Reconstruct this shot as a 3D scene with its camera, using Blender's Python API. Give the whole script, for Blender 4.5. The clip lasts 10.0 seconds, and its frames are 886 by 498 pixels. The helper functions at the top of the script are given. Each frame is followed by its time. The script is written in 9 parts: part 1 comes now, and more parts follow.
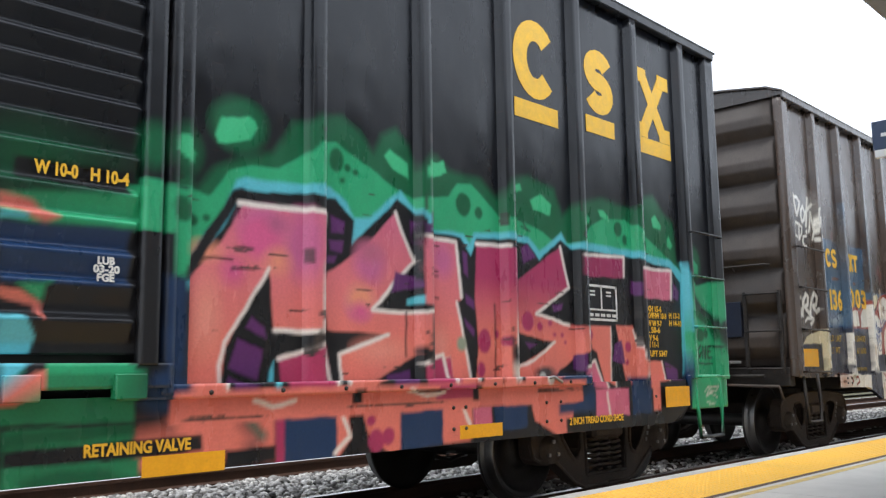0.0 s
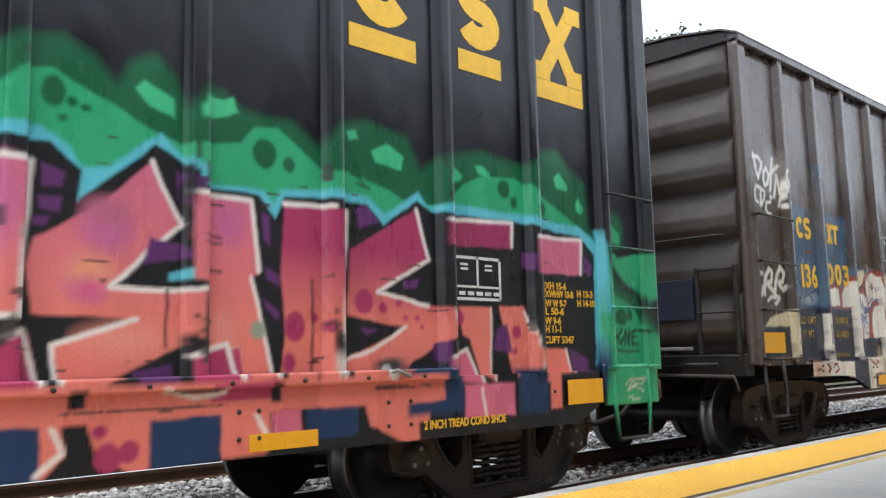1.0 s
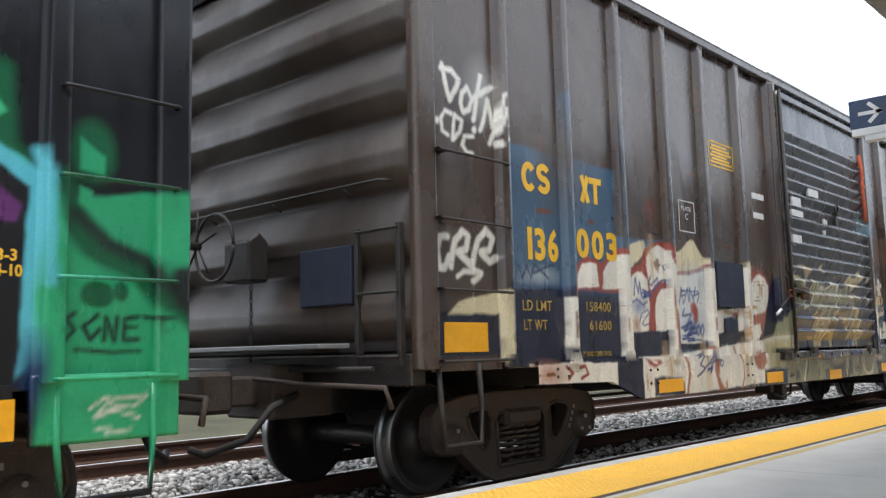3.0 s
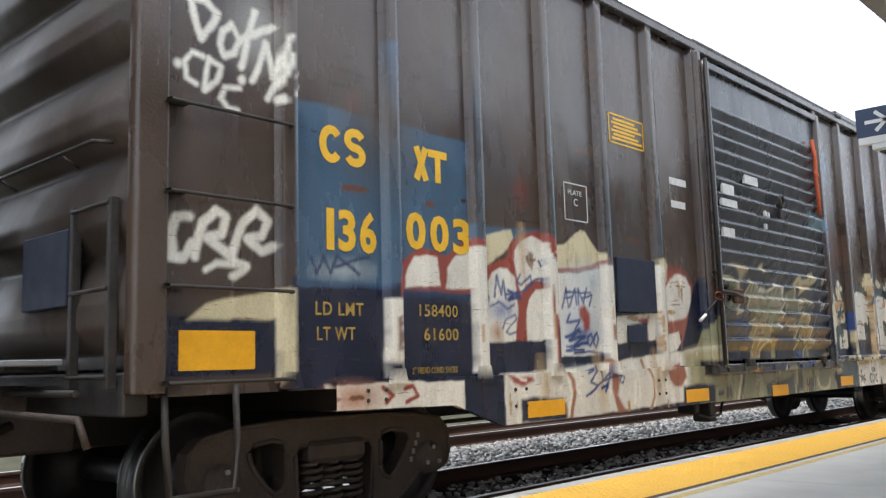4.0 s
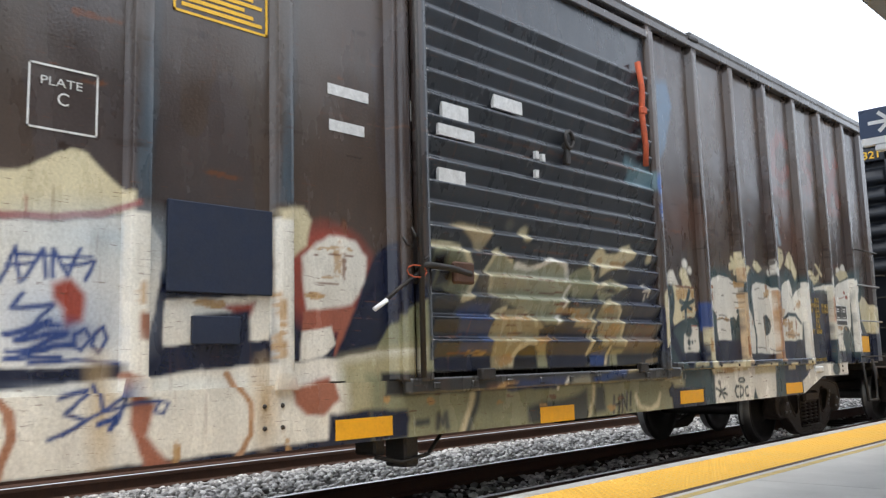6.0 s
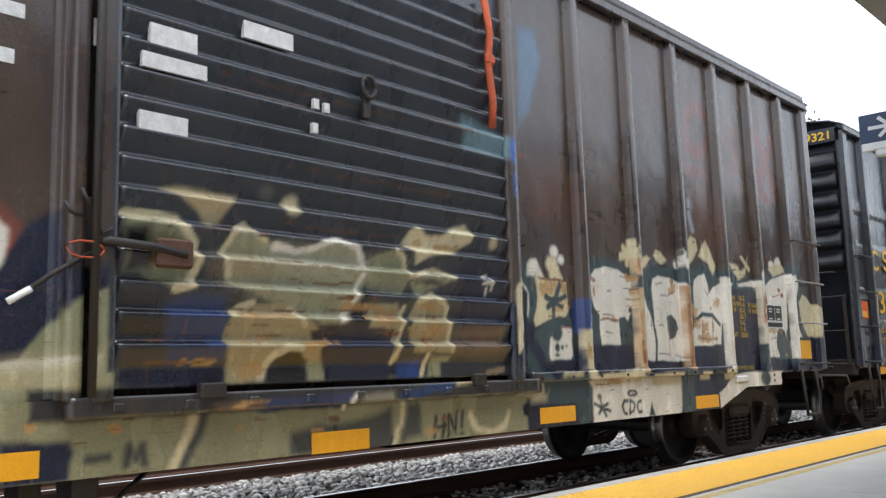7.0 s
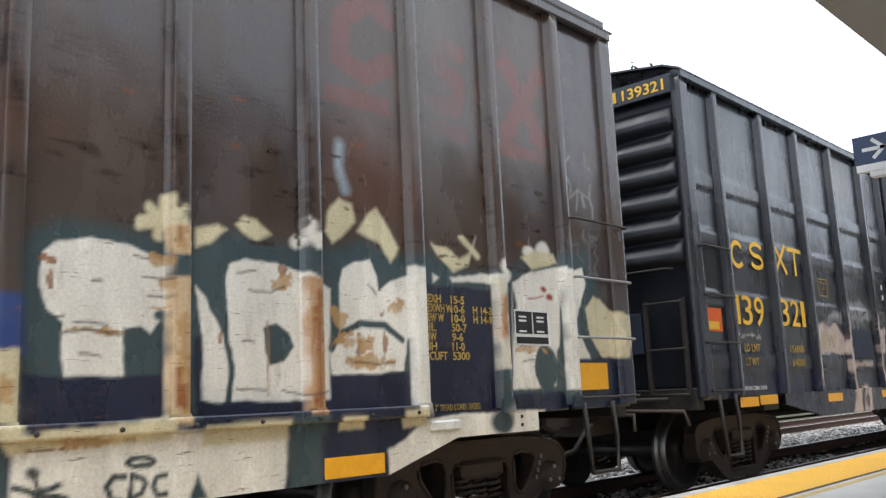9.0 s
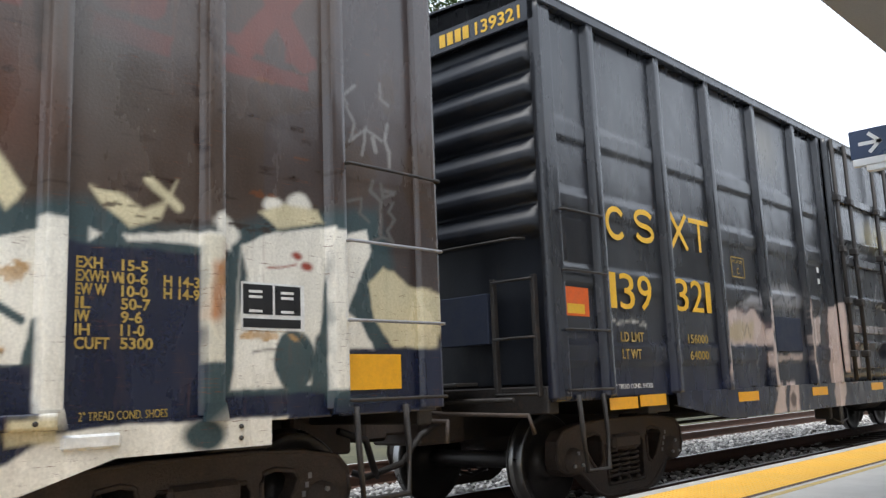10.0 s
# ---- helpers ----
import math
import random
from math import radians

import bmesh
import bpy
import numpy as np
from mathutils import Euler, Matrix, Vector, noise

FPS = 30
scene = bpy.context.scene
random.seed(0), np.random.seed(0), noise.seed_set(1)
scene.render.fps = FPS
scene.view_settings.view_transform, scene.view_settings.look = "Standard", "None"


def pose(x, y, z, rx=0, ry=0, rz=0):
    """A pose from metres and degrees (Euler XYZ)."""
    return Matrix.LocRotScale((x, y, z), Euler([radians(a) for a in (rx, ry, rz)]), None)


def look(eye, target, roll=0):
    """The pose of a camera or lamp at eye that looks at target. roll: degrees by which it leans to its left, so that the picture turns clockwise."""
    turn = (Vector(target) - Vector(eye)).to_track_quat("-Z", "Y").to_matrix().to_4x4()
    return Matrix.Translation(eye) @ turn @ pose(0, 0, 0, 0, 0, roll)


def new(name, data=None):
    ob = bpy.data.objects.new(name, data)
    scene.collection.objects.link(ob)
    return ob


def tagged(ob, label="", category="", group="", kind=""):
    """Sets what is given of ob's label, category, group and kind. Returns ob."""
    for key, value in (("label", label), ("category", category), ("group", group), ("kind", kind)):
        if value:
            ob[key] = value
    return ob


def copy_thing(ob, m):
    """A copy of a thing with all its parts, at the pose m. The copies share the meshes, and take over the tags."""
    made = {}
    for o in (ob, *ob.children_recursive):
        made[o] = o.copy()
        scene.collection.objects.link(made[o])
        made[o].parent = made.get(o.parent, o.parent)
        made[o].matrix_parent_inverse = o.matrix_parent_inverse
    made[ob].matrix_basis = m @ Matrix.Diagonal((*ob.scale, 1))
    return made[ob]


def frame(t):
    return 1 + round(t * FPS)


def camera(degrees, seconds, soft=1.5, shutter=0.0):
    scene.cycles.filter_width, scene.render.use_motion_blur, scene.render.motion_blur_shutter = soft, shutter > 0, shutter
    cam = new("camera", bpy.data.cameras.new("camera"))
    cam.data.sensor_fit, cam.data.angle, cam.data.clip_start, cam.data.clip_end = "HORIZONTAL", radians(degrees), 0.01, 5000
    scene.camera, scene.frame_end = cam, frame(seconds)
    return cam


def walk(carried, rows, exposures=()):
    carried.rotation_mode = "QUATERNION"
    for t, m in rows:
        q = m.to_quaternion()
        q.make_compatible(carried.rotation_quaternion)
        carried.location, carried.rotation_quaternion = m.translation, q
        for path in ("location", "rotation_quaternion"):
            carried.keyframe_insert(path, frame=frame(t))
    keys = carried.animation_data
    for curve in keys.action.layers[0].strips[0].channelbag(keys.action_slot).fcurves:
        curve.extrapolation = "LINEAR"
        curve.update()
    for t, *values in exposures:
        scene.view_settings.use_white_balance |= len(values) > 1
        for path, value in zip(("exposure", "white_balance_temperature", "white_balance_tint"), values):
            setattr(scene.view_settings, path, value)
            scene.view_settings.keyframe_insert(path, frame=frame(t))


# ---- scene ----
cam = camera(53.56, 10.0, soft=1.3, shutter=0.1)
EYE = 1.08  # height of the lens over the top of the rails
TURNS = [  # seconds, yaw, pitch, roll
    (0.0, 43.70, 7.95, 0.76), (0.5, 45.00, 7.82, 1.43), (1.0, 45.75, 7.26, 1.34), (1.5, 44.82, 6.40, 0.76),
    (2.0, 43.55, 5.71, 0.25), (2.5, 42.59, 6.31, 1.13), (4.0, 42.99, 7.46, 1.55), (4.5, 43.11, 7.58, 1.54),
    (5.0, 43.00, 7.62, 1.83), (6.5, 43.24, 7.54, 1.41), (7.0, 43.20, 7.87, 1.57), (7.5, 43.10, 8.58, 2.19),
    (8.0, 42.95, 9.26, 2.61), (8.5, 43.01, 9.67, 2.48), (9.0, 43.19, 9.68, 2.45), (9.5, 43.04, 9.52, 2.31),
    (10.0, 42.90, 9.13, 2.21),
]
walk(cam, [(t, pose(0, 0, EYE, 90 + pitch, roll, yaw)) for t, yaw, pitch, roll in TURNS])

# ---- sky and light: bright overcast ----
world = bpy.data.worlds.new("overcast_sky")
scene.world = world
world.use_nodes = True
wn, wl = world.node_tree.nodes, world.node_tree.links
sky = wn.new("ShaderNodeTexSky")
sky.sky_type, sky.sun_disc = "NISHITA", False
sky.sun_elevation, sky.sun_rotation = radians(58), radians(110)
cloud = wn.new("ShaderNodeMix")
cloud.data_type = "RGBA"
cloud.inputs["Factor"].default_value = 0.85
cloud.inputs["B"].default_value = (9.6, 10.4, 11.6, 1)
wl.new(sky.outputs[0], cloud.inputs["A"])
wl.new(cloud.outputs["Result"], wn["Background"].inputs["Color"])
wn["Background"].inputs["Strength"].default_value = 0.11
sun = new("sun", bpy.data.lights.new("sun", "SUN"))
sun.data.energy, sun.data.angle, sun.data.color = 1.3, radians(25), (1.0, 0.98, 0.95)
sun.matrix_basis = look((0, 0, 30), (-9, 7, 0))
scene.view_settings.exposure = 0.79

# ---- materials ----
def tone(mat, *stops):
    """A colour ramp node with (place, grey or colour) stops."""
    ramp = mat.node_tree.nodes.new("ShaderNodeValToRGB")
    for i, (at, c) in enumerate(stops):
        el = ramp.color_ramp.elements[i] if i < 2 else ramp.color_ramp.elements.new(at)
        el.position = at
        el.color = (c, c, c, 1) if isinstance(c, (int, float)) else (*c, 1)
    return ramp


def grain(mat, scale, stretch=(1, 1, 1), detail=5.0, rough=0.6):
    """Noise over the thing's own space."""
    n, l = mat.node_tree.nodes, mat.node_tree.links
    co, mp, no = n.new("ShaderNodeTexCoord"), n.new("ShaderNodeMapping"), n.new("ShaderNodeTexNoise")
    mp.inputs["Scale"].default_value = stretch
    no.inputs["Scale"].default_value, no.inputs["Detail"].default_value, no.inputs["Roughness"].default_value = scale, detail, rough
    l.new(co.outputs["Object"], mp.inputs["Vector"])
    l.new(mp.outputs["Vector"], no.inputs["Vector"])
    return no.outputs["Fac"]


def blend(mat, fac, a, b, mode="MIX"):
    n, l = mat.node_tree.nodes, mat.node_tree.links
    m = n.new("ShaderNodeMix")
    m.data_type, m.blend_type = "RGBA", mode
    for key, value in (("Factor", fac), ("A", a), ("B", b)):
        if isinstance(value, tuple):
            m.inputs[key].default_value = (*value, 1)
        elif isinstance(value, float):
            m.inputs[key].default_value = value
        else:
            l.new(value, m.inputs[key])
    return m.outputs["Result"]


def surface(name, colour, rough=0.6, metal=0.0, vary=0.25, scale=6.0, stretch=(1, 1, 1), dirt=None, dirt_amount=0.5, bump=0.15, fine=60.0, painted=False, scratches=0.0):
    """A surface with broad stains, fine grain and relief; painted: its colour is the coat of paint on the mesh."""
    mat = bpy.data.materials.new(name)
    mat.use_nodes = True
    n, l = mat.node_tree.nodes, mat.node_tree.links
    bsdf = n["Principled BSDF"]
    broad, small = grain(mat, scale, stretch), grain(mat, fine, (1, 1, 1), 3.0)
    if painted:
        at = n.new("ShaderNodeVertexColor")
        at.layer_name = "paint"
        base = at.outputs["Color"]
    else:
        rgb = n.new("ShaderNodeRGB")
        rgb.outputs[0].default_value = (*colour, 1)
        base = rgb.outputs[0]
    ramp = tone(mat, (0.3, 1 - vary), (0.7, 1 + vary * 0.4))
    l.new(broad, ramp.inputs["Fac"])
    col = blend(mat, 1.0, base, ramp.outputs["Color"], "MULTIPLY")
    ramp2 = tone(mat, (0.3, 1 - vary * 0.6), (0.7, 1.0 + vary * 0.3))
    l.new(small, ramp2.inputs["Fac"])
    col = blend(mat, 1.0, col, ramp2.outputs["Color"], "MULTIPLY")
    if dirt:
        worn = grain(mat, scale * 2.3, stretch, 8.0, 0.7)
        mask = tone(mat, (0.55, 0.0), (0.72, dirt_amount))
        l.new(worn, mask.inputs["Fac"])
        col = blend(mat, mask.outputs["Color"], col, dirt)
    if scratches:
        mark = grain(mat, 5.0, (1, 1.1, 13), 6.0, 0.75)
        mask = tone(mat, (0.615, 0.0), (0.66, scratches))
        l.new(mark, mask.inputs["Fac"])
        col = blend(mat, mask.outputs["Color"], col, (0.11, 0.045, 0.025))
        run = grain(mat, 4.0, (1, 4.0, 0.35), 4.0, 0.6)
        mask = tone(mat, (0.62, 0.0), (0.78, scratches * 0.45))
        l.new(run, mask.inputs["Fac"])
        col = blend(mat, mask.outputs["Color"], col, (0.16, 0.07, 0.035))
    l.new(col, bsdf.inputs["Base Color"])
    rr = tone(mat, (0.3, max(0.05, rough - 0.12)), (0.7, min(1.0, rough + 0.12)))
    l.new(broad, rr.inputs["Fac"])
    l.new(rr.outputs["Color"], bsdf.inputs["Roughness"])
    bsdf.inputs["Metallic"].default_value = metal
    bm = n.new("ShaderNodeBump")
    bm.inputs["Strength"].default_value, bm.inputs["Distance"].default_value = bump, 0.02
    l.new(small, bm.inputs["Height"])
    if painted:
        dent = n.new("ShaderNodeBump")
        dent.inputs["Strength"].default_value, dent.inputs["Distance"].default_value = 0.35, 0.06
        l.new(grain(mat, 1.6, (1, 1, 0.8), 2.0), dent.inputs["Height"])
        l.new(dent.outputs["Normal"], bm.inputs["Normal"])
    l.new(bm.outputs["Normal"], bsdf.inputs["Normal"])
    return mat


COAT_BLACK = surface("glossy_black_boxcar_paint", (0, 0, 0), 0.30, vary=0.14, scale=3, stretch=(1, 1, 0.35), dirt=(0.09, 0.075, 0.06), dirt_amount=0.10, bump=0.04, painted=True, scratches=0.12)
COAT_BROWN = surface("weathered_brown_boxcar_paint", (0, 0, 0), 0.26, vary=0.24, scale=2.2, stretch=(1, 1.3, 0.5), dirt=(0.10, 0.06, 0.04), dirt_amount=0.25, bump=0.08, painted=True, scratches=0.8)
END_BROWN = surface("dull_brown_end_paint", (0, 0, 0), 0.42, vary=0.3, scale=2.2, stretch=(1.3, 1, 0.5), dirt=(0.03, 0.022, 0.018), dirt_amount=0.6, bump=0.08, painted=True, scratches=0.3)
END_NAVY = surface("dull_navy_end_paint", (0, 0, 0), 0.45, vary=0.25, scale=3, stretch=(1, 1, 0.3), dirt=(0.05, 0.045, 0.04), dirt_amount=0.3, bump=0.05, painted=True)
COAT_NAVY = surface("worn_navy_boxcar_paint", (0, 0, 0), 0.27, vary=0.25, scale=3, stretch=(1, 1, 0.3), dirt=(0.10, 0.09, 0.08), dirt_amount=0.2, bump=0.05, painted=True, scratches=0.2)
STEEL_DARK = surface("grimy_dark_steel", (0.035, 0.031, 0.029), 0.6, 0.2, 0.4, 5, dirt=(0.09, 0.052, 0.036), bump=0.3)
TRUCK_STEEL = surface("cast_steel_with_brake_dust", (0.075, 0.056, 0.046), 0.7, 0.1, 0.4, 7, dirt=(0.11, 0.065, 0.045), dirt_amount=0.6, bump=0.4)
WHEEL_STEEL = surface("worn_wheel_steel", (0.055, 0.05, 0.048), 0.5, 0.5, 0.3, 5, dirt=(0.05, 0.03, 0.02), bump=0.1)
TREAD_STEEL = surface("polished_wheel_tread", (0.28, 0.28, 0.28), 0.35, 1.0, 0.15, 4, bump=0.03)
GALVANISED = surface("dull_galvanised_grating", (0.30, 0.30, 0.31), 0.55, 0.4, 0.25, 8, bump=0.1)
RAIL_RUST = surface("rusty_rail_steel", (0.11, 0.055, 0.035), 0.75, 0.2, 0.3, 9, bump=0.3)
RAIL_TOP = surface("worn_rail_head", (0.42, 0.38, 0.36), 0.35, 0.9, 0.2, 6, stretch=(1, 0.1, 1), bump=0.05)
BALLAST_BED = surface("ballast_bed_gravel", (0.20, 0.185, 0.17), 0.95, vary=0.6, scale=25, fine=140, bump=1.0)
STONE = surface("crushed_grey_stone", (0.62, 0.585, 0.545), 0.9, vary=0.45, scale=9, fine=90, bump=0.3)
TIE_WOOD = surface("creosoted_tie_wood", (0.07, 0.05, 0.04), 0.9, vary=0.4, scale=8, stretch=(1, 6, 6), bump=0.5)
CONCRETE = surface("platform_concrete", (0.62, 0.605, 0.57), 0.85, vary=0.16, scale=1.6, dirt=(0.48, 0.465, 0.44), dirt_amount=0.4, bump=0.15, fine=120)
LIP_CONCRETE = surface("platform_edge_concrete", (0.52, 0.51, 0.49), 0.85, vary=0.2, scale=3, dirt=(0.2, 0.19, 0.18), bump=0.2)
TACTILE = surface("yellow_tactile_tile", (0.92, 0.53, 0.085), 0.6, vary=0.10, scale=2.5, dirt=(0.55, 0.33, 0.10), dirt_amount=0.25, bump=0.08, fine=80)
LINE_YELLOW = surface("faded_yellow_line_paint", (0.66, 0.50, 0.18), 0.8, vary=0.3, scale=9, dirt=(0.58, 0.56, 0.52), dirt_amount=0.95, bump=0.1)
JOINT_BLACK = surface("dark_joint_sealant", (0.10, 0.065, 0.05), 0.8, vary=0.3, scale=9)
CANOPY_GREY = surface("grey_painted_canopy_metal", (0.36, 0.35, 0.33), 0.6, vary=0.1, scale=1.5, stretch=(1, 0.2, 1), bump=0.04)
SIGN_NAVY = surface("navy_sign_enamel", (0.030, 0.055, 0.12), 0.35, vary=0.06, scale=4, bump=0.01)
SIGN_WHITE = surface("white_sign_enamel", (0.80, 0.82, 0.84), 0.4, vary=0.05, scale=4, bump=0.01)
REFLECTIVE = surface("yellow_reflective_strip", (0.80, 0.39, 0.012), 0.4, vary=0.1, scale=14, dirt=(0.45, 0.22, 0.03), dirt_amount=0.35, bump=0.05)
MARK_YELLOW = surface("yellow_stencil_paint", (0.80, 0.46, 0.03), 0.5, vary=0.14, scale=10, dirt=(0.5, 0.3, 0.05), dirt_amount=0.3, bump=0.05)
MARK_FADED = surface("faded_ochre_stencil_paint", (0.42, 0.28, 0.06), 0.6, vary=0.35, scale=14, dirt=(0.1, 0.08, 0.06), dirt_amount=0.6, bump=0.05)
MARK_WHITE = surface("white_stencil_paint", (0.66, 0.66, 0.64), 0.6, vary=0.2, scale=12, bump=0.05)
STENCIL_BLACK = surface("black_stencil_panel_paint", (0.012, 0.012, 0.013), 0.35, vary=0.15, scale=6, bump=0.03)
NAVY_BOARD = surface("navy_placard_board", (0.012, 0.020, 0.045), 0.75, vary=0.25, scale=7, bump=0.08)
ORANGE_CARD = surface("orange_paper_placard", (0.75, 0.13, 0.02), 0.7, vary=0.15, scale=12)
PAPER_WHITE = surface("torn_white_paper_label", (0.62, 0.62, 0.61), 0.8, vary=0.2, scale=20)
RAG_ORANGE = surface("orange_webbing_strap", (0.48, 0.09, 0.035), 0.85, vary=0.3, scale=20)
BARK = surface("tree_bark", (0.09, 0.07, 0.05), 0.9, vary=0.4, scale=8, stretch=(1, 1, 0.2), bump=0.6)
LEAF = surface("green_tree_leaves", (0.07, 0.12, 0.035), 0.7, vary=0.5, scale=1.2, bump=0.1)
ADDED_WALL = surface("cream_added_wall", (0.55, 0.52, 0.46), 0.85, vary=0.12, scale=1.2, bump=0.15)
GRASS_EARTH = surface("dry_earth_and_grass", (0.09, 0.085, 0.05), 0.95, vary=0.5, scale=0.5, fine=12, bump=0.4)
for dull in (GRASS_EARTH, BALLAST_BED, STONE, TIE_WOOD):
    dull.node_tree.nodes["Principled BSDF"].inputs["Specular IOR Level"].default_value = 0.1


COAT_BLACK.node_tree.nodes["Principled BSDF"].inputs["Specular IOR Level"].default_value = 0.4
COAT_BROWN.node_tree.nodes["Principled BSDF"].inputs["Specular IOR Level"].default_value = 0.6
for dull in (END_BROWN, END_NAVY):
    dull.node_tree.nodes["Principled BSDF"].inputs["Specular IOR Level"].default_value = 0.32


# ---- coats of paint: shapes laid over one another on a car's side, in metres along the car and above the rail ----
def fade(c_low, z_low, c_high, z_high):
    """A sprayed blend of two colours from one height to another."""
    a, b = np.array(c_low), np.array(c_high)
    return lambda u, z: a + (b - a) * np.clip((z - z_low) / (z_high - z_low), 0, 1)[:, None]


def rough_field(u, z, scale, seed=0):
    """Smooth random values, 0 to 1, over a surface; scale: how many swings a metre."""
    a, b = u * scale + 17.3 * seed, z * scale + 5.1 * seed
    i, j = np.floor(a), np.floor(b)
    f, g = a - i, b - j
    f, g = f * f * (3 - 2 * f), g * g * (3 - 2 * g)

    def dot(p, q):
        h = np.sin(p * 127.1 + q * 311.7 + seed * 74.7) * 43758.5453
        return h - np.floor(h)
    return (dot(i, j) * (1 - f) + dot(i + 1, j) * f) * (1 - g) + (dot(i, j + 1) * (1 - f) + dot(i + 1, j + 1) * f) * g


class Coat:
    def __init__(self, base, least=0.022, shaky=0.0):
        self.base, self.marks, self.least, self.shaky = base, [], least, shaky

    def lay(self, colour, cover, box):
        self.marks.append((colour, cover, box))

    def poly(self, colour, pts, soft=0.014):
        p, soft = np.array(pts, float), max(soft, self.least)
        q = np.roll(p, -1, axis=0)

        def cover(u, z):
            best, inside = np.full(len(u), 9.0), np.zeros(len(u), bool)
            for (au, az), (bu, bz) in zip(p, q):
                du, dz = bu - au, bz - az
                t = np.clip(((u - au) * du + (z - az) * dz) / (du * du + dz * dz + 1e-9), 0, 1)
                best = np.minimum(best, np.hypot(u - au - t * du, z - az - t * dz))
                if abs(dz) > 1e-9:
                    inside ^= ((az > z) != (bz > z)) & (u < au + (z - az) * du / dz)
            return np.clip(0.5 - np.where(inside, -best, best) / soft, 0, 1)
        self.lay(colour, cover, (*(p.min(0) - soft), *(p.max(0) + soft)))

    def stroke(self, colour, pts, width, soft=0.014):
        p, soft = np.array(pts, float), max(soft, self.least)

        def cover(u, z):
            best = np.full(len(u), 9.0)
            for (au, az), (bu, bz) in zip(p[:-1], p[1:]):
                du, dz = bu - au, bz - az
                t = np.clip(((u - au) * du + (z - az) * dz) / (du * du + dz * dz + 1e-9), 0, 1)
                best = np.minimum(best, np.hypot(u - au - t * du, z - az - t * dz))
            return np.clip(0.5 - (best - width / 2) / soft, 0, 1)
        self.lay(colour, cover, (*(p.min(0) - width - soft), *(p.max(0) + width + soft)))

    def oval(self, colour, u0, z0, ru, rz, soft=0.02):
        soft = max(soft, self.least)

        def cover(u, z):
            return np.clip(0.5 - (np.hypot((u - u0) / ru, (z - z0) / rz) - 1) * min(ru, rz) / soft, 0, 1)
        self.lay(colour, cover, (u0 - ru - soft, z0 - rz - soft, u0 + ru + soft, z0 + rz + soft))

    def rust(self, colour, u0, z0, ru, rz, soft=0.0):
        """A ragged patch, eaten away at its edges."""
        def cover(u, z):
            n = 0.6 * rough_field(u, z * 0.6, 16, 3) + 0.4 * rough_field(u, z, 45, 4)
            d = np.hypot((u - u0) / (ru * 1.5), (z - z0) / (rz * 1.25))
            return np.clip((1.05 - d - 1.1 * (1 - n)) * 5 + 0.6, 0, 1) * (0.55 + 0.45 * n)
        self.lay(colour, cover, (u0 - ru * 1.6, z0 - rz * 1.4, u0 + ru * 1.6, z0 + rz * 1.4))

    def rect(self, colour, u0, z0, u1, z1, soft=0.01):
        self.poly(colour, [(u0, z0), (u1, z0), (u1, z1), (u0, z1)], soft)

    def at(self, u, z):
        col = np.array(self.base(u, z), float)
        if self.shaky:
            u, z = u + self.shaky * (rough_field(u, z, 7, 1) + 0.5 * rough_field(u, z, 22, 5) - 0.75), z + self.shaky * (rough_field(u, z, 7, 2) + 0.5 * rough_field(u, z, 22, 6) - 0.75)
        for colour, cover, (u0, z0, u1, z1) in self.marks:
            near = np.nonzero((u > u0) & (u < u1) & (z > z0) & (z < z1))[0]
            if len(near) == 0:
                continue
            c = colour(u[near], z[near]) if callable(colour) else np.array(colour)[None, :]
            k = cover(u[near], z[near])[:, None]
            col[near] = col[near] * (1 - k) + c * k
        return col


# ---- meshes ----
def part(name, bm, material, parent=None, label=""):
    me = bpy.data.meshes.new(name)
    bm.to_mesh(me)
    bm.free()
    return hang(name, me, material, parent, label)


def hang(name, me, material, parent=None, label=""):
    if material and not me.materials:
        me.materials.append(material)
    ob = new(name, me)
    if parent:
        ob.parent = parent
    if label:
        tagged(ob, label)
    return ob


def box(bm, x0, y0, z0, x1, y1, z1, bevel=0.0):
    v = [bm.verts.new(p) for p in ((x0, y0, z0), (x1, y0, z0), (x1, y1, z0), (x0, y1, z0), (x0, y0, z1), (x1, y0, z1), (x1, y1, z1), (x0, y1, z1))]
    fs = [bm.faces.new([v[i] for i in q]) for q in ((3, 2, 1, 0), (4, 5, 6, 7), (0, 1, 5, 4), (1, 2, 6, 5), (2, 3, 7, 6), (3, 0, 4, 7))]
    if bevel:
        bmesh.ops.bevel(bm, geom=list({e for f in fs for e in f.edges}), offset=bevel, segments=1, affect="EDGES")
    return bm


def block(x0, y0, z0, x1, y1, z1, bevel=0.006):
    return box(bmesh.new(), x0, y0, z0, x1, y1, z1, bevel)


def rod(pts, r, sides=8, bm=None):
    """A bent round bar through the points."""
    bm = bm or bmesh.new()
    pts, rings = [Vector(p) for p in pts], []
    for i, p in enumerate(pts):
        d = (pts[min(i + 1, len(pts) - 1)] - pts[max(i - 1, 0)]).normalized()
        a = d.cross(Vector((0.13, 0.37, 0.92))).normalized()
        b = d.cross(a)
        rings.append([bm.verts.new(p + r * (math.cos(k) * a + math.sin(k) * b)) for k in (math.tau * j / sides for j in range(sides))])
    for r0, r1 in zip(rings, rings[1:]):
        for j in range(sides):
            bm.faces.new((r0[j], r0[(j + 1) % sides], r1[(j + 1) % sides], r1[j])).smooth = True
    bm.faces.new(rings[0][::-1])
    bm.faces.new(rings[-1])
    bmesh.ops.recalc_face_normals(bm, faces=bm.faces)
    return bm


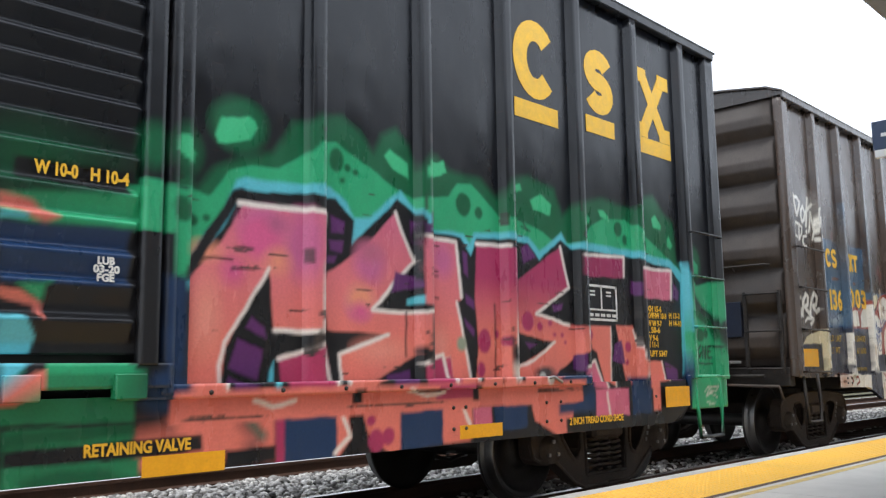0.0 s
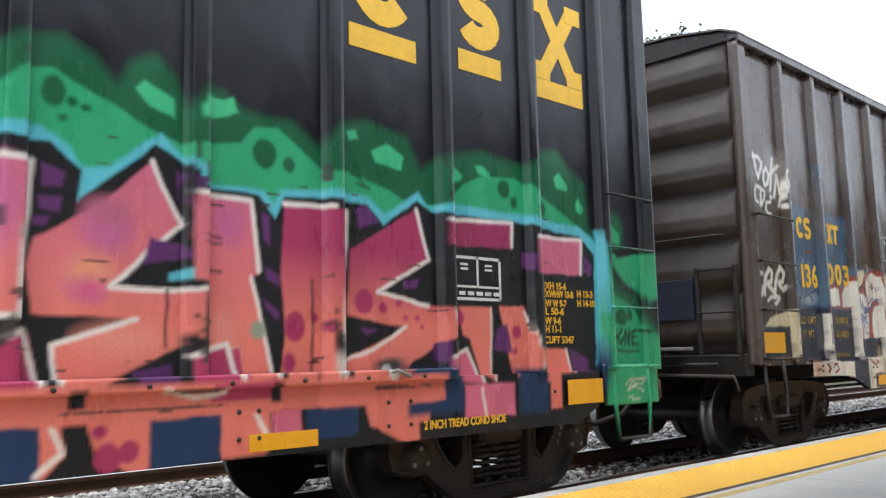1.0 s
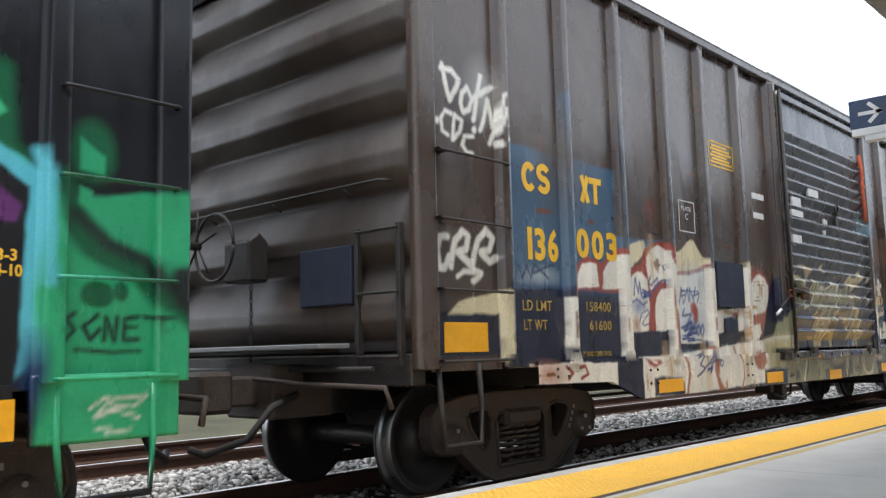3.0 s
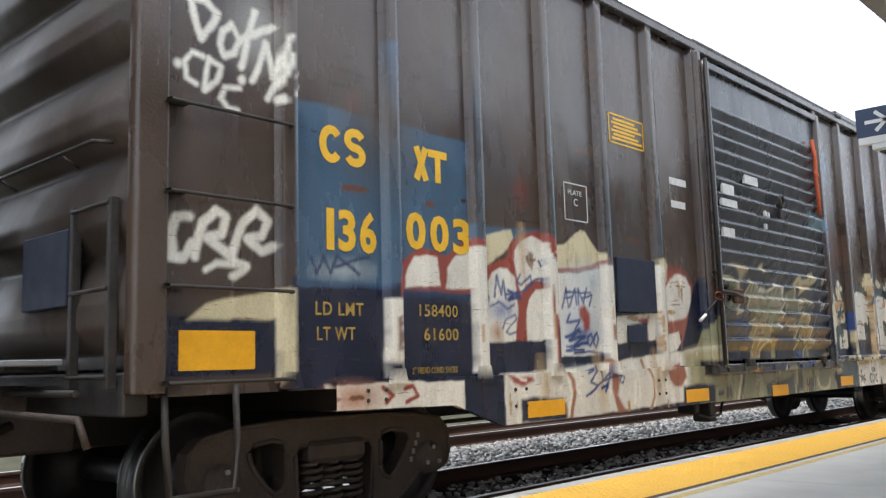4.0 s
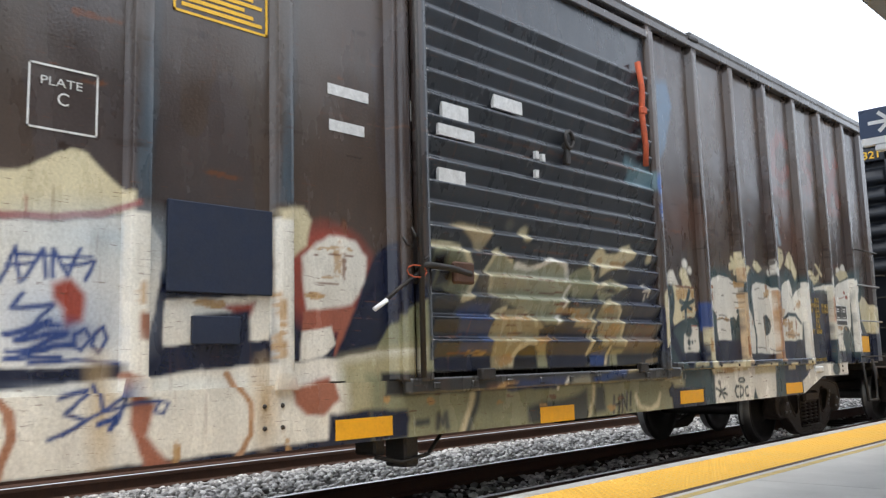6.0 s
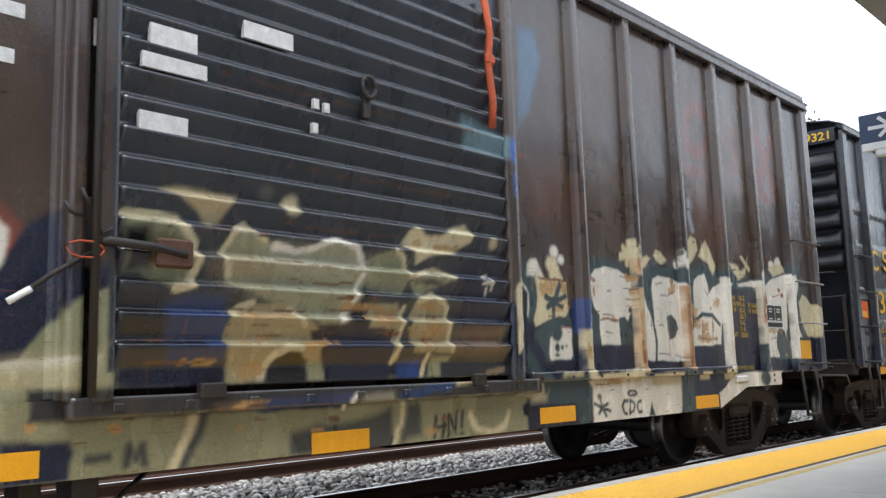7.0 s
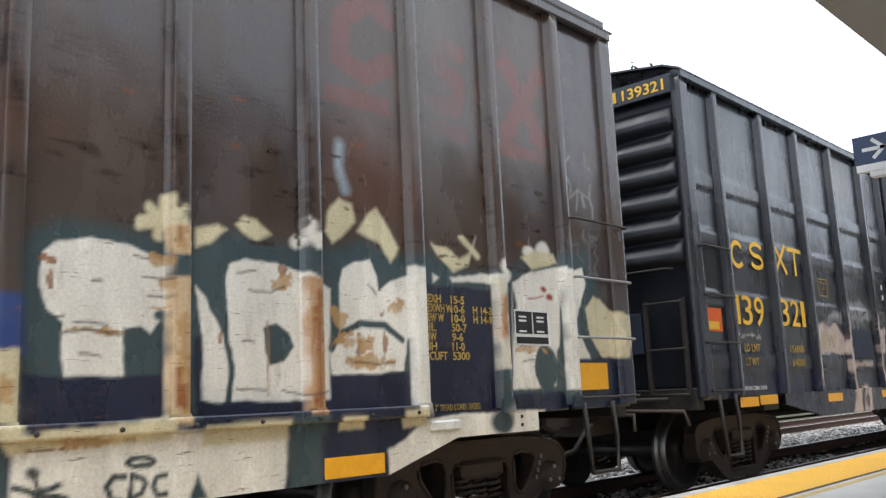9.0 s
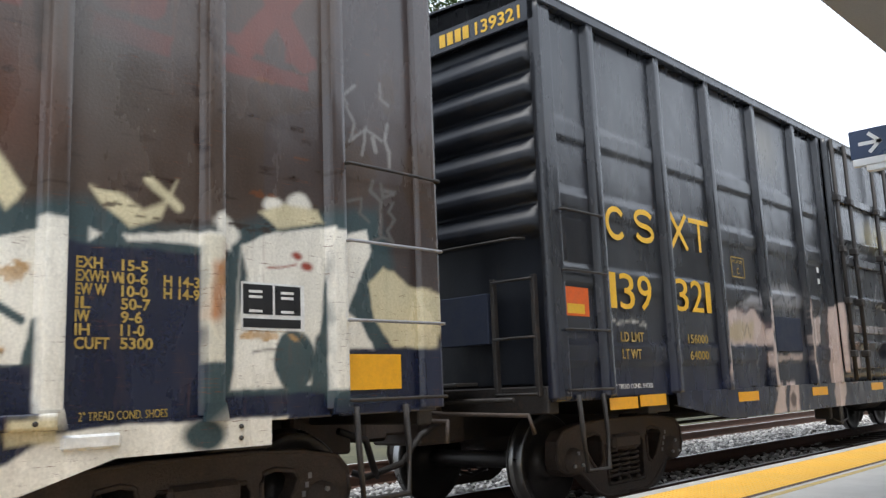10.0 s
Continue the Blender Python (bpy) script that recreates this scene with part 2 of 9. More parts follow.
def lathe(profile, axis="X", sides=40, bm=None, centre=(0, 0, 0)):
    """A turned body: (along, radius) points round an axis."""
    bm = bm or bmesh.new()
    rings = []
    for h, r in profile:
        ring = []
        for j in range(sides):
            c, s_ = r * math.cos(math.tau * j / sides), r * math.sin(math.tau * j / sides)
            p = (h, c, s_) if axis == "X" else (c, h, s_) if axis == "Y" else (c, s_, h)
            ring.append(bm.verts.new(Vector(p) + Vector(centre)))
        rings.append(ring)
    for r0, r1 in zip(rings, rings[1:]):
        for j in range(sides):
            bm.faces.new((r0[j], r0[(j + 1) % sides], r1[(j + 1) % sides], r1[j])).smooth = True
    bm.faces.new(rings[0][::-1])
    bm.faces.new(rings[-1])
    bmesh.ops.recalc_face_normals(bm, faces=bm.faces)
    return bm


def prism(outline, x0, x1, bevel=0.0):
    """A plate cut to an outline in (y, z), from x0 to x1."""
    bm = bmesh.new()
    a, b = [bm.verts.new((x0, *p)) for p in outline], [bm.verts.new((x1, *p)) for p in outline]
    bm.faces.new(a[::-1])
    bm.faces.new(b)
    for i in range(len(a)):
        j = (i + 1) % len(a)
        bm.faces.new((a[i], a[j], b[j], b[i]))
    bmesh.ops.recalc_face_normals(bm, faces=bm.faces)
    if bevel:
        bmesh.ops.bevel(bm, geom=bm.edges[:], offset=bevel, segments=1, affect="EDGES")
    return bm


def stops(a, b, step, *marks):
    """Places from a to b about one step apart, with the marks among them."""
    keys = sorted({a, b, *[m for m in marks if a < m < b]})
    out = [keys[0]]
    for p, q in zip(keys, keys[1:]):
        k = max(1, math.ceil((q - p) / step - 1e-6))
        out += [p + (q - p) * (i + 1) / k for i in range(k)]
    return np.array(out)


def skin(name, us, zs, face, depth, coat, material, parent, label="", side=1, smooth=False):
    """A painted sheet: face(u, z) gives how far it stands out; its rim is folded back by depth."""
    U, Z = np.meshgrid(us, zs)
    X = face(U, Z) * np.ones_like(U)
    nz, nu = U.shape
    co = np.stack([side * X.ravel(), U.ravel(), Z.ravel()], 1)
    idx = np.arange(nz * nu).reshape(nz, nu)
    quads = np.stack([idx[:-1, :-1], idx[:-1, 1:], idx[1:, 1:], idx[1:, :-1]], -1).reshape(-1, 4)
    rim = np.concatenate([idx[0, :-1], idx[:-1, -1], idx[-1, :0:-1], idx[:0:-1, 0]])
    back = co[rim].copy()
    back[:, 0] -= side * depth
    k, m = len(co), len(rim)
    folds = np.stack([rim, k + np.arange(m), k + (np.arange(m) + 1) % m, np.roll(rim, -1)], 1)
    co = np.concatenate([co, back])
    faces = np.concatenate([quads, folds])
    if side < 0:
        faces = faces[:, ::-1]
    me = bpy.data.meshes.new(name)
    me.vertices.add(len(co))
    me.vertices.foreach_set("co", co.ravel())
    me.loops.add(faces.size)
    me.loops.foreach_set("vertex_index", faces.ravel().astype(np.int32))
    me.polygons.add(len(faces))
    me.polygons.foreach_set("loop_start", np.arange(0, faces.size, 4, dtype=np.int32))
    if smooth:
        me.polygons.foreach_set("use_smooth", np.ones(len(faces), bool))
    me.update(calc_edges=True)
    wear(me, coat)
    return hang(name, me, material, parent, label)


def wear(me, coat):
    """Give a mesh its coat of paint."""
    co = np.empty(len(me.vertices) * 3, np.float32)
    me.vertices.foreach_get("co", co)
    co = co.reshape(-1, 3)
    rgba = np.ones((len(co), 4), np.float32)
    rgba[:, :3] = coat.at(co[:, 1].astype(float), co[:, 2].astype(float))
    at = me.color_attributes.new("paint", "FLOAT_COLOR", "POINT")
    at.data.foreach_set("color", rgba.ravel())


def painted(name, bm, coat, material, parent, label=""):
    ob = part(name, bm, material, parent, label)
    wear(ob.data, coat)
    return ob


def lettering(name, text, size, u, z, x, material, parent, label="", width=None, spacing=1.0, align="LEFT", bold=0.0, side_turn=90):
    """Painted words on a car's side, 1 mm thick; width: squeezed or drawn out to that length."""
    cu = bpy.data.curves.new(name, "FONT")
    cu.body, cu.size, cu.extrude, cu.align_x, cu.space_character, cu.offset = text, size, 0.001, align, spacing, bold
    cu.resolution_u = 3
    tmp = bpy.data.objects.new(name, cu)
    scene.collection.objects.link(tmp)
    bpy.context.view_layer.update()
    me = bpy.data.meshes.new_from_object(tmp)
    first = min((v.co.x for v in me.vertices), default=0)
    wide = max((v.co.x for v in me.vertices), default=1) - first
    me.transform(Matrix.Translation((-first, 0, 0)))
    bpy.data.objects.remove(tmp)
    squeeze = width / wide if width else 1.0
    me.transform(Matrix.Translation((x, u, z)) @ pose(0, 0, 0, 90, 0, side_turn) @ Matrix.Diagonal((squeeze, 1, 1, 1)))
    ob = hang(name, me, material, parent, label)
    return tagged(ob, kind="stuff") if len(text) > 1 else ob

# ---- the place: ground, tracks, platform, canopy ----
TRACK_X, NEXT_TRACK_X = -5.60, -9.85
PLATFORM_Z, PLATFORM_EDGE = 0.20, -3.84


def ground():
    bm = bmesh.new()
    bmesh.ops.create_grid(bm, x_segments=40, y_segments=40, size=1500)
    for v in bm.verts:
        v.co.z = -0.62
    tagged(part("ground", bm, GRASS_EARTH), "dry earth and grass beyond the tracks", "ground", kind="structure")


def ballast():
    us, prof = stops(-40, 75, 0.5), [(-13.4, -0.6), (-12.2, -0.24), (-8.2, -0.20), (-7.6, -0.22), (-3.9, -0.20), (-3.7, -0.6)]
    bm = bmesh.new()
    rows = []
    for y in us:
        rows.append([bm.verts.new((x, y, z + random.uniform(-0.02, 0.02))) for x, z in prof])
    for a, b in zip(rows, rows[1:]):
        for i in range(len(prof) - 1):
            bm.faces.new((a[i], a[i + 1], b[i + 1], b[i]))
    bmesh.ops.recalc_face_normals(bm, faces=bm.faces)
    tagged(part("ballast_bed", bm, BALLAST_BED), "grey crushed stone bed under the two tracks", "ballast", kind="structure")


def stones():
    """Loose crushed stone over the bed, thickest in the six-foot between the tracks."""
    ico = bmesh.new()
    bmesh.ops.create_icosphere(ico, subdivisions=1, radius=1.0)
    base = np.array([v.co[:] for v in ico.verts])
    tri = np.array([[v.index for v in f.verts] for f in ico.faces])
    ico.free()
    rng = np.random.default_rng(5)
    n1, n2 = 22000, 4500
    x = np.concatenate([rng.uniform(-9.3, -6.25, n1), rng.uniform(-6.2, -3.95, n2)])
    y = np.concatenate([2.5 + 30 * rng.random(n1) ** 1.3, rng.uniform(1.5, 16, n2)])
    keep = (np.abs(x + 6.35) > 0.08) & (np.abs(x + 4.85) > 0.08) & (np.abs(x + 9.1) > 0.08)
    x, y = x[keep], y[keep]
    n = len(x)
    heap = np.where((x < -6.45) & (x > -9.0), 0.07 * np.sin(np.clip((x + 9.0) / 2.55, 0, 1) * np.pi), 0)
    z = -0.19 + heap + rng.uniform(-0.01, 0.03, n)
    size = rng.uniform(0.018, 0.046, n)
    co = base[None] * rng.uniform(0.6, 1.25, (n, len(base), 1)) * size[:, None, None] * np.stack([rng.uniform(0.7, 1.4, n), rng.uniform(0.7, 1.4, n), rng.uniform(0.5, 0.9, n)], 1)[:, None, :]
    co = (co + np.stack([x, y, z], 1)[:, None, :]).reshape(-1, 3)
    faces = (tri[None] + (np.arange(n) * len(base))[:, None, None]).reshape(-1, 3)
    me = bpy.data.meshes.new("ballast_stones")
    me.vertices.add(len(co))
    me.vertices.foreach_set("co", co.ravel())
    me.loops.add(faces.size)
    me.loops.foreach_set("vertex_index", faces.ravel().astype(np.int32))
    me.polygons.add(len(faces))
    me.polygons.foreach_set("loop_start", np.arange(0, faces.size, 3, dtype=np.int32))
    me.update(calc_edges=True)
    mat = STONE
    nd, ln = mat.node_tree.nodes, mat.node_tree.links
    geo, ramp = nd.new("ShaderNodeNewGeometry"), tone(mat, (0.0, 0.30), (0.5, 0.9), (1.0, 1.5))
    ln.new(geo.outputs["Random Per Island"], ramp.inputs["Fac"])
    old = nd["Principled BSDF"].inputs["Base Color"].links[0].from_socket
    ln.new(blend(mat, 1.0, old, ramp.outputs["Color"], "MULTIPLY"), nd["Principled BSDF"].inputs["Base Color"])
    tagged(hang("ballast_stones", me, mat), "loose pale grey crushed stones between the tracks", "ballast", kind="stuff")


RAIL_SECTION = [(-0.07, -0.17), (0.07, -0.17), (0.07, -0.155), (0.012, -0.135), (0.012, -0.045), (0.036, -0.035), (0.036, -0.004), (-0.036, -0.004), (-0.036, -0.035), (-0.012, -0.045), (-0.012, -0.135), (-0.07, -0.155)]


def rail(x):
    bm = bmesh.new()
    a, b = [bm.verts.new((x + px, -40, pz)) for px, pz in RAIL_SECTION], [bm.verts.new((x + px, 75, pz)) for px, pz in RAIL_SECTION]
    bm.faces.new(a)
    bm.faces.new(b[::-1])
    for i in range(len(a)):
        j = (i + 1) % len(a)
        bm.faces.new((a[i], b[i], b[j], a[j]))
    bmesh.ops.recalc_face_normals(bm, faces=bm.faces)
    ob = tagged(part("rail", bm, RAIL_RUST), "rusty steel rail with a worn bright head", "rail", group="rails of the two tracks")
    part("rail_head", block(x - 0.032, -40, -0.004, x + 0.032, 75, 0.0, 0.002), RAIL_TOP, ob, "worn bright running surface")


def tracks():
    for c in (TRACK_X, NEXT_TRACK_X):
        for s_ in (-0.7525, 0.7525):
            rail(c + s_)
        first = None
        for i in range(70):
            y = -12 + i * 0.55
            if first is None:
                first = tagged(part("wooden_tie", block(c - 1.3, -0.115, -0.34, c + 1.3, 0.115, -0.172, 0.012), TIE_WOOD), "dark creosoted wooden tie set in ballast", "railway tie", group="ties of the tracks")
                first.matrix_basis = pose(0, y, 0)
            else:
                copy_thing(first, pose(0, y, 0))


def platform():
    bm = box(bmesh.new(), PLATFORM_EDGE + 0.03, -40, -0.7, 6.0, 75, PLATFORM_Z - 0.045)
    slab = tagged(part("platform", bm, CONCRETE), "pale concrete station platform beside the track", "platform", kind="structure")
    lip = block(-3.84, 0, -0.10, -3.69, 3.04, PLATFORM_Z, 0.012).copy()
    me = bpy.data.meshes.new("edge_stone")
    lip.to_mesh(me)
    lip.free()
    for i in range(24):
        hang("edge_stone", me, LIP_CONCRETE, slab).matrix_basis = pose(0, -14 + i * 3.05, 0)
    # tactile tiles, 0.69 by 0.91 m, with truncated domes
    tile = block(-3.685, 0, 0.10, -3.005, 0.908, PLATFORM_Z + 0.002, 0.004)
    me = bpy.data.meshes.new("tactile_tile")
    tile.to_mesh(me)
    tile.free()
    for i in range(56):
        hang("tactile_tile", me, TACTILE, slab).matrix_basis = pose(0, -10 + i * 0.914, 0)
    verts, faces = [], []
    for j in range(400):
        y = 2.0 + j * 0.0609 * 1.0
        for i in range(11):
            x = -3.685 + 0.035 + i * 0.061
            k = len(verts)
            for r, z in ((0.0125, PLATFORM_Z + 0.002), (0.007, PLATFORM_Z + 0.0075)):
                verts += [(x + r * math.cos(q), y + r * math.sin(q), z) for q in (math.tau * m / 6 for m in range(6))]
            faces += [(k + m, k + (m + 1) % 6, k + 6 + (m + 1) % 6, k + 6 + m) for m in range(6)] + [tuple(range(k + 6, k + 12))]
    me = bpy.data.meshes.new("tactile_dome")
    me.from_pydata(verts, [], faces)
    tagged(hang("tactile_dome", me, TACTILE, slab), kind="stuff")
    part("joint", block(-3.005, -40, 0.1, -2.95, 75, PLATFORM_Z - 0.001, 0.0), JOINT_BLACK, slab, "dark joint behind the tactile strip")
    # concrete bays with tooled joints
    bay = block(-2.95, 0, 0.10, 0.55, 3.04, PLATFORM_Z, 0.008)
    bay2 = block(0.56, 0, 0.10, 5.9, 3.04, PLATFORM_Z, 0.008)
    for name, b in (("concrete_bay", bay), ("concrete_bay_wide", bay2)):
        me = bpy.data.meshes.new("concrete_bay")
        b.to_mesh(me)
        b.free()
        for i in range(28):
            hang("concrete_bay", me, CONCRETE, slab).matrix_basis = pose(0, -21.2 + i * 3.05, 0)
    line = block(-2.885, -40, PLATFORM_Z - 0.02, -2.815, 75, PLATFORM_Z + 0.002, 0.0)
    part("painted_line", line, LINE_YELLOW, slab, "worn thin yellow line")


def canopy():
    roof = tagged(new("canopy"), "grey painted metal platform canopy with a deep edge beam", "canopy", kind="structure")
    z = EYE + 2.4
    # near end and depth lie out of view, sized for how far they shade the train
    part("edge_beam", block(-1.80, -0.6, z, -1.42, 60, z + 0.32, 0.015), CANOPY_GREY, roof)
    part("soffit", block(-1.42, -0.6, z + 0.12, 4.6, 60, z + 0.30, 0.01), CANOPY_GREY, roof)
    for i in range(15):
        part("purlin", block(-1.42, -0.4 + i * 4.0, z + 0.02, 4.5, -0.25 + i * 4.0, z + 0.12, 0.006), CANOPY_GREY, roof)
    # unseen wall, added to close the place and bounce light at the train
    tagged(part("wall_east", block(6.0, -40, -0.5, 6.3, 75, z + 0.12, 0.01), ADDED_WALL), "plain cream rendered wall, added out of view behind the platform", "wall", kind="structure")


def sign():
    y, s_ = 7.0, 7.0 / 8.0
    x0, x1 = -2.425 * s_, -0.75
    zt, zb, zw = EYE + 2.112 * s_, EYE + 1.855 * s_, EYE + 1.79 * s_
    ob = tagged(new("hanging_sign"), "navy platform sign with a white arrow and white lower edge", "sign")
    part("panel", block(x0, y, zb, x1, y + 0.05, zt, 0.004), SIGN_NAVY, ob)
    part("lower_edge", block(x0 + 0.01, y - 0.004, zw, x1, y + 0.054, zb, 0.003), SIGN_WHITE, ob, "white lower edge")
    part("light_tray", block(x0 + 0.10, y + 0.0, zw - 0.045, x1 - 0.1, y + 0.09, zw, 0.004), SIGN_WHITE, ob)
    mid = (zt + zb) / 2
    bm = bmesh.new()
    ax = x0 + 0.065
    w = 0.014
    for a, b in (((ax, mid), (ax + 0.155, mid)), ((ax + 0.075, mid + 0.075), (ax + 0.155, mid)), ((ax + 0.075, mid - 0.075), (ax + 0.155, mid))):
        d = Vector((b[0] - a[0], b[1] - a[1])).normalized()
        nrm = Vector((-d.y, d.x)) * w
        q = [(a[0] + nrm.x, a[1] + nrm.y), (b[0] + nrm.x + d.x * w, b[1] + nrm.y + d.y * w), (b[0] - nrm.x + d.x * w, b[1] - nrm.y + d.y * w), (a[0] - nrm.x, a[1] - nrm.y)]
        lo, hi = [bm.verts.new((px, y - 0.003, pz)) for px, pz in q], [bm.verts.new((px, y - 0.0005, pz)) for px, pz in q]
        bm.faces.new(lo)
        bm.faces.new(hi)
        for i in range(4):
            bm.faces.new((lo[i], lo[(i + 1) % 4], hi[(i + 1) % 4], hi[i]))
    bmesh.ops.recalc_face_normals(bm, faces=bm.faces)
    part("arrow", bm, SIGN_WHITE, ob, "white arrow")
    ring = bmesh.new()
    for k in range(17):
        q = radians(40 + k * 280 / 16)
        for r in (0.075, 0.05):
            ring.verts.new((x0 + 0.335 + r * math.cos(q) * 0.85, y - 0.003, mid + r * math.sin(q)))
    ring.verts.ensure_lookup_table()
    for k in range(16):
        ring.faces.new([ring.verts[i] for i in (2 * k, 2 * k + 2, 2 * k + 3, 2 * k + 1)])
    bmesh.ops.solidify(ring, geom=ring.faces[:], thickness=0.002)
    part("letter", ring, SIGN_WHITE, ob, "white letter")
    for x in (-1.35, -0.9):
        part("hanger", rod([(x, y + 0.025, zt - 0.01), (x, y + 0.025, EYE + 2.53)], 0.015), CANOPY_GREY, ob)


def tree(x, y, height, spread, seed):
    rng = random.Random(seed)
    ob = tagged(new("tree"), "leafy green tree standing beyond the tracks", "tree", group="trees beyond the tracks")
    ob.matrix_basis = pose(x, y, -0.62)
    bm = rod([(0, 0, 0), (0.1, 0.05, height * 0.3), (0.0, 0.2, height * 0.6), (0.1, 0.1, height * 0.9)], 0.22, 8)
    tips = []
    for i in range(16):
        a, h = rng.uniform(0, math.tau), rng.uniform(0.35, 0.9) * height
        r = spread * rng.uniform(0.45, 1.0) * (1.1 - abs(h / height - 0.6))
        tip = Vector((r * math.cos(a), r * math.sin(a), min(height * 0.97, h + rng.uniform(0.1, 0.25) * height)))
        rod([(0, 0, h * 0.8), tuple(tip * 0.5 + Vector((0, 0, h * 0.42))), tuple(tip)], 0.06, 5, bm)
        tips.append(tip)
    part("trunk", bm, BARK, ob)
    verts, faces = [], []
    for tip in tips + [Vector((0, 0, height * 0.95))]:
        for _ in range(420):
            c = tip + Vector((rng.gauss(0, 1), rng.gauss(0, 1), rng.gauss(0, 0.7))) * spread * 0.17
            c.z = min(c.z, height + rng.uniform(-0.4, 0.1))
            d1 = Vector((rng.uniform(-1, 1), rng.uniform(-1, 1), rng.uniform(-1, 1))).normalized() * rng.uniform(0.07, 0.15)
            d2 = d1.cross(Vector((rng.uniform(-1, 1), rng.uniform(-1, 1), 1))).normalized() * 0.06
            k = len(verts)
            verts += [tuple(c - d1), tuple(c + d2), tuple(c + d1), tuple(c - d2)]
            faces.append((k, k + 1, k + 2, k + 3))
    me = bpy.data.meshes.new("crown")
    me.from_pydata(verts, [], faces)
    hang("crown", me, LEAF, ob)


ground()
ballast()
tracks()
platform()
canopy()
sign()
tree(-16.6, 36.5, 12.6, 3.6, 1)
tree(-19.8, 32.6, 14.4, 4.0, 2)
tree(-24.2, 26.8, 17.0, 4.6, 3)
stones()

# ---- railcars ----
HALF, TOP = 7.89, 4.36  # half the body's length; top of the side
PANEL, POST, SILL = 1.50, 1.565, 1.545  # how far panels, posts and sills stand out from the centre line
WHEEL_R = 0.419


def wheelset_mesh():
    bm = bmesh.new()
    prof = [(0.62, 0.06), (0.62, 0.13), (0.66, 0.15), (0.67, 0.34), (0.655, 0.38), (0.655, 0.445), (0.685, 0.447), (0.70, 0.425), (0.72, WHEEL_R), (0.79, WHEEL_R - 0.004), (0.795, WHEEL_R - 0.012), (0.795, 0.362), (0.765, 0.345), (0.735, 0.30), (0.73, 0.2), (0.77, 0.15), (0.80, 0.14), (0.80, 0.06)]
    for s_ in (1, -1):
        lathe([(s_ * h, r) for h, r in prof], "X", 48, bm)
    lathe([(-1.0, 0.075), (-0.6, 0.08), (0.6, 0.08), (1.0, 0.075)], "X", 16, bm)
    me = bpy.data.meshes.new("wheelset")
    bm.to_mesh(me)
    bm.free()
    me.materials.append(WHEEL_STEEL)
    me.materials.append(TREAD_STEEL)
    for p in me.polygons:
        r = math.hypot(p.center.y, p.center.z)
        if 0.405 < r < 0.44 and abs(p.normal.x) < 0.9:
            p.material_index = 1
    return me


WHEELSET = wheelset_mesh()
SPRING = None
ROLLING = []  # wheelsets that turn


def cast_frame(s_):
    """A cast side frame: a bowed plate round a spring opening and two rounded windows, with a raised rim."""
    half = [(0.0, 0.07), (0.36, 0.07), (0.50, 0.12), (0.66, 0.24), (0.78, 0.33), (0.98, 0.33), (1.06, 0.36), (1.10, 0.46), (1.08, 0.60), (1.00, 0.68), (0.72, 0.73), (0.40, 0.75), (0.0, 0.75)]
    outline = half + [(-y, z) for y, z in half[-2:0:-1]]
    window = [(0.40, 0.40), (0.43, 0.33), (0.49, 0.31), (0.56, 0.37), (0.66, 0.50), (0.68, 0.57), (0.64, 0.62), (0.50, 0.64), (0.42, 0.62), (0.40, 0.56)]
    loops = [outline, [(-0.31, 0.17), (0.31, 0.17), (0.33, 0.52), (0.29, 0.58), (-0.29, 0.58), (-0.33, 0.52)], window, [(-y, z) for y, z in window[::-1]]]
    bm = bmesh.new()
    edges = []
    for pts in loops:
        vs = [bm.verts.new((s_ * 0.92, *p)) for p in pts]
        edges += [bm.edges.new((vs[k], vs[(k + 1) % len(vs)])) for k in range(len(vs))]
    bmesh.ops.triangle_fill(bm, use_beauty=True, edges=edges)
    grown = bmesh.ops.extrude_face_region(bm, geom=bm.faces[:])
    bmesh.ops.translate(bm, vec=(s_ * 0.13, 0, 0), verts=[g for g in grown["geom"] if isinstance(g, bmesh.types.BMVert)])
    bmesh.ops.recalc_face_normals(bm, faces=bm.faces)
    for pts in loops:
        ring = [(s_ * 1.05, *p) for p in pts]
        rod(ring + ring[:1], 0.018, 5, bm)
    return bm


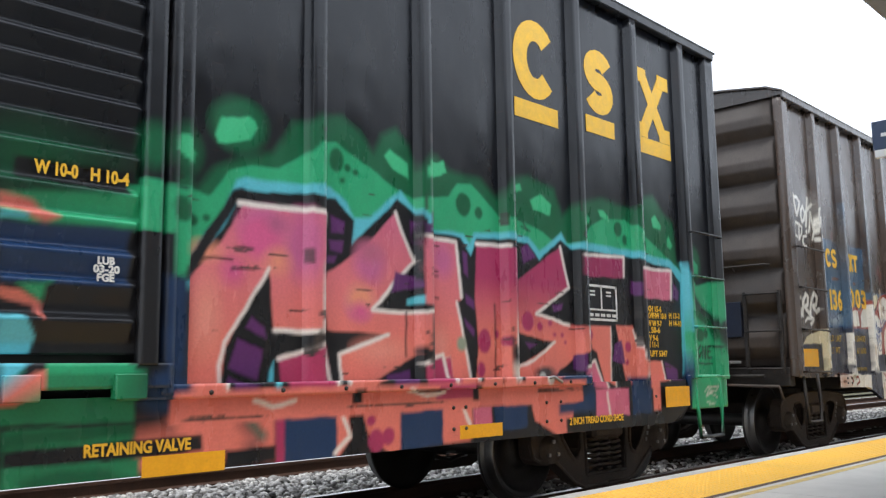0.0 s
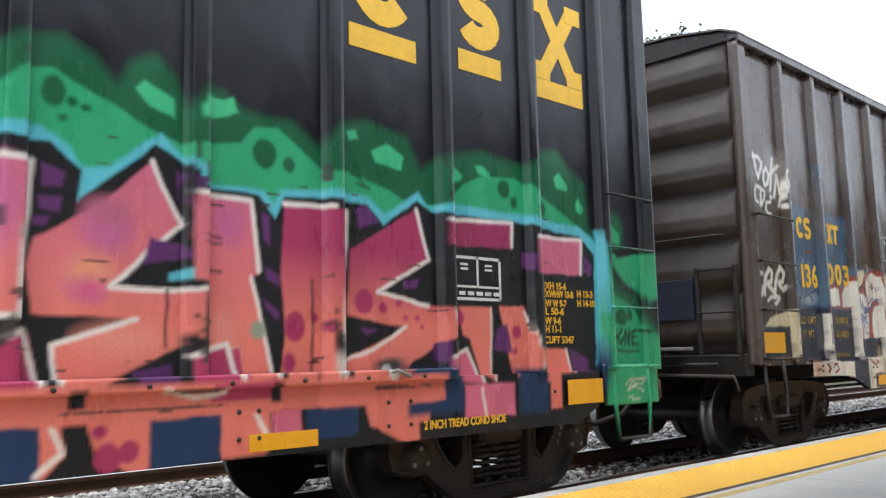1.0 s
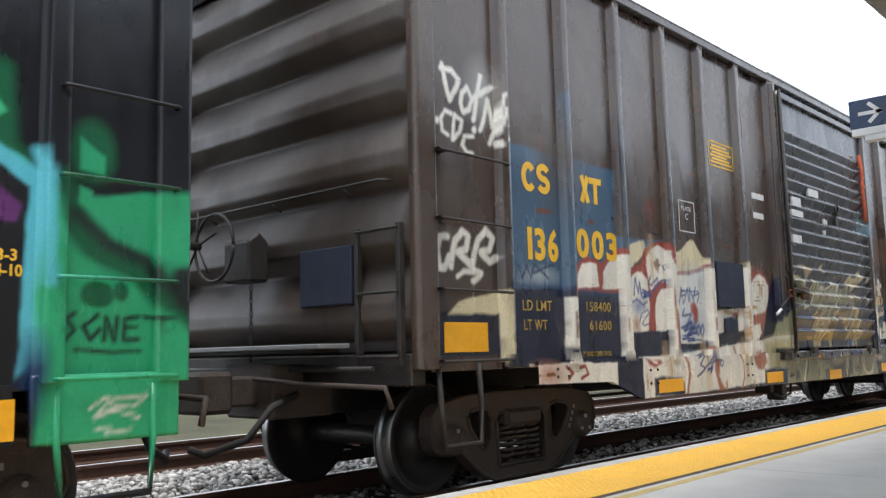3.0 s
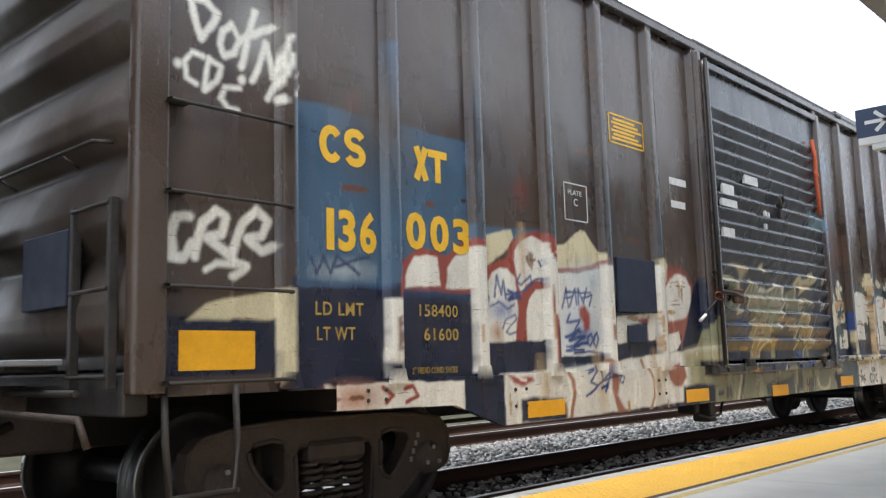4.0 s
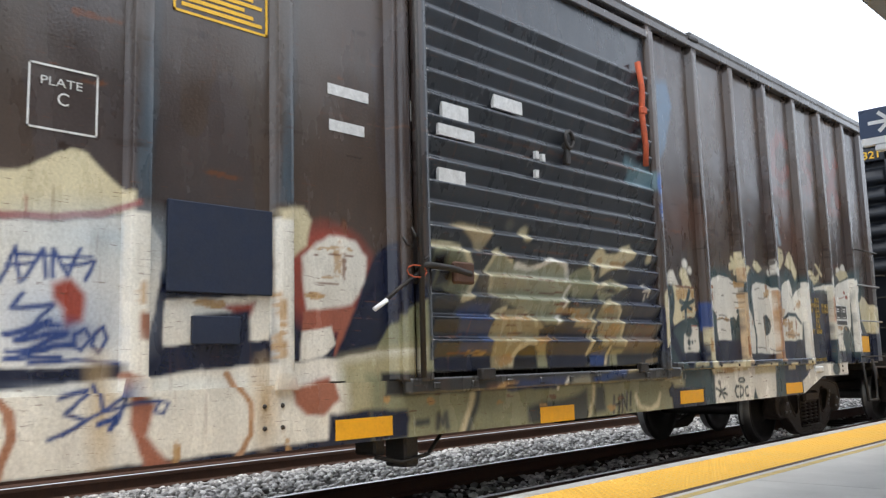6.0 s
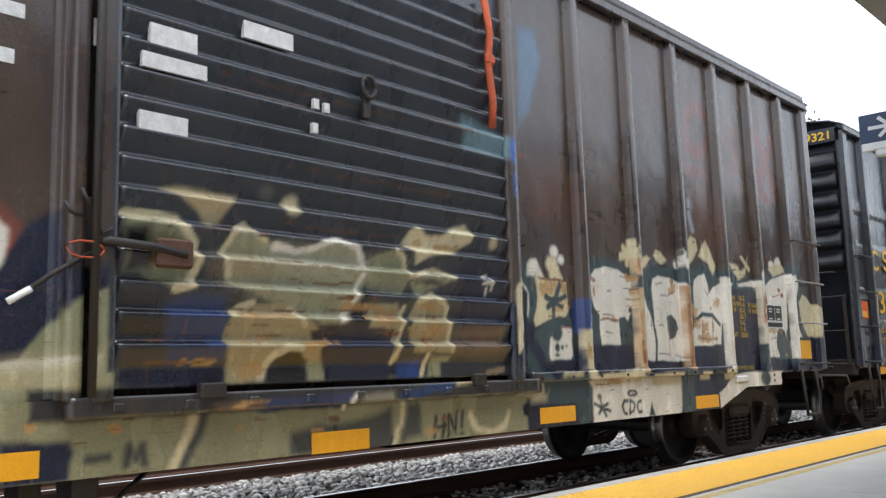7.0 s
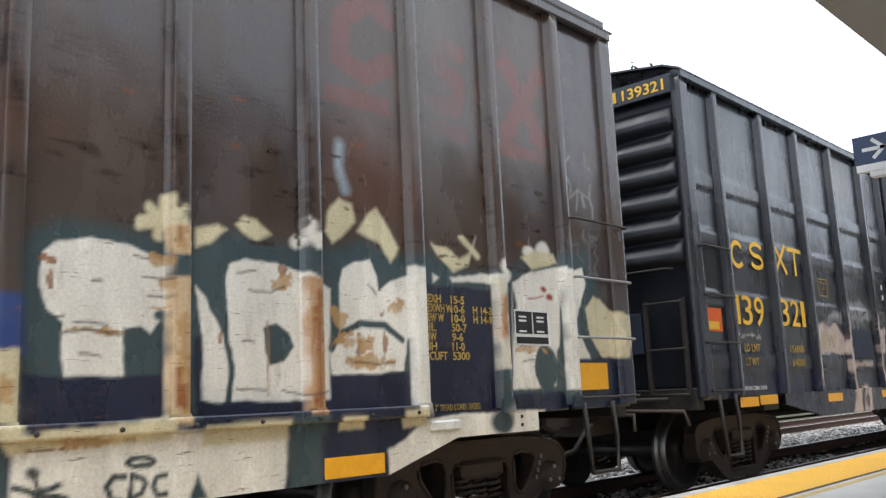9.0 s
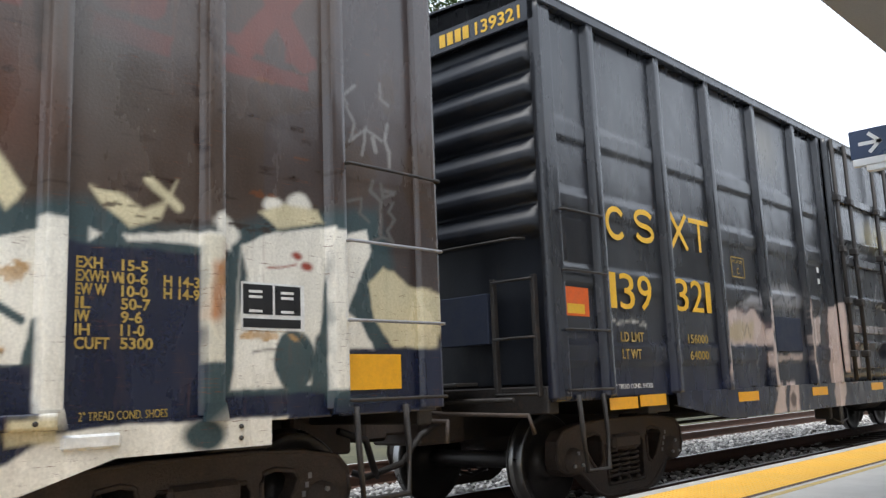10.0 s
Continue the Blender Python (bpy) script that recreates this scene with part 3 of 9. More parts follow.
def truck(parent, u):
    global SPRING
    ob = part("truck", block(-0.95, -0.22, 0.34, 0.95, 0.22, 0.62, 0.03), TRUCK_STEEL, parent, "cast steel two-axle truck with coil springs")
    ob.matrix_basis = pose(0, u, 0)
    for s_ in (1, -1):
        part("side_frame", cast_frame(s_), TRUCK_STEEL, ob)
        for k in range(4):
            part("cast_mark", block(s_ * 1.05 if s_ > 0 else -1.056, 0.76 - 0.025 * k, 0.56 - 0.055 * k, 1.056 if s_ > 0 else -1.05, 0.785 - 0.025 * k, 0.595 - 0.055 * k, 0.0), GALVANISED, ob)
        part("brake_beam_rod", rod([(s_ * 0.88, -0.55, 0.30), (s_ * 0.90, 0.0, 0.155), (s_ * 0.88, 0.55, 0.30)], 0.022, 6), TRUCK_STEEL, ob)
        part("bolster_end", block(s_ * 0.80, -0.24, 0.47, s_ * 1.10, 0.24, 0.61, 0.03), TRUCK_STEEL, ob)
        if SPRING is None:
            bm = bmesh.new()
            for cy in (-0.17, 0.0, 0.17):
                rod([(0.07 * math.cos(q), cy + 0.07 * math.sin(q), 0.20 + 0.27 * q / (math.tau * 6)) for q in (math.tau * 6 * k / 72 for k in range(73))], 0.016, 5, bm)
            SPRING = bpy.data.meshes.new("coil_spring")
            bm.to_mesh(SPRING)
            bm.free()
        hang("coil_spring", SPRING, TRUCK_STEEL, ob).matrix_basis = pose(s_ * 1.0, 0, 0)
        for e in (1, -1):
            cap = lathe([(0.84, 0.13), (0.86, 0.135), (1.02, 0.135), (1.04, 0.12), (1.10, 0.11), (1.11, 0.03)], "X", 20)
            bmesh.ops.transform(cap, matrix=pose(0, e * 0.864, WHEEL_R) @ Matrix.Diagonal((s_, 1, 1, 1)), verts=cap.verts)
            bmesh.ops.recalc_face_normals(cap, faces=cap.faces)
            cap_ob = part("bearing_cap", cap, TRUCK_STEEL, ob)
            for q in (90, 210, 330):
                c = Vector((s_ * 1.10, e * 0.864 + 0.07 * math.cos(radians(q)), WHEEL_R + 0.07 * math.sin(radians(q))))
                part("cap_bolt", rod([tuple(c), (c.x + s_ * 0.022, c.y, c.z)], 0.017, 6), GALVANISED, cap_ob)
            part("brake_shoe", block(s_ * 0.70, e * 0.40, 0.30, s_ * 0.80, e * 0.445, 0.58, 0.01), TRUCK_STEEL, ob)
    for e in (1, -1):
        w = hang("wheelset", WHEELSET, None, ob, "solid steel wheels on an axle, bright treads")
        w.matrix_basis = pose(0, e * 0.864, WHEEL_R)
        ROLLING.append((w, e * 0.864))
    return ob


def end_wall(car, e, coat, mat, first, pitch, ribs, label=""):
    """A corrugated end of horizontal ribs between two corner posts."""
    zs = stops(1.04, TOP, 0.02)
    us = np.array([-1.44, -1.425, -1.40, 1.40, 1.425, 1.44])

    def bulge(z):
        k = np.clip((z - first) / pitch, 0, ribs - 1e-6)
        f = k - np.floor(k)
        return np.where((z > first) & (z < min(TOP, first + ribs * pitch)), 0.14 * np.clip(np.minimum(f / 0.24, (1 - f) / 0.55), 0, 1) ** 0.8, 0)
    bm = bmesh.new()
    rows = []
    for z in zs:
        rows.append([bm.verts.new((x, e * (HALF - 0.10 + (bulge(np.array([z]))[0] if abs(x) < 1.41 else 0)), z)) for x in us])
    for a, b in zip(rows, rows[1:]):
        for i in range(len(us) - 1):
            bm.faces.new((a[i], a[i + 1], b[i + 1], b[i])).smooth = True
    bmesh.ops.recalc_face_normals(bm, faces=bm.faces)
    bmesh.ops.solidify(bm, geom=bm.faces[:], thickness=0.012)
    return painted("end_panel", bm, coat, mat, car, label)


def boxcar(spec):
    """A fifty-foot boxcar round its middle on the rail: +x is the side that faces the platform."""
    car = tagged(new("boxcar"), spec["label"], "boxcar", group="cars of the freight train")
    coat, mat, plain = spec["coat"], spec["mat"], spec["plain"]
    step, fine = spec["step"], spec["fine"]
    posts = spec["posts"]
    door = spec["door"]
    zs_fine = np.concatenate([stops(0.95, fine, step), stops(fine, TOP - 0.09, 0.12)[1:]])
    edges = [-HALF + 0.03, *[p for q in posts for p in (q - 0.055, q + 0.055)], HALF - 0.03]
    # side panels between posts, and the hat-section posts
    for a, b in zip(edges[0::2], edges[1::2]):
        if b > door[0] and a < door[1] and b - a > 2:
            continue
        seen = b > spec["seen"][0] and a < spec["seen"][1]
        us = stops(a - 0.01, b + 0.01, step if seen else 0.2)
        zs = zs_fine if seen else stops(0.95, TOP - 0.09, 0.2)
        skin("side_panel", us, zs, lambda u, z, a=a, b=b: PANEL + spec["relief"](u, z, a, b), 0.04, coat, mat, car)
    for p in posts:
        seen = spec["seen"][0] < p < spec["seen"][1]
        top = TOP - 0.09
        us = np.array([p - 0.075, p - 0.058, p - 0.053, p - 0.048, p - 0.016, p + 0.016, p + 0.048, p + 0.053, p + 0.058, p + 0.075])
        prof = np.array([0.0, 0.006, POST - PANEL - 0.006] + [POST - PANEL] * 4 + [POST - PANEL - 0.006, 0.006, 0.0]) + PANEL + 0.002
        zs = np.concatenate([stops(spec["post_foot"], fine, step), stops(fine, top, 0.12)[1:]]) if seen else stops(spec["post_foot"], top, 0.2)
        skin("side_post", us, zs, lambda u, z, us=us, prof=prof: np.interp(u, us, prof), 0.03, coat, mat, car)
    for q in (-HALF, HALF):
        s_ = 1 if q > 0 else -1
        for side in (1, -1):
            us = np.sort(np.array([q - s_ * 0.17, q - s_ * 0.16, q - s_ * 0.12, q - s_ * 0.06, q - s_ * 0.02, q]))
            near = side > 0
            zs = np.concatenate([stops(0.97, fine, step), stops(fine, TOP - 0.06, 0.12)[1:]]) if near else stops(0.97, TOP - 0.06, 0.3)
            skin("corner_post", us, zs, lambda u, z: np.full_like(u, POST - 0.01), 0.10, coat if near else plain, mat, car, side=side)
    skin("doorway_panel", stops(door[0] - 0.25, door[1] + 0.25, 0.2), stops(0.95, TOP - 0.09, 0.2), lambda u, z: np.full_like(u, PANEL - 0.012), 0.03, plain, mat, car)
    # the side away from the platform
    for a, b in ((-HALF + 0.02, -1.6), (1.6, HALF - 0.02)):
        skin("side_panel", stops(a, b, 0.5), stops(0.95, TOP - 0.09, 0.4), lambda u, z: np.full_like(u, PANEL), 0.04, plain, mat, car, side=-1)
    for p in posts:
        painted("side_post", block(-POST, p - 0.06, 0.97, -PANEL + 0.005, p + 0.06, TOP - 0.09), plain, mat, car)
    painted("door", block(-POST - 0.03, -1.7, 1.05, -PANEL, 1.7, TOP - 0.15), plain, mat, car)
    # top chords, roof with cross ribs, ends
    for side in (1, -1):
        x0, x1 = sorted((side * (PANEL - 0.04), side * (POST + 0.012)))
        painted("top_chord", block(x0, -HALF, TOP - 0.10, x1, HALF, TOP, 0.01), plain, mat, car)
    bm = bmesh.new()
    arc = [(-POST - 0.02, TOP - 0.01), (-PANEL + 0.1, TOP + 0.07), (-0.8, TOP + 0.16), (0, TOP + 0.20), (0.8, TOP + 0.16), (PANEL - 0.1, TOP + 0.07), (POST + 0.02, TOP - 0.01)]
    a, b = [bm.verts.new((x, -HALF - 0.03, z)) for x, z in arc], [bm.verts.new((x, HALF + 0.03, z)) for x, z in arc]
    for i in range(len(arc) - 1):
        bm.faces.new((a[i], a[i + 1], b[i + 1], b[i]))
    bmesh.ops.recalc_face_normals(bm, faces=bm.faces)
    bmesh.ops.solidify(bm, geom=bm.faces[:], thickness=0.02)
    roof = painted("roof", bm, plain, mat, car, spec["roof_label"])
    for i in range(14):
        y = -HALF + 0.55 + i * (2 * HALF - 1.1) / 13
        bm = bmesh.new()
        a, b = [bm.verts.new((x * 0.9, y - 0.03, z + 0.03)) for x, z in arc], [bm.verts.new((x * 0.9, y + 0.03, z + 0.03)) for x, z in arc]
        for k in range(len(arc) - 1):
            bm.faces.new((a[k], a[k + 1], b[k + 1], b[k]))
        bmesh.ops.recalc_face_normals(bm, faces=bm.faces)
        bmesh.ops.solidify(bm, geom=bm.faces[:], thickness=0.05)
        painted("roof_rib", bm, plain, mat, roof)
    for e in (1, -1):
        end_wall(car, e, spec["end_coat"], spec["end_mat"], *spec["ribs"])
        bm = bmesh.new()
        gable = [bm.verts.new((x, e * (HALF - 0.015), z)) for x, z in [(-PANEL, TOP - 0.06), *[(x, z - 0.005) for x, z in arc], (PANEL, TOP - 0.06)]]
        bm.faces.new(gable)
        bmesh.ops.solidify(bm, geom=bm.faces[:], thickness=0.012)
        painted("gable", bm, spec["end_coat"], mat, car)
        x = PANEL + 0.02
        if spec["beam"]:
            painted("end_top_beam", block(-x, e * HALF - 0.09 if e > 0 else -HALF, TOP - 0.24, x, HALF if e > 0 else -HALF + 0.09, TOP - 0.02, 0.01), spec["end_coat"], mat, car)
        part("end_sill", block(-1.45, e * HALF - 0.14 if e > 0 else -HALF, 0.86, 1.45, HALF if e > 0 else -HALF + 0.14, 1.08, 0.012), STEEL_DARK, car)
    # side sill: a deep fish-belly plate, shallow over the trucks
    outline = spec["sill"]
    for side in (1, -1):
        if side > 0:
            top_z, lo = spec["sill_top"], np.array(outline)
            us = stops(lo[0, 0], lo[-1, 0], step * 1.2, *lo[:, 0])
            ts = np.linspace(0, 1, int(0.36 / step))
            low = np.interp(us, lo[:, 0], lo[:, 1])
            bm = bmesh.new()
            rows = [[bm.verts.new((SILL, uu, l + (top_z - l) * t)) for uu, l in zip(us, low)] for t in ts]
            for r0, r1 in zip(rows, rows[1:]):
                for i in range(len(us) - 1):
                    bm.faces.new((r0[i], r0[i + 1], r1[i + 1], r1[i]))
            back = [[bm.verts.new((SILL - 0.05, v.co.y, v.co.z)) for v in r] for r in (rows[0], rows[-1])]
            for i in range(len(us) - 1):
                bm.faces.new((rows[0][i + 1], rows[0][i], back[0][i], back[0][i + 1]))
                bm.faces.new((rows[-1][i], rows[-1][i + 1], back[1][i + 1], back[1][i]))
            painted("side_sill", bm, coat, mat, car)
            if spec["flange"]:
                f0, f1 = spec["flange"]
                skin("sill_flange", stops(f0, f1, step * 1.5), stops(top_z - 0.02, top_z + 0.055, 0.02), lambda u, z: np.full_like(u, SILL + 0.035), 0.06, coat, mat, car)
        else:
            painted("side_sill", prism([(o[0], o[1]) for o in outline] + [(outline[-1][0], spec["sill_top"]), (outline[0][0], spec["sill_top"])], -SILL, -SILL + 0.05), plain, mat, car)
    part("floor", block(-1.46, -HALF + 0.1, 1.0, 1.46, HALF - 0.1, 1.1, 0.0), STEEL_DARK, car)
    part("centre_sill", block(-0.18, -HALF - 0.1, 0.62, 0.18, HALF + 0.1, 1.0, 0.01), STEEL_DARK, car)
    for u in (-4.2, -2.1, 0.0, 2.1, 4.2):
        part("crossbearer", prism([(u - 0.06, 0.72), (u + 0.06, 0.72), (u + 0.06, 1.0), (u - 0.06, 1.0)], -1.5, 1.5), STEEL_DARK, car)
    for u in spec["trucks"]:
        part("body_bolster", block(-1.45, u - 0.2, 0.80, 1.45, u + 0.2, 1.0, 0.01), STEEL_DARK, car)
        truck(car, u)
    for e in (1, -1):
        knuckle = block(-0.12, e * (HALF + 0.1) if e > 0 else -HALF - 0.55, 0.72, 0.12, HALF + 0.55 if e > 0 else -HALF - 0.1, 0.94, 0.02)
        box(knuckle, -0.17, e * (HALF + 0.52) if e > 0 else -HALF - 0.80, 0.68, 0.17, HALF + 0.80 if e > 0 else -HALF - 0.52, 0.98, 0.03)
        part("coupler", knuckle, TRUCK_STEEL, car)
        part("uncoupling_lever", rod([(1.42, e * (HALF + 0.16), 0.72), (1.40, e * (HALF + 0.2), 0.86), (0.6, e * (HALF + 0.24), 0.88), (0.15, e * (HALF + 0.34), 0.92)], 0.019), TRUCK_STEEL, car)
        part("air_hose", rod([(0.35, e * (HALF + 0.1), 0.80), (0.38, e * (HALF + 0.35), 0.72), (0.3, e * (HALF + 0.5), 0.50), (0.1, e * (HALF + 0.72), 0.40), (0.0, e * (HALF + 0.78), 0.44)], 0.028), STEEL_DARK, car)
        part("crossover_platform", block(-0.75, e * HALF + 0.02 if e > 0 else -HALF - 0.30, 1.10, 0.75, HALF + 0.30 if e > 0 else -HALF - 0.02, 1.13, 0.006), STEEL_DARK, car)
        hr = rod([(-1.3, e * HALF, 2.28), (-1.27, e * (HALF + 0.09), 2.28), (1.25, e * (HALF + 0.09), 2.28), (1.3, e * HALF, 2.28)], 0.012)
        part("end_handrail", hr, STEEL_DARK, car)
    return car


def pull_in(car, limit, by):
    """Shorten a car: everything past the limit at its brake end moves in."""
    for ob in car.children:
        if ob.type == "MESH":
            for v in ob.data.vertices:
                if v.co.y < limit:
                    v.co.y = limit if ob.name.startswith("side_panel") else v.co.y + by


def side_ladder(car, u0, u1, zs, mat, extra=0.0, coat=None):
    """Round rungs bolted to the car's side."""
    for z in zs:
        x = POST - 0.02 + extra
        bm = rod([(PANEL, u0, z), (x + 0.05, u0, z), (x + 0.055, u0 + 0.01, z), (x + 0.055, u1 - 0.01, z), (x + 0.05, u1, z), (PANEL, u1, z)], 0.0115, 6)
        if coat:
            painted("ladder_rung", bm, coat, mat, car)
        else:
            part("ladder_rung", bm, mat, car)


def end_ladder(car, e, zs, mat):
    """Angle stiles and rungs on the car's end, beside the corner."""
    y = e * (HALF + 0.07)
    for x in (0.98, 1.40):
        part("ladder_stile", block(x - 0.02, min(y, y - e * 0.05), 1.0, x + 0.02, max(y, y - e * 0.05), zs[-1] + 0.03, 0.004), mat, car)
    for z in zs:
        part("ladder_rung", rod([(0.98, y, z), (1.40, y, z)], 0.0115, 6), mat, car)


def stirrup(car, u, width, mat, low=0.42, coat=None):
    bm = rod([(SILL - 0.02, u - width / 2, 1.0), (SILL, u - width / 2, 0.72), (SILL + 0.01, u - width / 2 + 0.02, low), (SILL + 0.01, u + width / 2 - 0.02, low), (SILL, u + width / 2, 0.72), (SILL - 0.02, u + width / 2, 1.0)], 0.02, 6)
    if coat:
        painted("sill_step", bm, coat, mat, car, "bent steel step below the corner")
    else:
        part("sill_step", bm, mat, car, "bent steel step below the corner")


def strip(car, u0, z0, u1, z1, x=None, mat=None):
    x = SILL if x is None else x
    part("reflective_strip", block(x - 0.001, u0, z0, x + 0.003, u1, z1, 0.0), mat or REFLECTIVE, car, "yellow reflective strip")


def placard(car, u0, z0, u1, z1, x, mat=None, name="placard_board"):
    part(name, block(x, u0, z0, x + 0.025, u1, z1, 0.005), mat or NAVY_BOARD, car)

def sliding_door(car, u0, u1, z0, z1, rib_zs, coat, mat, step, amount=0.054):
    """A corrugated sliding door in its frame, on a track along the sill."""
    x = 1.60
    zs = np.concatenate([stops(z0, min(z1, 2.9), min(step, 0.016)), stops(min(z1, 2.9), z1, 0.016)[1:]])
    ribs = np.array(rib_zs)

    def face(u, z):
        d = z[..., None] - ribs
        lift = np.clip(np.where(d > 0, 1 - d / 0.026, 1 + d / 0.115), 0, 1).max(-1)
        inset = np.clip(np.minimum(u - u0 - 0.05, u1 - 0.05 - u) / 0.03, 0, 1)
        return x - 0.02 + amount * lift * inset
    skin("door", stops(u0, u1, step * 1.2), zs, face, 0.03, coat, mat, car, "corrugated steel sliding door, shut")
    for a, b in ((u0 - 0.05, u0 + 0.045), (u1 - 0.045, u1 + 0.05)):
        skin("door_stile", stops(a, b, 0.03), np.concatenate([stops(z0 - 0.05, 2.9, step), stops(2.9, z1 + 0.05, 0.1)[1:]]), lambda u, z: np.full_like(u, x + 0.035), 0.06, coat, mat, car)
    painted("door_rail", block(x - 0.03, u0 + 0.045, z1 - 0.03, x + 0.033, u1 - 0.045, z1 + 0.05, 0.008), coat, mat, car)


def rivets(car, places, x, mat, r=0.014):
    """Bolt heads, a low dome each."""
    me = bpy.data.meshes.get("bolt_head")
    if not me:
        bm = lathe([(0.0, r), (0.008, r * 0.9), (0.013, r * 0.4)], "X", 7)
        me = bpy.data.meshes.new("bolt_head")
        bm.to_mesh(me)
        bm.free()
    for u, z in places:
        hang("bolt_head", me, mat, car).matrix_basis = pose(x, u, z)


flat = lambda u, z, a, b: np.zeros_like(u)


GREEN, DEEP_GREEN, TURQUOISE, SALMON, ROSE, MAGENTA, PURPLE, BLUE, WHITE, SOOT = (0.028, 0.34, 0.155), (0.007, 0.10, 0.042), (0.10, 0.46, 0.55), (0.70, 0.185, 0.145), (0.58, 0.135, 0.22), (0.36, 0.035, 0.11), (0.11, 0.028, 0.13), (0.012, 0.036, 0.10), (0.74, 0.68, 0.64), (0.010, 0.010, 0.012)
RUST = (0.06, 0.045, 0.04)
LIME = (0.05, 0.44, 0.20)
LOW_GREEN = (0.018, 0.19, 0.085)
MAUVE = (0.50, 0.12, 0.26)
PINK_BLEND = fade(SALMON, 1.25, ROSE, 2.05)
WINE_BLEND = fade(SALMON, 1.30, MAGENTA, 1.75)
WINE = fade((0.42, 0.045, 0.12), 1.0, (0.30, 0.03, 0.10), 1.9)
COAT_1 = Coat(lambda u, z: np.tile((0.0065, 0.0075, 0.0105), (len(u), 1)), 0.02, 0.012)
COAT_1.poly(DEEP_GREEN, [(2.63, 1.87), (2.66, 2.53), (2.71, 2.61), (2.93, 2.66), (3.07, 2.6), (3.19, 2.47), (3.26, 2.6), (3.39, 2.67), (3.51, 2.57), (3.56, 2.42), (3.67, 2.56), (3.78, 2.56), (3.9, 2.47), (4.07, 2.46), (4.23, 2.46), (4.41, 2.34), (4.52, 2.49), (4.79, 2.57), (5.12, 2.51), (5.22, 2.31), (5.38, 2.43), (5.8, 2.53), (6.25, 2.49), (6.45, 2.62), (6.65, 2.67), (6.85, 2.51), (7.0, 2.45), (7.02, 2.1), (7.11, 2.0), (5.2, 1.99), (3.35, 1.94)], 0.06)
COAT_1.poly(DEEP_GREEN, [(1.78, 2.09), (1.86, 2.12), (1.94, 2.07), (2.03, 2.19), (2.2, 2.28), (2.42, 2.34), (2.48, 2.42), (2.56, 2.55), (2.76, 2.59), (2.88, 2.64), (2.98, 2.57), (3.01, 2.09), (2.59, 2.04), (2.16, 1.96), (1.78, 1.91)], 0.06)
COAT_1.oval(DEEP_GREEN, 2.19, 2.46, 0.185, 0.155, 0.07)
COAT_1.oval(DEEP_GREEN, 1.85, 2.25, 0.11, 0.135, 0.07)
COAT_1.oval(DEEP_GREEN, 1.63, 2.22, 0.09, 0.115, 0.07)
COAT_1.poly(GREEN, [(1.57, 2.05), (1.76, 2.04), (1.91, 2.06), (2.01, 2.03), (2.13, 2.19), (2.27, 2.25), (2.46, 2.25), (2.65, 2.38), (2.73, 2.46), (2.88, 2.49), (3.11, 2.39), (3.36, 2.28), (3.54, 2.22), (3.89, 2.29), (3.98, 2.39), (4.13, 2.41), (4.31, 2.29), (4.44, 2.2), (4.64, 2.22), (4.95, 2.15), (5.13, 2.08), (5.44, 2.11), (5.62, 2.27), (5.83, 2.36), (6.15, 2.38), (6.52, 2.26), (6.81, 2.13), (7.06, 2.02), (7.16, 1.92), (5.2, 1.95), (4.12, 1.98), (3.3, 2.01), (2.47, 1.98), (2.1, 1.87), (1.89, 1.56), (1.78, 1.58), (1.77, 1.79), (1.58, 1.79)], 0.02)
COAT_1.poly(LIME, [(2.04, 2.38), (2.06, 2.44), (2.08, 2.49), (2.18, 2.5), (2.25, 2.52), (2.29, 2.5), (2.31, 2.46), (2.29, 2.42), (2.26, 2.39), (2.11, 2.34), (2.06, 2.34)], 0.015)
COAT_1.poly(LIME, [(1.77, 2.23), (1.78, 2.29), (1.8, 2.32), (1.85, 2.33), (1.89, 2.29), (1.92, 2.25), (1.91, 2.2), (1.87, 2.18), (1.81, 2.21)], 0.015)
COAT_1.poly(LIME, [(3.28, 2.47), (3.33, 2.52), (3.49, 2.45), (3.5, 2.35), (3.36, 2.39)], 0.015)
COAT_1.poly(LIME, [(3.69, 2.48), (3.84, 2.53), (3.87, 2.45), (3.72, 2.39)], 0.015)
COAT_1.poly(LIME, [(3.62, 2.42), (3.68, 2.52), (3.81, 2.5), (3.82, 2.42), (3.64, 2.37)], 0.015)
COAT_1.poly(LIME, [(4.62, 2.47), (4.69, 2.49), (4.71, 2.44), (4.64, 2.42)], 0.015)
COAT_1.poly(LIME, [(4.8, 2.38), (4.93, 2.45), (5.08, 2.38), (5.05, 2.29), (4.84, 2.31)], 0.015)
COAT_1.poly(LIME, [(5.48, 2.36), (5.52, 2.4), (5.61, 2.33), (5.59, 2.29), (5.46, 2.26)], 0.015)
COAT_1.poly(LIME, [(5.74, 2.42), (5.82, 2.43), (5.89, 2.38), (5.87, 2.35), (5.77, 2.37)], 0.015)
COAT_1.poly(LIME, [(6.61, 2.45), (6.67, 2.49), (6.78, 2.39), (6.77, 2.35), (6.63, 2.37)], 0.015)
COAT_1.poly(LIME, [(6.87, 2.28), (6.91, 2.32), (6.97, 2.23), (6.93, 2.19), (6.87, 2.22)], 0.015)
COAT_1.oval(DEEP_GREEN, 4.04, 2.25, 0.075, 0.085)
COAT_1.oval(DEEP_GREEN, 4.2, 2.21, 0.04, 0.045)
COAT_1.oval(DEEP_GREEN, 6.04, 2.29, 0.065, 0.065)
COAT_1.oval(DEEP_GREEN, 6.14, 2.2, 0.035, 0.045)
COAT_1.oval(DEEP_GREEN, 6.43, 2.18, 0.07, 0.07)
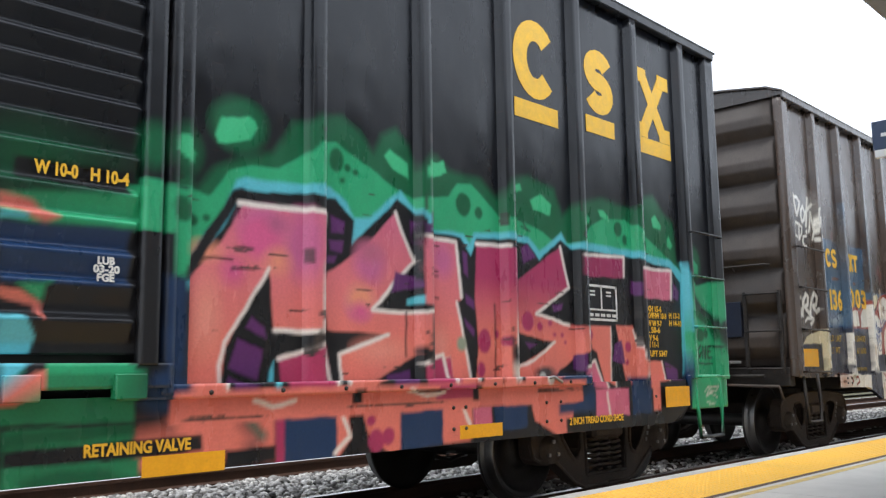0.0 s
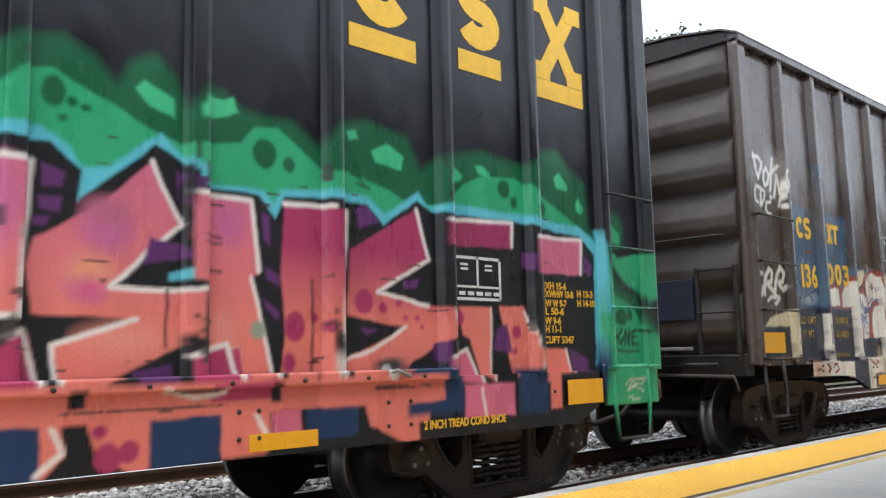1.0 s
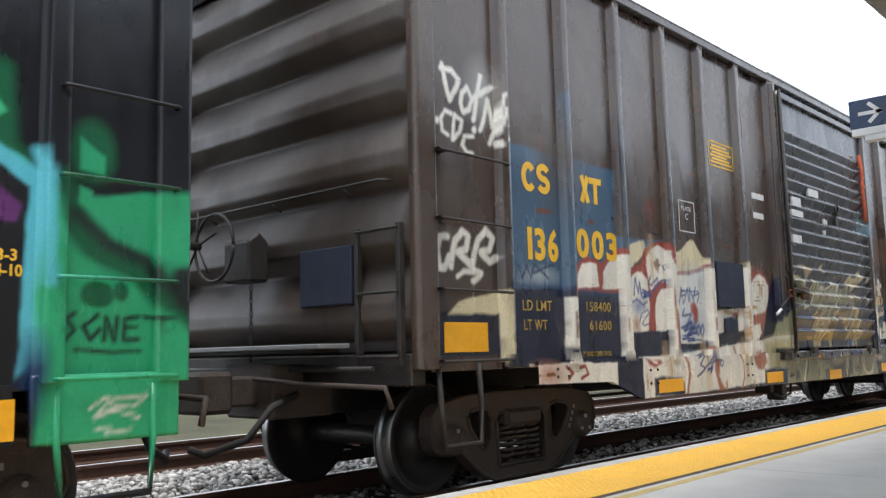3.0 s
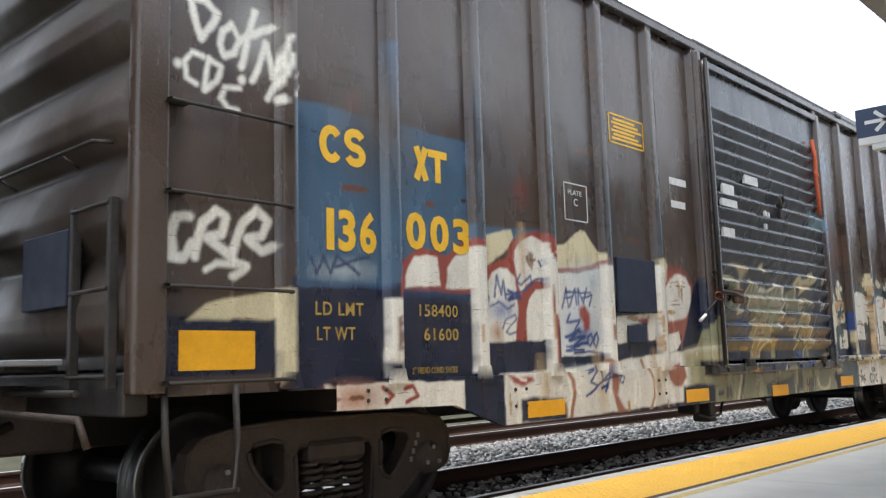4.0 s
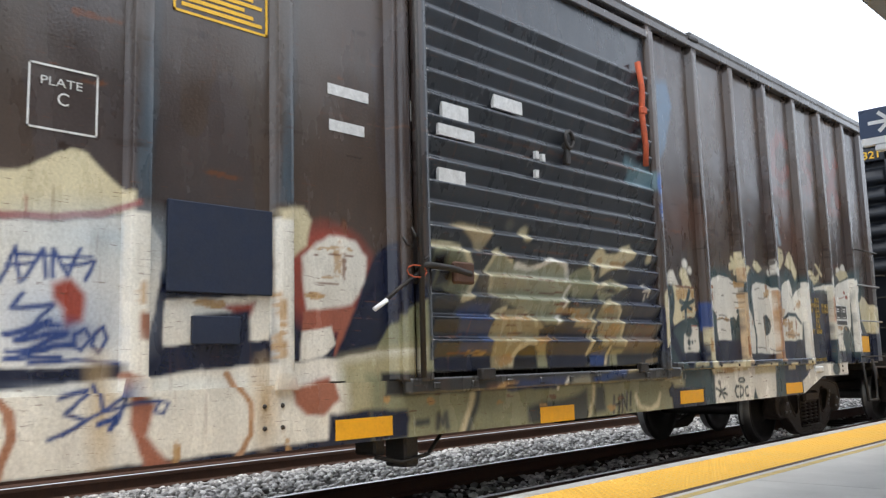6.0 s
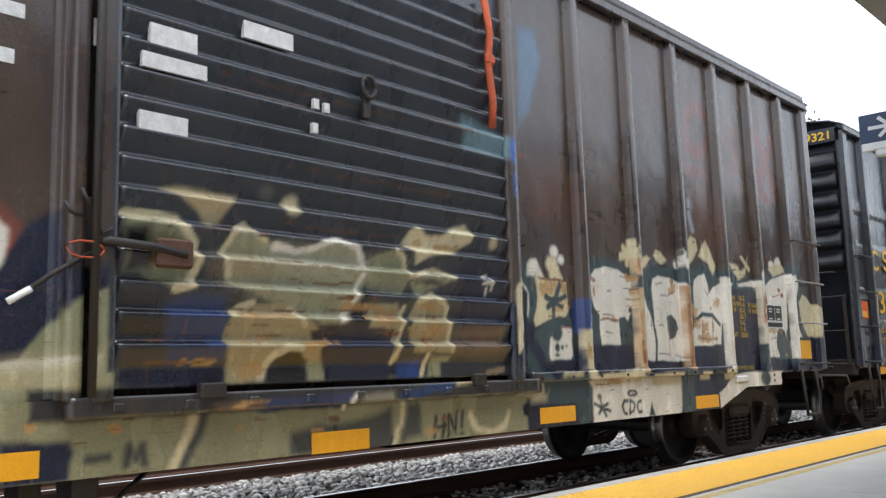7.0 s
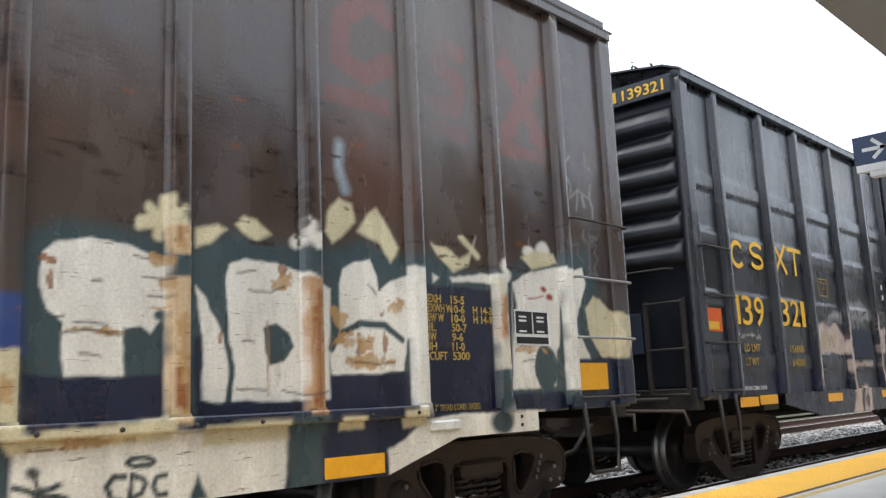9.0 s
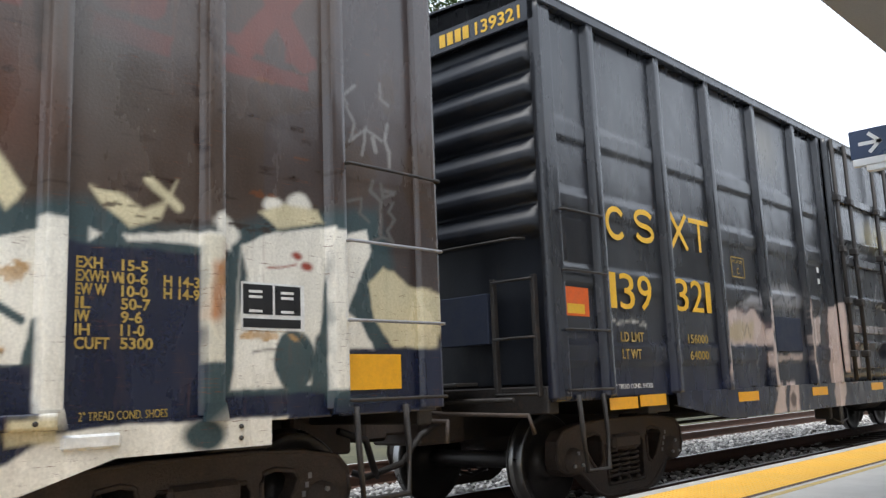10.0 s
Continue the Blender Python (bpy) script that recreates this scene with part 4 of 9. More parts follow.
COAT_1.oval(DEEP_GREEN, 2.89, 2.38, 0.06, 0.075)
COAT_1.oval(DEEP_GREEN, 2.98, 2.34, 0.025, 0.025)
COAT_1.oval(DEEP_GREEN, 3.04, 2.32, 0.025, 0.02)
COAT_1.oval(DEEP_GREEN, 2.94, 2.26, 0.02, 0.015)
COAT_1.oval(DEEP_GREEN, 1.82, 1.93, 0.065, 0.07)
COAT_1.oval(DEEP_GREEN, 1.91, 1.89, 0.04, 0.035)
COAT_1.oval(DEEP_GREEN, 2.0, 1.91, 0.02, 0.02)
COAT_1.poly(TURQUOISE, [(1.86, 1.55), (1.92, 1.73), (2.08, 1.92), (2.18, 2.14), (2.24, 2.17), (2.35, 2.17), (2.84, 2.2), (2.97, 2.13), (3.03, 2.03), (3.16, 2.05), (3.33, 2.2), (3.43, 2.26), (3.56, 2.15), (3.67, 2.11), (3.69, 2.03), (4.03, 2.04), (4.09, 1.98), (4.15, 2.06), (4.5, 2.09), (4.77, 2.09), (4.91, 1.99), (5.2, 2.17), (5.28, 2.08), (5.4, 2.11), (5.52, 2.12), (6.13, 2.12), (6.41, 2.11), (6.91, 2.09), (7.18, 1.95), (7.17, 1.09), (6.89, 0.89), (2.12, 1.0)], 0.03)
COAT_1.poly(SOOT, [(1.88, 1.54), (1.93, 1.66), (2.1, 1.87), (2.2, 2.06), (2.24, 2.08), (2.8, 2.13), (2.88, 2.14), (3.03, 2.01), (3.01, 1.86), (3.11, 1.95), (3.33, 2.14), (3.4, 2.2), (3.53, 2.13), (3.61, 2.08), (3.67, 2.01), (4.0, 2.01), (4.11, 1.89), (4.17, 2.02), (4.5, 2.04), (4.77, 2.04), (4.9, 1.92), (5.19, 2.11), (5.32, 2.05), (6.12, 2.06), (6.4, 2.04), (6.9, 2.02), (7.08, 1.89), (7.06, 1.14), (7.01, 0.65), (1.8, 0.88), (1.86, 1.26)])
COAT_1.poly(PINK_BLEND, [(2.23, 2.02), (2.8, 2.03), (2.74, 1.32), (2.44, 1.32), (2.4, 1.67), (2.25, 1.45), (2.12, 1.21), (2.1, 0.96), (1.86, 0.96), (1.89, 1.09), (1.89, 1.57), (2.08, 1.78)])
COAT_1.poly(PURPLE, [(2.29, 1.39), (2.38, 1.33), (2.39, 1.27), (2.25, 1.33)])
COAT_1.poly(PURPLE, [(2.2, 1.27), (2.37, 1.21), (2.33, 1.04), (2.15, 1.12)])
COAT_1.poly(PURPLE, [(2.15, 1.07), (2.3, 1.01), (2.26, 0.97), (2.14, 0.97)])
COAT_1.poly(TURQUOISE, [(2.41, 1.09), (2.44, 1.15), (2.44, 0.98), (2.4, 0.98)])
COAT_1.poly(WINE, [(2.47, 1.17), (2.76, 1.24), (2.81, 1.23), (2.86, 0.97), (2.5, 0.98)])
COAT_1.oval(MAUVE, 2.36, 1.91, 0.15, 0.115, 0.1)
COAT_1.oval(MAUVE, 2.63, 1.83, 0.105, 0.195, 0.1)
COAT_1.oval((0.72,0.25,0.20), 2.01, 1.39, 0.08, 0.175, 0.1)
COAT_1.oval((0.60,0.10,0.24), 2.34, 1.84, 0.135, 0.115, 0.08)
COAT_1.oval((0.60,0.10,0.24), 2.17, 1.64, 0.065, 0.065, 0.1)
COAT_1.oval((0.72,0.27,0.17), 1.99, 1.73, 0.08, 0.05, 0.08)
COAT_1.oval((0.72,0.27,0.17), 2.46, 1.71, 0.065, 0.055, 0.12)
COAT_1.oval((0.40,0.10,0.20), 2.45, 1.93, 0.06, 0.04, 0.08)
COAT_1.stroke(SOOT, [(1.87, 1.59), (2.03, 1.83), (2.17, 2.05), (2.22, 2.07)], 0.06)
COAT_1.stroke(SOOT, [(2.18, 2.06), (2.31, 2.07), (2.61, 2.1), (2.76, 2.09)], 0.055)
COAT_1.stroke(SOOT, [(2.84, 2.1), (2.82, 1.9), (2.78, 1.68)], 0.05)
COAT_1.stroke(WHITE, [(2.2, 2.02), (2.51, 2.03), (2.8, 2.03), (2.75, 1.32), (2.45, 1.32)], 0.03)
COAT_1.stroke(WHITE, [(2.4, 1.67), (2.25, 1.44), (2.12, 1.25), (2.09, 1.12), (2.11, 0.96)], 0.022)
COAT_1.stroke(WHITE, [(2.47, 1.16), (2.78, 1.25), (2.86, 0.98)], 0.026)
COAT_1.stroke(SOOT, [(2.18, 1.77), (2.23, 1.78), (2.29, 1.77)], 0.012)
COAT_1.stroke(SOOT, [(1.95, 1.69), (2.04, 1.7), (2.16, 1.7)], 0.010)
COAT_1.stroke(SOOT, [(2.16, 1.65), (2.22, 1.66), (2.3, 1.66)], 0.014)
COAT_1.stroke(SOOT, [(1.78, 2.09), (1.82, 2.09)], 0.012)
COAT_1.stroke(SOOT, [(1.79, 2.04), (1.84, 2.04)], 0.012)
COAT_1.poly(PINK_BLEND, [(2.82, 1.68), (3.11, 1.85), (3.38, 2.11), (3.54, 1.8), (3.18, 1.47), (3.47, 1.46), (3.67, 1.48), (3.66, 1.23), (3.16, 1.01), (3.13, 0.97), (2.94, 0.97), (2.91, 1.19), (3.32, 1.32), (2.82, 1.33), (2.79, 1.55)])
COAT_1.oval(MAUVE, 3.16, 1.75, 0.12, 0.105, 0.1)
COAT_1.oval(MAUVE, 3.07, 1.5, 0.095, 0.085, 0.1)
COAT_1.oval((0.72,0.25,0.20), 3.26, 1.22, 0.19, 0.07, 0.1)
COAT_1.oval((0.45,0.12,0.20), 3.16, 1.83, 0.11, 0.065, 0.08)
COAT_1.oval((0.74,0.28,0.17), 3.08, 1.53, 0.105, 0.08, 0.08)
COAT_1.oval((0.60,0.10,0.24), 3.08, 1.45, 0.065, 0.05, 0.08)
COAT_1.stroke(WHITE, [(3.38, 2.11), (3.54, 1.8), (3.18, 1.47), (3.47, 1.46), (3.67, 1.48)], 0.026)
COAT_1.stroke(WHITE, [(3.32, 1.32), (2.91, 1.19), (2.94, 0.98)], 0.026)
COAT_1.poly(WINE, [(3.64, 1.12), (3.9, 1.19), (3.94, 0.95), (3.61, 0.96)])
COAT_1.stroke(WHITE, [(3.64, 1.12), (3.9, 1.2), (3.95, 0.96)], 0.026)
COAT_1.poly(PURPLE, [(2.84, 2.03), (2.95, 1.99), (2.94, 1.92), (2.85, 1.92)])
COAT_1.poly(PURPLE, [(2.83, 1.88), (2.94, 1.88), (2.93, 1.81), (2.84, 1.82)])
COAT_1.poly(PURPLE, [(2.81, 1.78), (2.89, 1.79), (2.87, 1.74), (2.81, 1.74)])
COAT_1.poly(PURPLE, [(3.51, 2.07), (3.64, 2.05), (3.64, 1.89), (3.53, 1.92)])
COAT_1.poly(PURPLE, [(3.38, 1.72), (3.55, 1.7), (3.58, 1.63), (3.35, 1.59)])
COAT_1.poly(PURPLE, [(3.3, 1.06), (3.5, 1.09), (3.52, 0.98), (3.3, 0.97)])
COAT_1.poly(TURQUOISE, [(3.48, 1.55), (3.66, 1.61), (3.66, 1.54), (3.48, 1.51)])
COAT_1.poly(PINK_BLEND, [(3.57, 1.97), (3.95, 1.96), (4.01, 1.57), (3.96, 1.55), (4.1, 1.01), (3.92, 0.98), (3.89, 1.18), (3.69, 1.16), (3.68, 1.52), (3.58, 1.53)])
COAT_1.oval(MAUVE, 3.82, 1.83, 0.09, 0.105, 0.1)
COAT_1.oval((0.70,0.24,0.20), 3.79, 1.26, 0.075, 0.1, 0.1)
COAT_1.stroke(WHITE, [(3.57, 1.97), (3.95, 1.97), (4.01, 1.59)], 0.028)
COAT_1.stroke(WHITE, [(3.96, 1.55), (4.1, 1.01)], 0.024)
COAT_1.poly(WINE, [(3.58, 1.13), (3.81, 1.18), (3.88, 0.96), (3.59, 0.96)])
COAT_1.stroke(WHITE, [(3.58, 1.13), (3.81, 1.19), (3.89, 0.96)], 0.028)
COAT_1.poly(WINE_BLEND, [(4.17, 1.98), (4.48, 1.98), (4.61, 1.98), (4.53, 0.96), (4.14, 0.97), (4.18, 1.27), (4.15, 1.57)])
COAT_1.stroke(WHITE, [(4.17, 1.98), (4.48, 1.99)], 0.03)
COAT_1.stroke(WHITE, [(4.61, 1.98), (4.53, 0.96)], 0.03)
COAT_1.oval(MAGENTA, 4.24, 1.29, 0.065, 0.085)
COAT_1.oval(MAGENTA, 4.2, 1.09, 0.04, 0.055)
COAT_1.oval(MAGENTA, 4.37, 1.34, 0.025, 0.03)
COAT_1.oval(MAGENTA, 4.46, 1.29, 0.045, 0.035)
COAT_1.poly(PURPLE, [(4.02, 1.92), (4.07, 1.9), (4.08, 1.73), (4.03, 1.77)])
COAT_1.poly(PURPLE, [(4.05, 1.62), (4.14, 1.57), (4.14, 1.51), (4.06, 1.55)])
COAT_1.poly(PURPLE, [(4.03, 1.45), (4.14, 1.37), (4.13, 1.32), (4.05, 1.39)])
COAT_1.poly(WINE_BLEND, [(4.63, 1.75), (5.18, 2.05), (5.28, 1.73), (4.85, 1.51), (5.27, 1.43), (5.45, 1.42), (5.5, 1.25), (5.13, 1.08), (5.02, 0.96), (4.6, 0.97), (4.59, 1.1), (5.07, 1.29), (4.61, 1.36)])
COAT_1.stroke(WHITE, [(5.18, 2.05), (5.28, 1.73), (4.85, 1.51), (5.27, 1.43)], 0.026)
COAT_1.stroke(WHITE, [(5.07, 1.29), (4.8, 1.16), (4.61, 1.1)], 0.022)
COAT_1.stroke(WHITE, [(5.46, 1.42), (5.5, 1.25)], 0.02)
COAT_1.oval(MAGENTA, 4.74, 1.45, 0.07, 0.075)
COAT_1.oval(MAGENTA, 4.89, 1.41, 0.035, 0.035)
COAT_1.oval(MAGENTA, 5.02, 1.44, 0.025, 0.025)
COAT_1.oval(MAGENTA, 5.07, 1.35, 0.02, 0.015)
COAT_1.oval(MAGENTA, 5.17, 1.35, 0.02, 0.02)
COAT_1.oval(MAGENTA, 5.21, 1.29, 0.015, 0.015)
COAT_1.poly(PURPLE, [(4.68, 2.0), (4.75, 2.04), (4.86, 1.94), (4.7, 1.88)])
COAT_1.poly(PURPLE, [(4.7, 1.29), (4.84, 1.28), (4.75, 1.24)])
COAT_1.poly(PURPLE, [(5.05, 1.58), (5.19, 1.6), (5.17, 1.55), (5.07, 1.53)])
COAT_1.poly(WINE, [(5.41, 2.01), (6.11, 2.05), (6.1, 1.85), (5.41, 1.84)])
COAT_1.stroke(WHITE, [(5.42, 2.01), (6.11, 2.05), (6.1, 1.85)], 0.028)
COAT_1.poly(SALMON, [(5.55, 1.43), (5.86, 1.44), (5.85, 0.94), (5.74, 0.98), (5.65, 1.22), (5.58, 1.25)])
COAT_1.poly(SALMON, [(5.95, 1.45), (6.21, 1.45), (6.33, 1.12), (6.33, 0.92), (6.07, 0.95)])
COAT_1.stroke(WHITE, [(6.21, 1.41), (6.33, 1.15), (6.33, 0.97)], 0.024)
COAT_1.stroke(WHITE, [(5.86, 1.43), (5.85, 0.94)], 0.016)
COAT_1.oval(MAGENTA, 5.54, 1.36, 0.055, 0.05)
COAT_1.oval(MAGENTA, 6.12, 1.27, 0.05, 0.045)
COAT_1.oval(MAGENTA, 6.1, 1.14, 0.025, 0.025)
COAT_1.poly(ROSE, [(5.4, 1.09), (5.62, 1.15), (5.73, 0.92), (5.4, 0.95)])
COAT_1.stroke(WHITE, [(5.4, 1.1), (5.62, 1.15), (5.73, 0.93)], 0.024)
COAT_1.poly(ROSE, [(6.33, 1.98), (6.92, 2.0), (6.9, 1.71), (6.34, 1.7)])
COAT_1.stroke(WHITE, [(6.33, 1.97), (6.92, 1.99), (6.9, 1.71)], 0.028)
COAT_1.poly(SALMON, [(6.33, 1.15), (6.68, 1.15), (6.75, 0.91), (6.35, 0.91)])
COAT_1.stroke(WHITE, [(6.67, 1.15), (6.75, 0.92)], 0.02)
COAT_1.poly(PURPLE, [(6.2, 1.85), (6.31, 1.83), (6.3, 1.71), (6.2, 1.74)])
COAT_1.poly(PURPLE, [(6.95, 1.88), (7.05, 1.8), (7.03, 1.7), (6.93, 1.73)])
COAT_1.poly(PURPLE, [(6.72, 1.14), (6.95, 1.07), (6.95, 0.95), (6.77, 0.94)])
COAT_1.poly(PURPLE, [(5.91, 1.29), (6.02, 1.33), (6.07, 1.12), (5.88, 1.15)])
COAT_1.poly(PURPLE, [(5.31, 1.19), (5.41, 1.22), (5.41, 1.06), (5.31, 1.09)])
COAT_1.poly(SOOT, [(5.46, 1.83), (6.2, 1.87), (6.19, 1.48), (5.46, 1.46)])
COAT_1.poly(SOOT, [(6.37, 1.69), (7.05, 1.71), (7.03, 1.15), (6.35, 1.16)])
COAT_1.poly(GREEN, [(7.17, 1.91), (7.27, 1.86), (7.94, 1.97), (7.95, 1.76), (7.94, 0.65), (7.12, 0.71), (7.14, 1.02), (7.12, 1.38)], 0.03)
COAT_1.poly(SOOT, [(7.27, 1.97), (7.95, 2.0), (7.95, 1.95), (7.51, 1.91), (7.29, 1.88)], 0.05)
COAT_1.oval(DEEP_GREEN, 7.38, 2.1, 0.12, 0.155, 0.06)
COAT_1.poly(GREEN, [(7.32, 2.17), (7.45, 2.08), (7.44, 1.99), (7.32, 2.0)], 0.02)
COAT_1.stroke(DEEP_GREEN, [(7.24, 1.92), (7.28, 1.77), (7.39, 1.63), (7.63, 1.53), (7.76, 1.4), (7.94, 1.27)], 0.13, 0.05)
COAT_1.stroke((0.012,0.03,0.022), [(7.31, 1.79), (7.47, 1.65), (7.67, 1.58), (7.76, 1.45), (7.94, 1.32)], 0.07, 0.05)
COAT_1.poly((0.014,0.02,0.02), [(7.76, 1.57), (7.95, 1.55), (7.95, 1.27), (7.82, 1.34)], 0.05)
COAT_1.poly(GREEN, [(7.32, 1.92), (7.38, 1.9), (7.38, 1.81), (7.32, 1.84)], 0.02)
COAT_1.poly(GREEN, [(7.47, 1.88), (7.69, 1.92), (7.69, 1.65), (7.55, 1.69), (7.47, 1.78)], 0.03)
COAT_1.poly(GREEN, [(7.76, 1.88), (7.94, 1.83), (7.95, 1.58), (7.76, 1.54)], 0.06)
COAT_1.oval(DEEP_GREEN, 7.42, 1.4, 0.085, 0.065)
COAT_1.oval(DEEP_GREEN, 7.54, 1.42, 0.04, 0.05)
COAT_1.stroke(SOOT, [(7.31, 1.31), (7.27, 1.28), (7.31, 1.23), (7.27, 1.18)], 0.022)
COAT_1.stroke(SOOT, [(7.42, 1.3), (7.35, 1.24), (7.39, 1.18), (7.43, 1.23)], 0.022)
COAT_1.stroke(SOOT, [(7.46, 1.18), (7.46, 1.29), (7.51, 1.18), (7.52, 1.29)], 0.022)
COAT_1.stroke(SOOT, [(7.64, 1.29), (7.56, 1.28), (7.56, 1.18), (7.64, 1.18)], 0.022)
COAT_1.stroke(SOOT, [(7.56, 1.24), (7.63, 1.24)], 0.018)
COAT_1.stroke(SOOT, [(7.67, 1.29), (7.81, 1.28)], 0.022)
COAT_1.stroke(SOOT, [(7.74, 1.28), (7.75, 1.15)], 0.022)
COAT_1.oval(SOOT, 7.25, 1.23, 0.01, 0.015)
COAT_1.oval(SOOT, 7.79, 1.22, 0.015, 0.02)
COAT_1.stroke(SOOT, [(7.32, 1.13), (7.65, 1.12)], 0.018)
COAT_1.stroke(WHITE, [(7.37, 0.86), (7.45, 0.91), (7.51, 0.85), (7.39, 0.81), (7.47, 0.89), (7.67, 0.91), (7.59, 0.85), (7.47, 0.87)], 0.008)
COAT_1.stroke(WHITE, [(7.41, 0.83), (7.51, 0.84), (7.63, 0.8)], 0.008)
COAT_1.stroke(WHITE, [(7.41, 0.76), (7.47, 0.77), (7.45, 0.73), (7.59, 0.75)], 0.008)
COAT_1.stroke(TURQUOISE, [(7.11, 2.06), (7.15, 1.96), (7.17, 1.45)], 0.05, 0.04)
COAT_1.oval(BLUE, 7.12, 1.02, 0.05, 0.15, 0.08)
COAT_1.rect(SALMON, 1.6, 0.62, 2.43, 0.88, 0.05)
COAT_1.rect(SOOT, 1.53, 0.81, 1.8, 0.93, 0.12)
COAT_1.rect(SALMON, 2.86, 0.48, 4.05, 0.88)
COAT_1.rect(BLUE, 2.48, 0.56, 2.86, 0.89)
COAT_1.rect(MAGENTA, 2.43, 0.59, 2.49, 0.89)
COAT_1.poly(SOOT, [(2.94, 0.9), (3.04, 0.9), (3.11, 0.71), (3.34, 0.54), (2.86, 0.58), (2.97, 0.7)], 0.02)
COAT_1.stroke(WHITE, [(2.89, 0.88), (2.96, 0.71), (2.85, 0.62)], 0.028)
COAT_1.oval(MAGENTA, 3.17, 0.67, 0.065, 0.07)
COAT_1.oval(MAGENTA, 3.27, 0.69, 0.05, 0.055)
COAT_1.oval(MAGENTA, 3.13, 0.79, 0.035, 0.03)
COAT_1.rect(BLUE, 3.37, 0.49, 3.76, 0.86)
COAT_1.poly(SOOT, [(3.34, 0.59), (4.03, 0.62), (4.02, 0.48), (3.34, 0.54)])
COAT_1.stroke(WHITE, [(3.96, 0.84), (4.04, 0.69)], 0.028)
COAT_1.rect(ROSE, 4.06, 0.65, 4.25, 0.83)
COAT_1.rect(BLUE, 4.28, 0.66, 4.65, 0.87)
COAT_1.poly(SOOT, [(4.03, 0.63), (4.85, 0.69), (5.17, 0.65), (5.16, 0.5), (4.02, 0.54)])
COAT_1.poly(SALMON, [(4.68, 0.9), (5.23, 0.88), (5.21, 0.6), (5.02, 0.59), (4.74, 0.71)])
COAT_1.rect(BLUE, 5.04, 0.75, 5.53, 1.04, 0.05)
COAT_1.rect(ROSE, 5.54, 0.7, 6.03, 0.92)
COAT_1.stroke(WHITE, [(5.71, 0.89), (5.74, 0.71)], 0.02)
COAT_1.rect(BLUE, 6.08, 0.7, 6.4, 1.01, 0.04)
COAT_1.rect(SALMON, 6.43, 0.72, 6.6, 1.01)
COAT_1.rect(SOOT, 6.55, 0.69, 7.01, 0.97)
COAT_1.poly(SOOT, [(5.13, 0.71), (6.06, 0.69), (6.05, 0.58), (5.13, 0.59)])
COAT_1.oval(BLUE, 1.75, 1.0, 0.135, 0.105, 0.06)
COAT_1.stroke((0.30,0.10,0.09), [(2.23, 0.83), (2.32, 0.74), (2.27, 0.7)], 0.08, 0.08)
COAT_1.stroke((0.10,0.12,0.09), [(2.24, 0.86), (2.34, 0.75)], 0.05, 0.05)
COAT_1.rect(SALMON, 1.79, 0.83, 5.36, 1.0)
COAT_1.rect(LOW_GREEN, 0.98, 0.87, 1.6, 1.11)
COAT_1.rect(WINE, 3.7, 0.9, 4.09, 0.99)
COAT_1.stroke(WHITE, [(2.29, 0.94), (2.41, 0.9), (2.56, 0.93)], 0.025)
COAT_1.stroke(WHITE, [(3.44, 0.97), (3.62, 0.93), (3.78, 0.95)], 0.025)
COAT_1.rect(SOOT, 2.98, 0.9, 3.06, 0.98)
COAT_1.rect(SOOT, 4.06, 0.88, 4.12, 0.98)
COAT_1.poly(LOW_GREEN, [(0.99, 0.95), (1.59, 0.91), (1.62, 0.53), (1.01, 0.57)], 0.04)
COAT_1.poly(SOOT, [(0.99, 0.87), (1.62, 0.86), (1.62, 0.84), (0.99, 0.85)])
COAT_1.poly(DEEP_GREEN, [(1.0, 0.83), (1.6, 0.85), (1.61, 0.8), (1.0, 0.77)], 0.03)
COAT_1.poly(SOOT, [(1.0, 0.76), (1.97, 0.78), (1.98, 0.7), (1.64, 0.68), (1.0, 0.69)])
COAT_1.poly(LOW_GREEN, [(1.0, 0.69), (1.64, 0.68), (1.64, 0.56), (1.01, 0.58)], 0.02)
COAT_1.poly(DEEP_GREEN, [(1.08, 0.64), (1.25, 0.67), (1.46, 0.65), (1.63, 0.58), (1.63, 0.55), (1.08, 0.58)], 0.05)
COAT_1.poly(SOOT, [(2.11, 0.69), (2.43, 0.69), (2.43, 0.61), (2.11, 0.59)])
COAT_1.rust(RUST, 3.66, 1.23, 0.045, 0.185)
nicks = random.Random(4)
for u in (2.71, 3.62, 4.50, 5.42, 6.32):  # chipped paint along the posts
    for _ in range(5):
        COAT_1.rust((0.035, 0.030, 0.028), u + nicks.uniform(-0.06, 0.06), nicks.uniform(1.0, 2.9), nicks.uniform(0.012, 0.03), nicks.uniform(0.02, 0.09))
for _ in range(40):
    COAT_1.rust((0.05, 0.035, 0.03), nicks.uniform(1.9, 7.0), nicks.uniform(1.0, 2.2), nicks.uniform(0.03, 0.10), nicks.uniform(0.004, 0.010))
COAT_1.rust(RUST, 4.5, 1.23, 0.05, 0.245)
COAT_1.rust(RUST, 3.6, 0.96, 0.16, 0.015)
COAT_1.rust(RUST, 5.0, 0.93, 0.285, 0.02)
COAT_1.rust(RUST, 2.72, 1.28, 0.03, 0.1)
COAT_1.rust(RUST, 3.38, 0.88, 0.485, 0.015)
COAT_1.rust(RUST, 2.14, 0.86, 0.275, 0.015)
COAT_1.rust(RUST, 2.21, 1.76, 0.09, 0.01)
COAT_1.rust(RUST, 2.29, 1.67, 0.115, 0.01)
COAT_1.poly(GREEN, [(0.91, 1.89), (1.55, 1.96), (1.55, 1.77), (0.91, 1.77)], 0.03)
COAT_1.oval(DEEP_GREEN, 1.06, 2.06, 0.275, 0.115, 0.25)
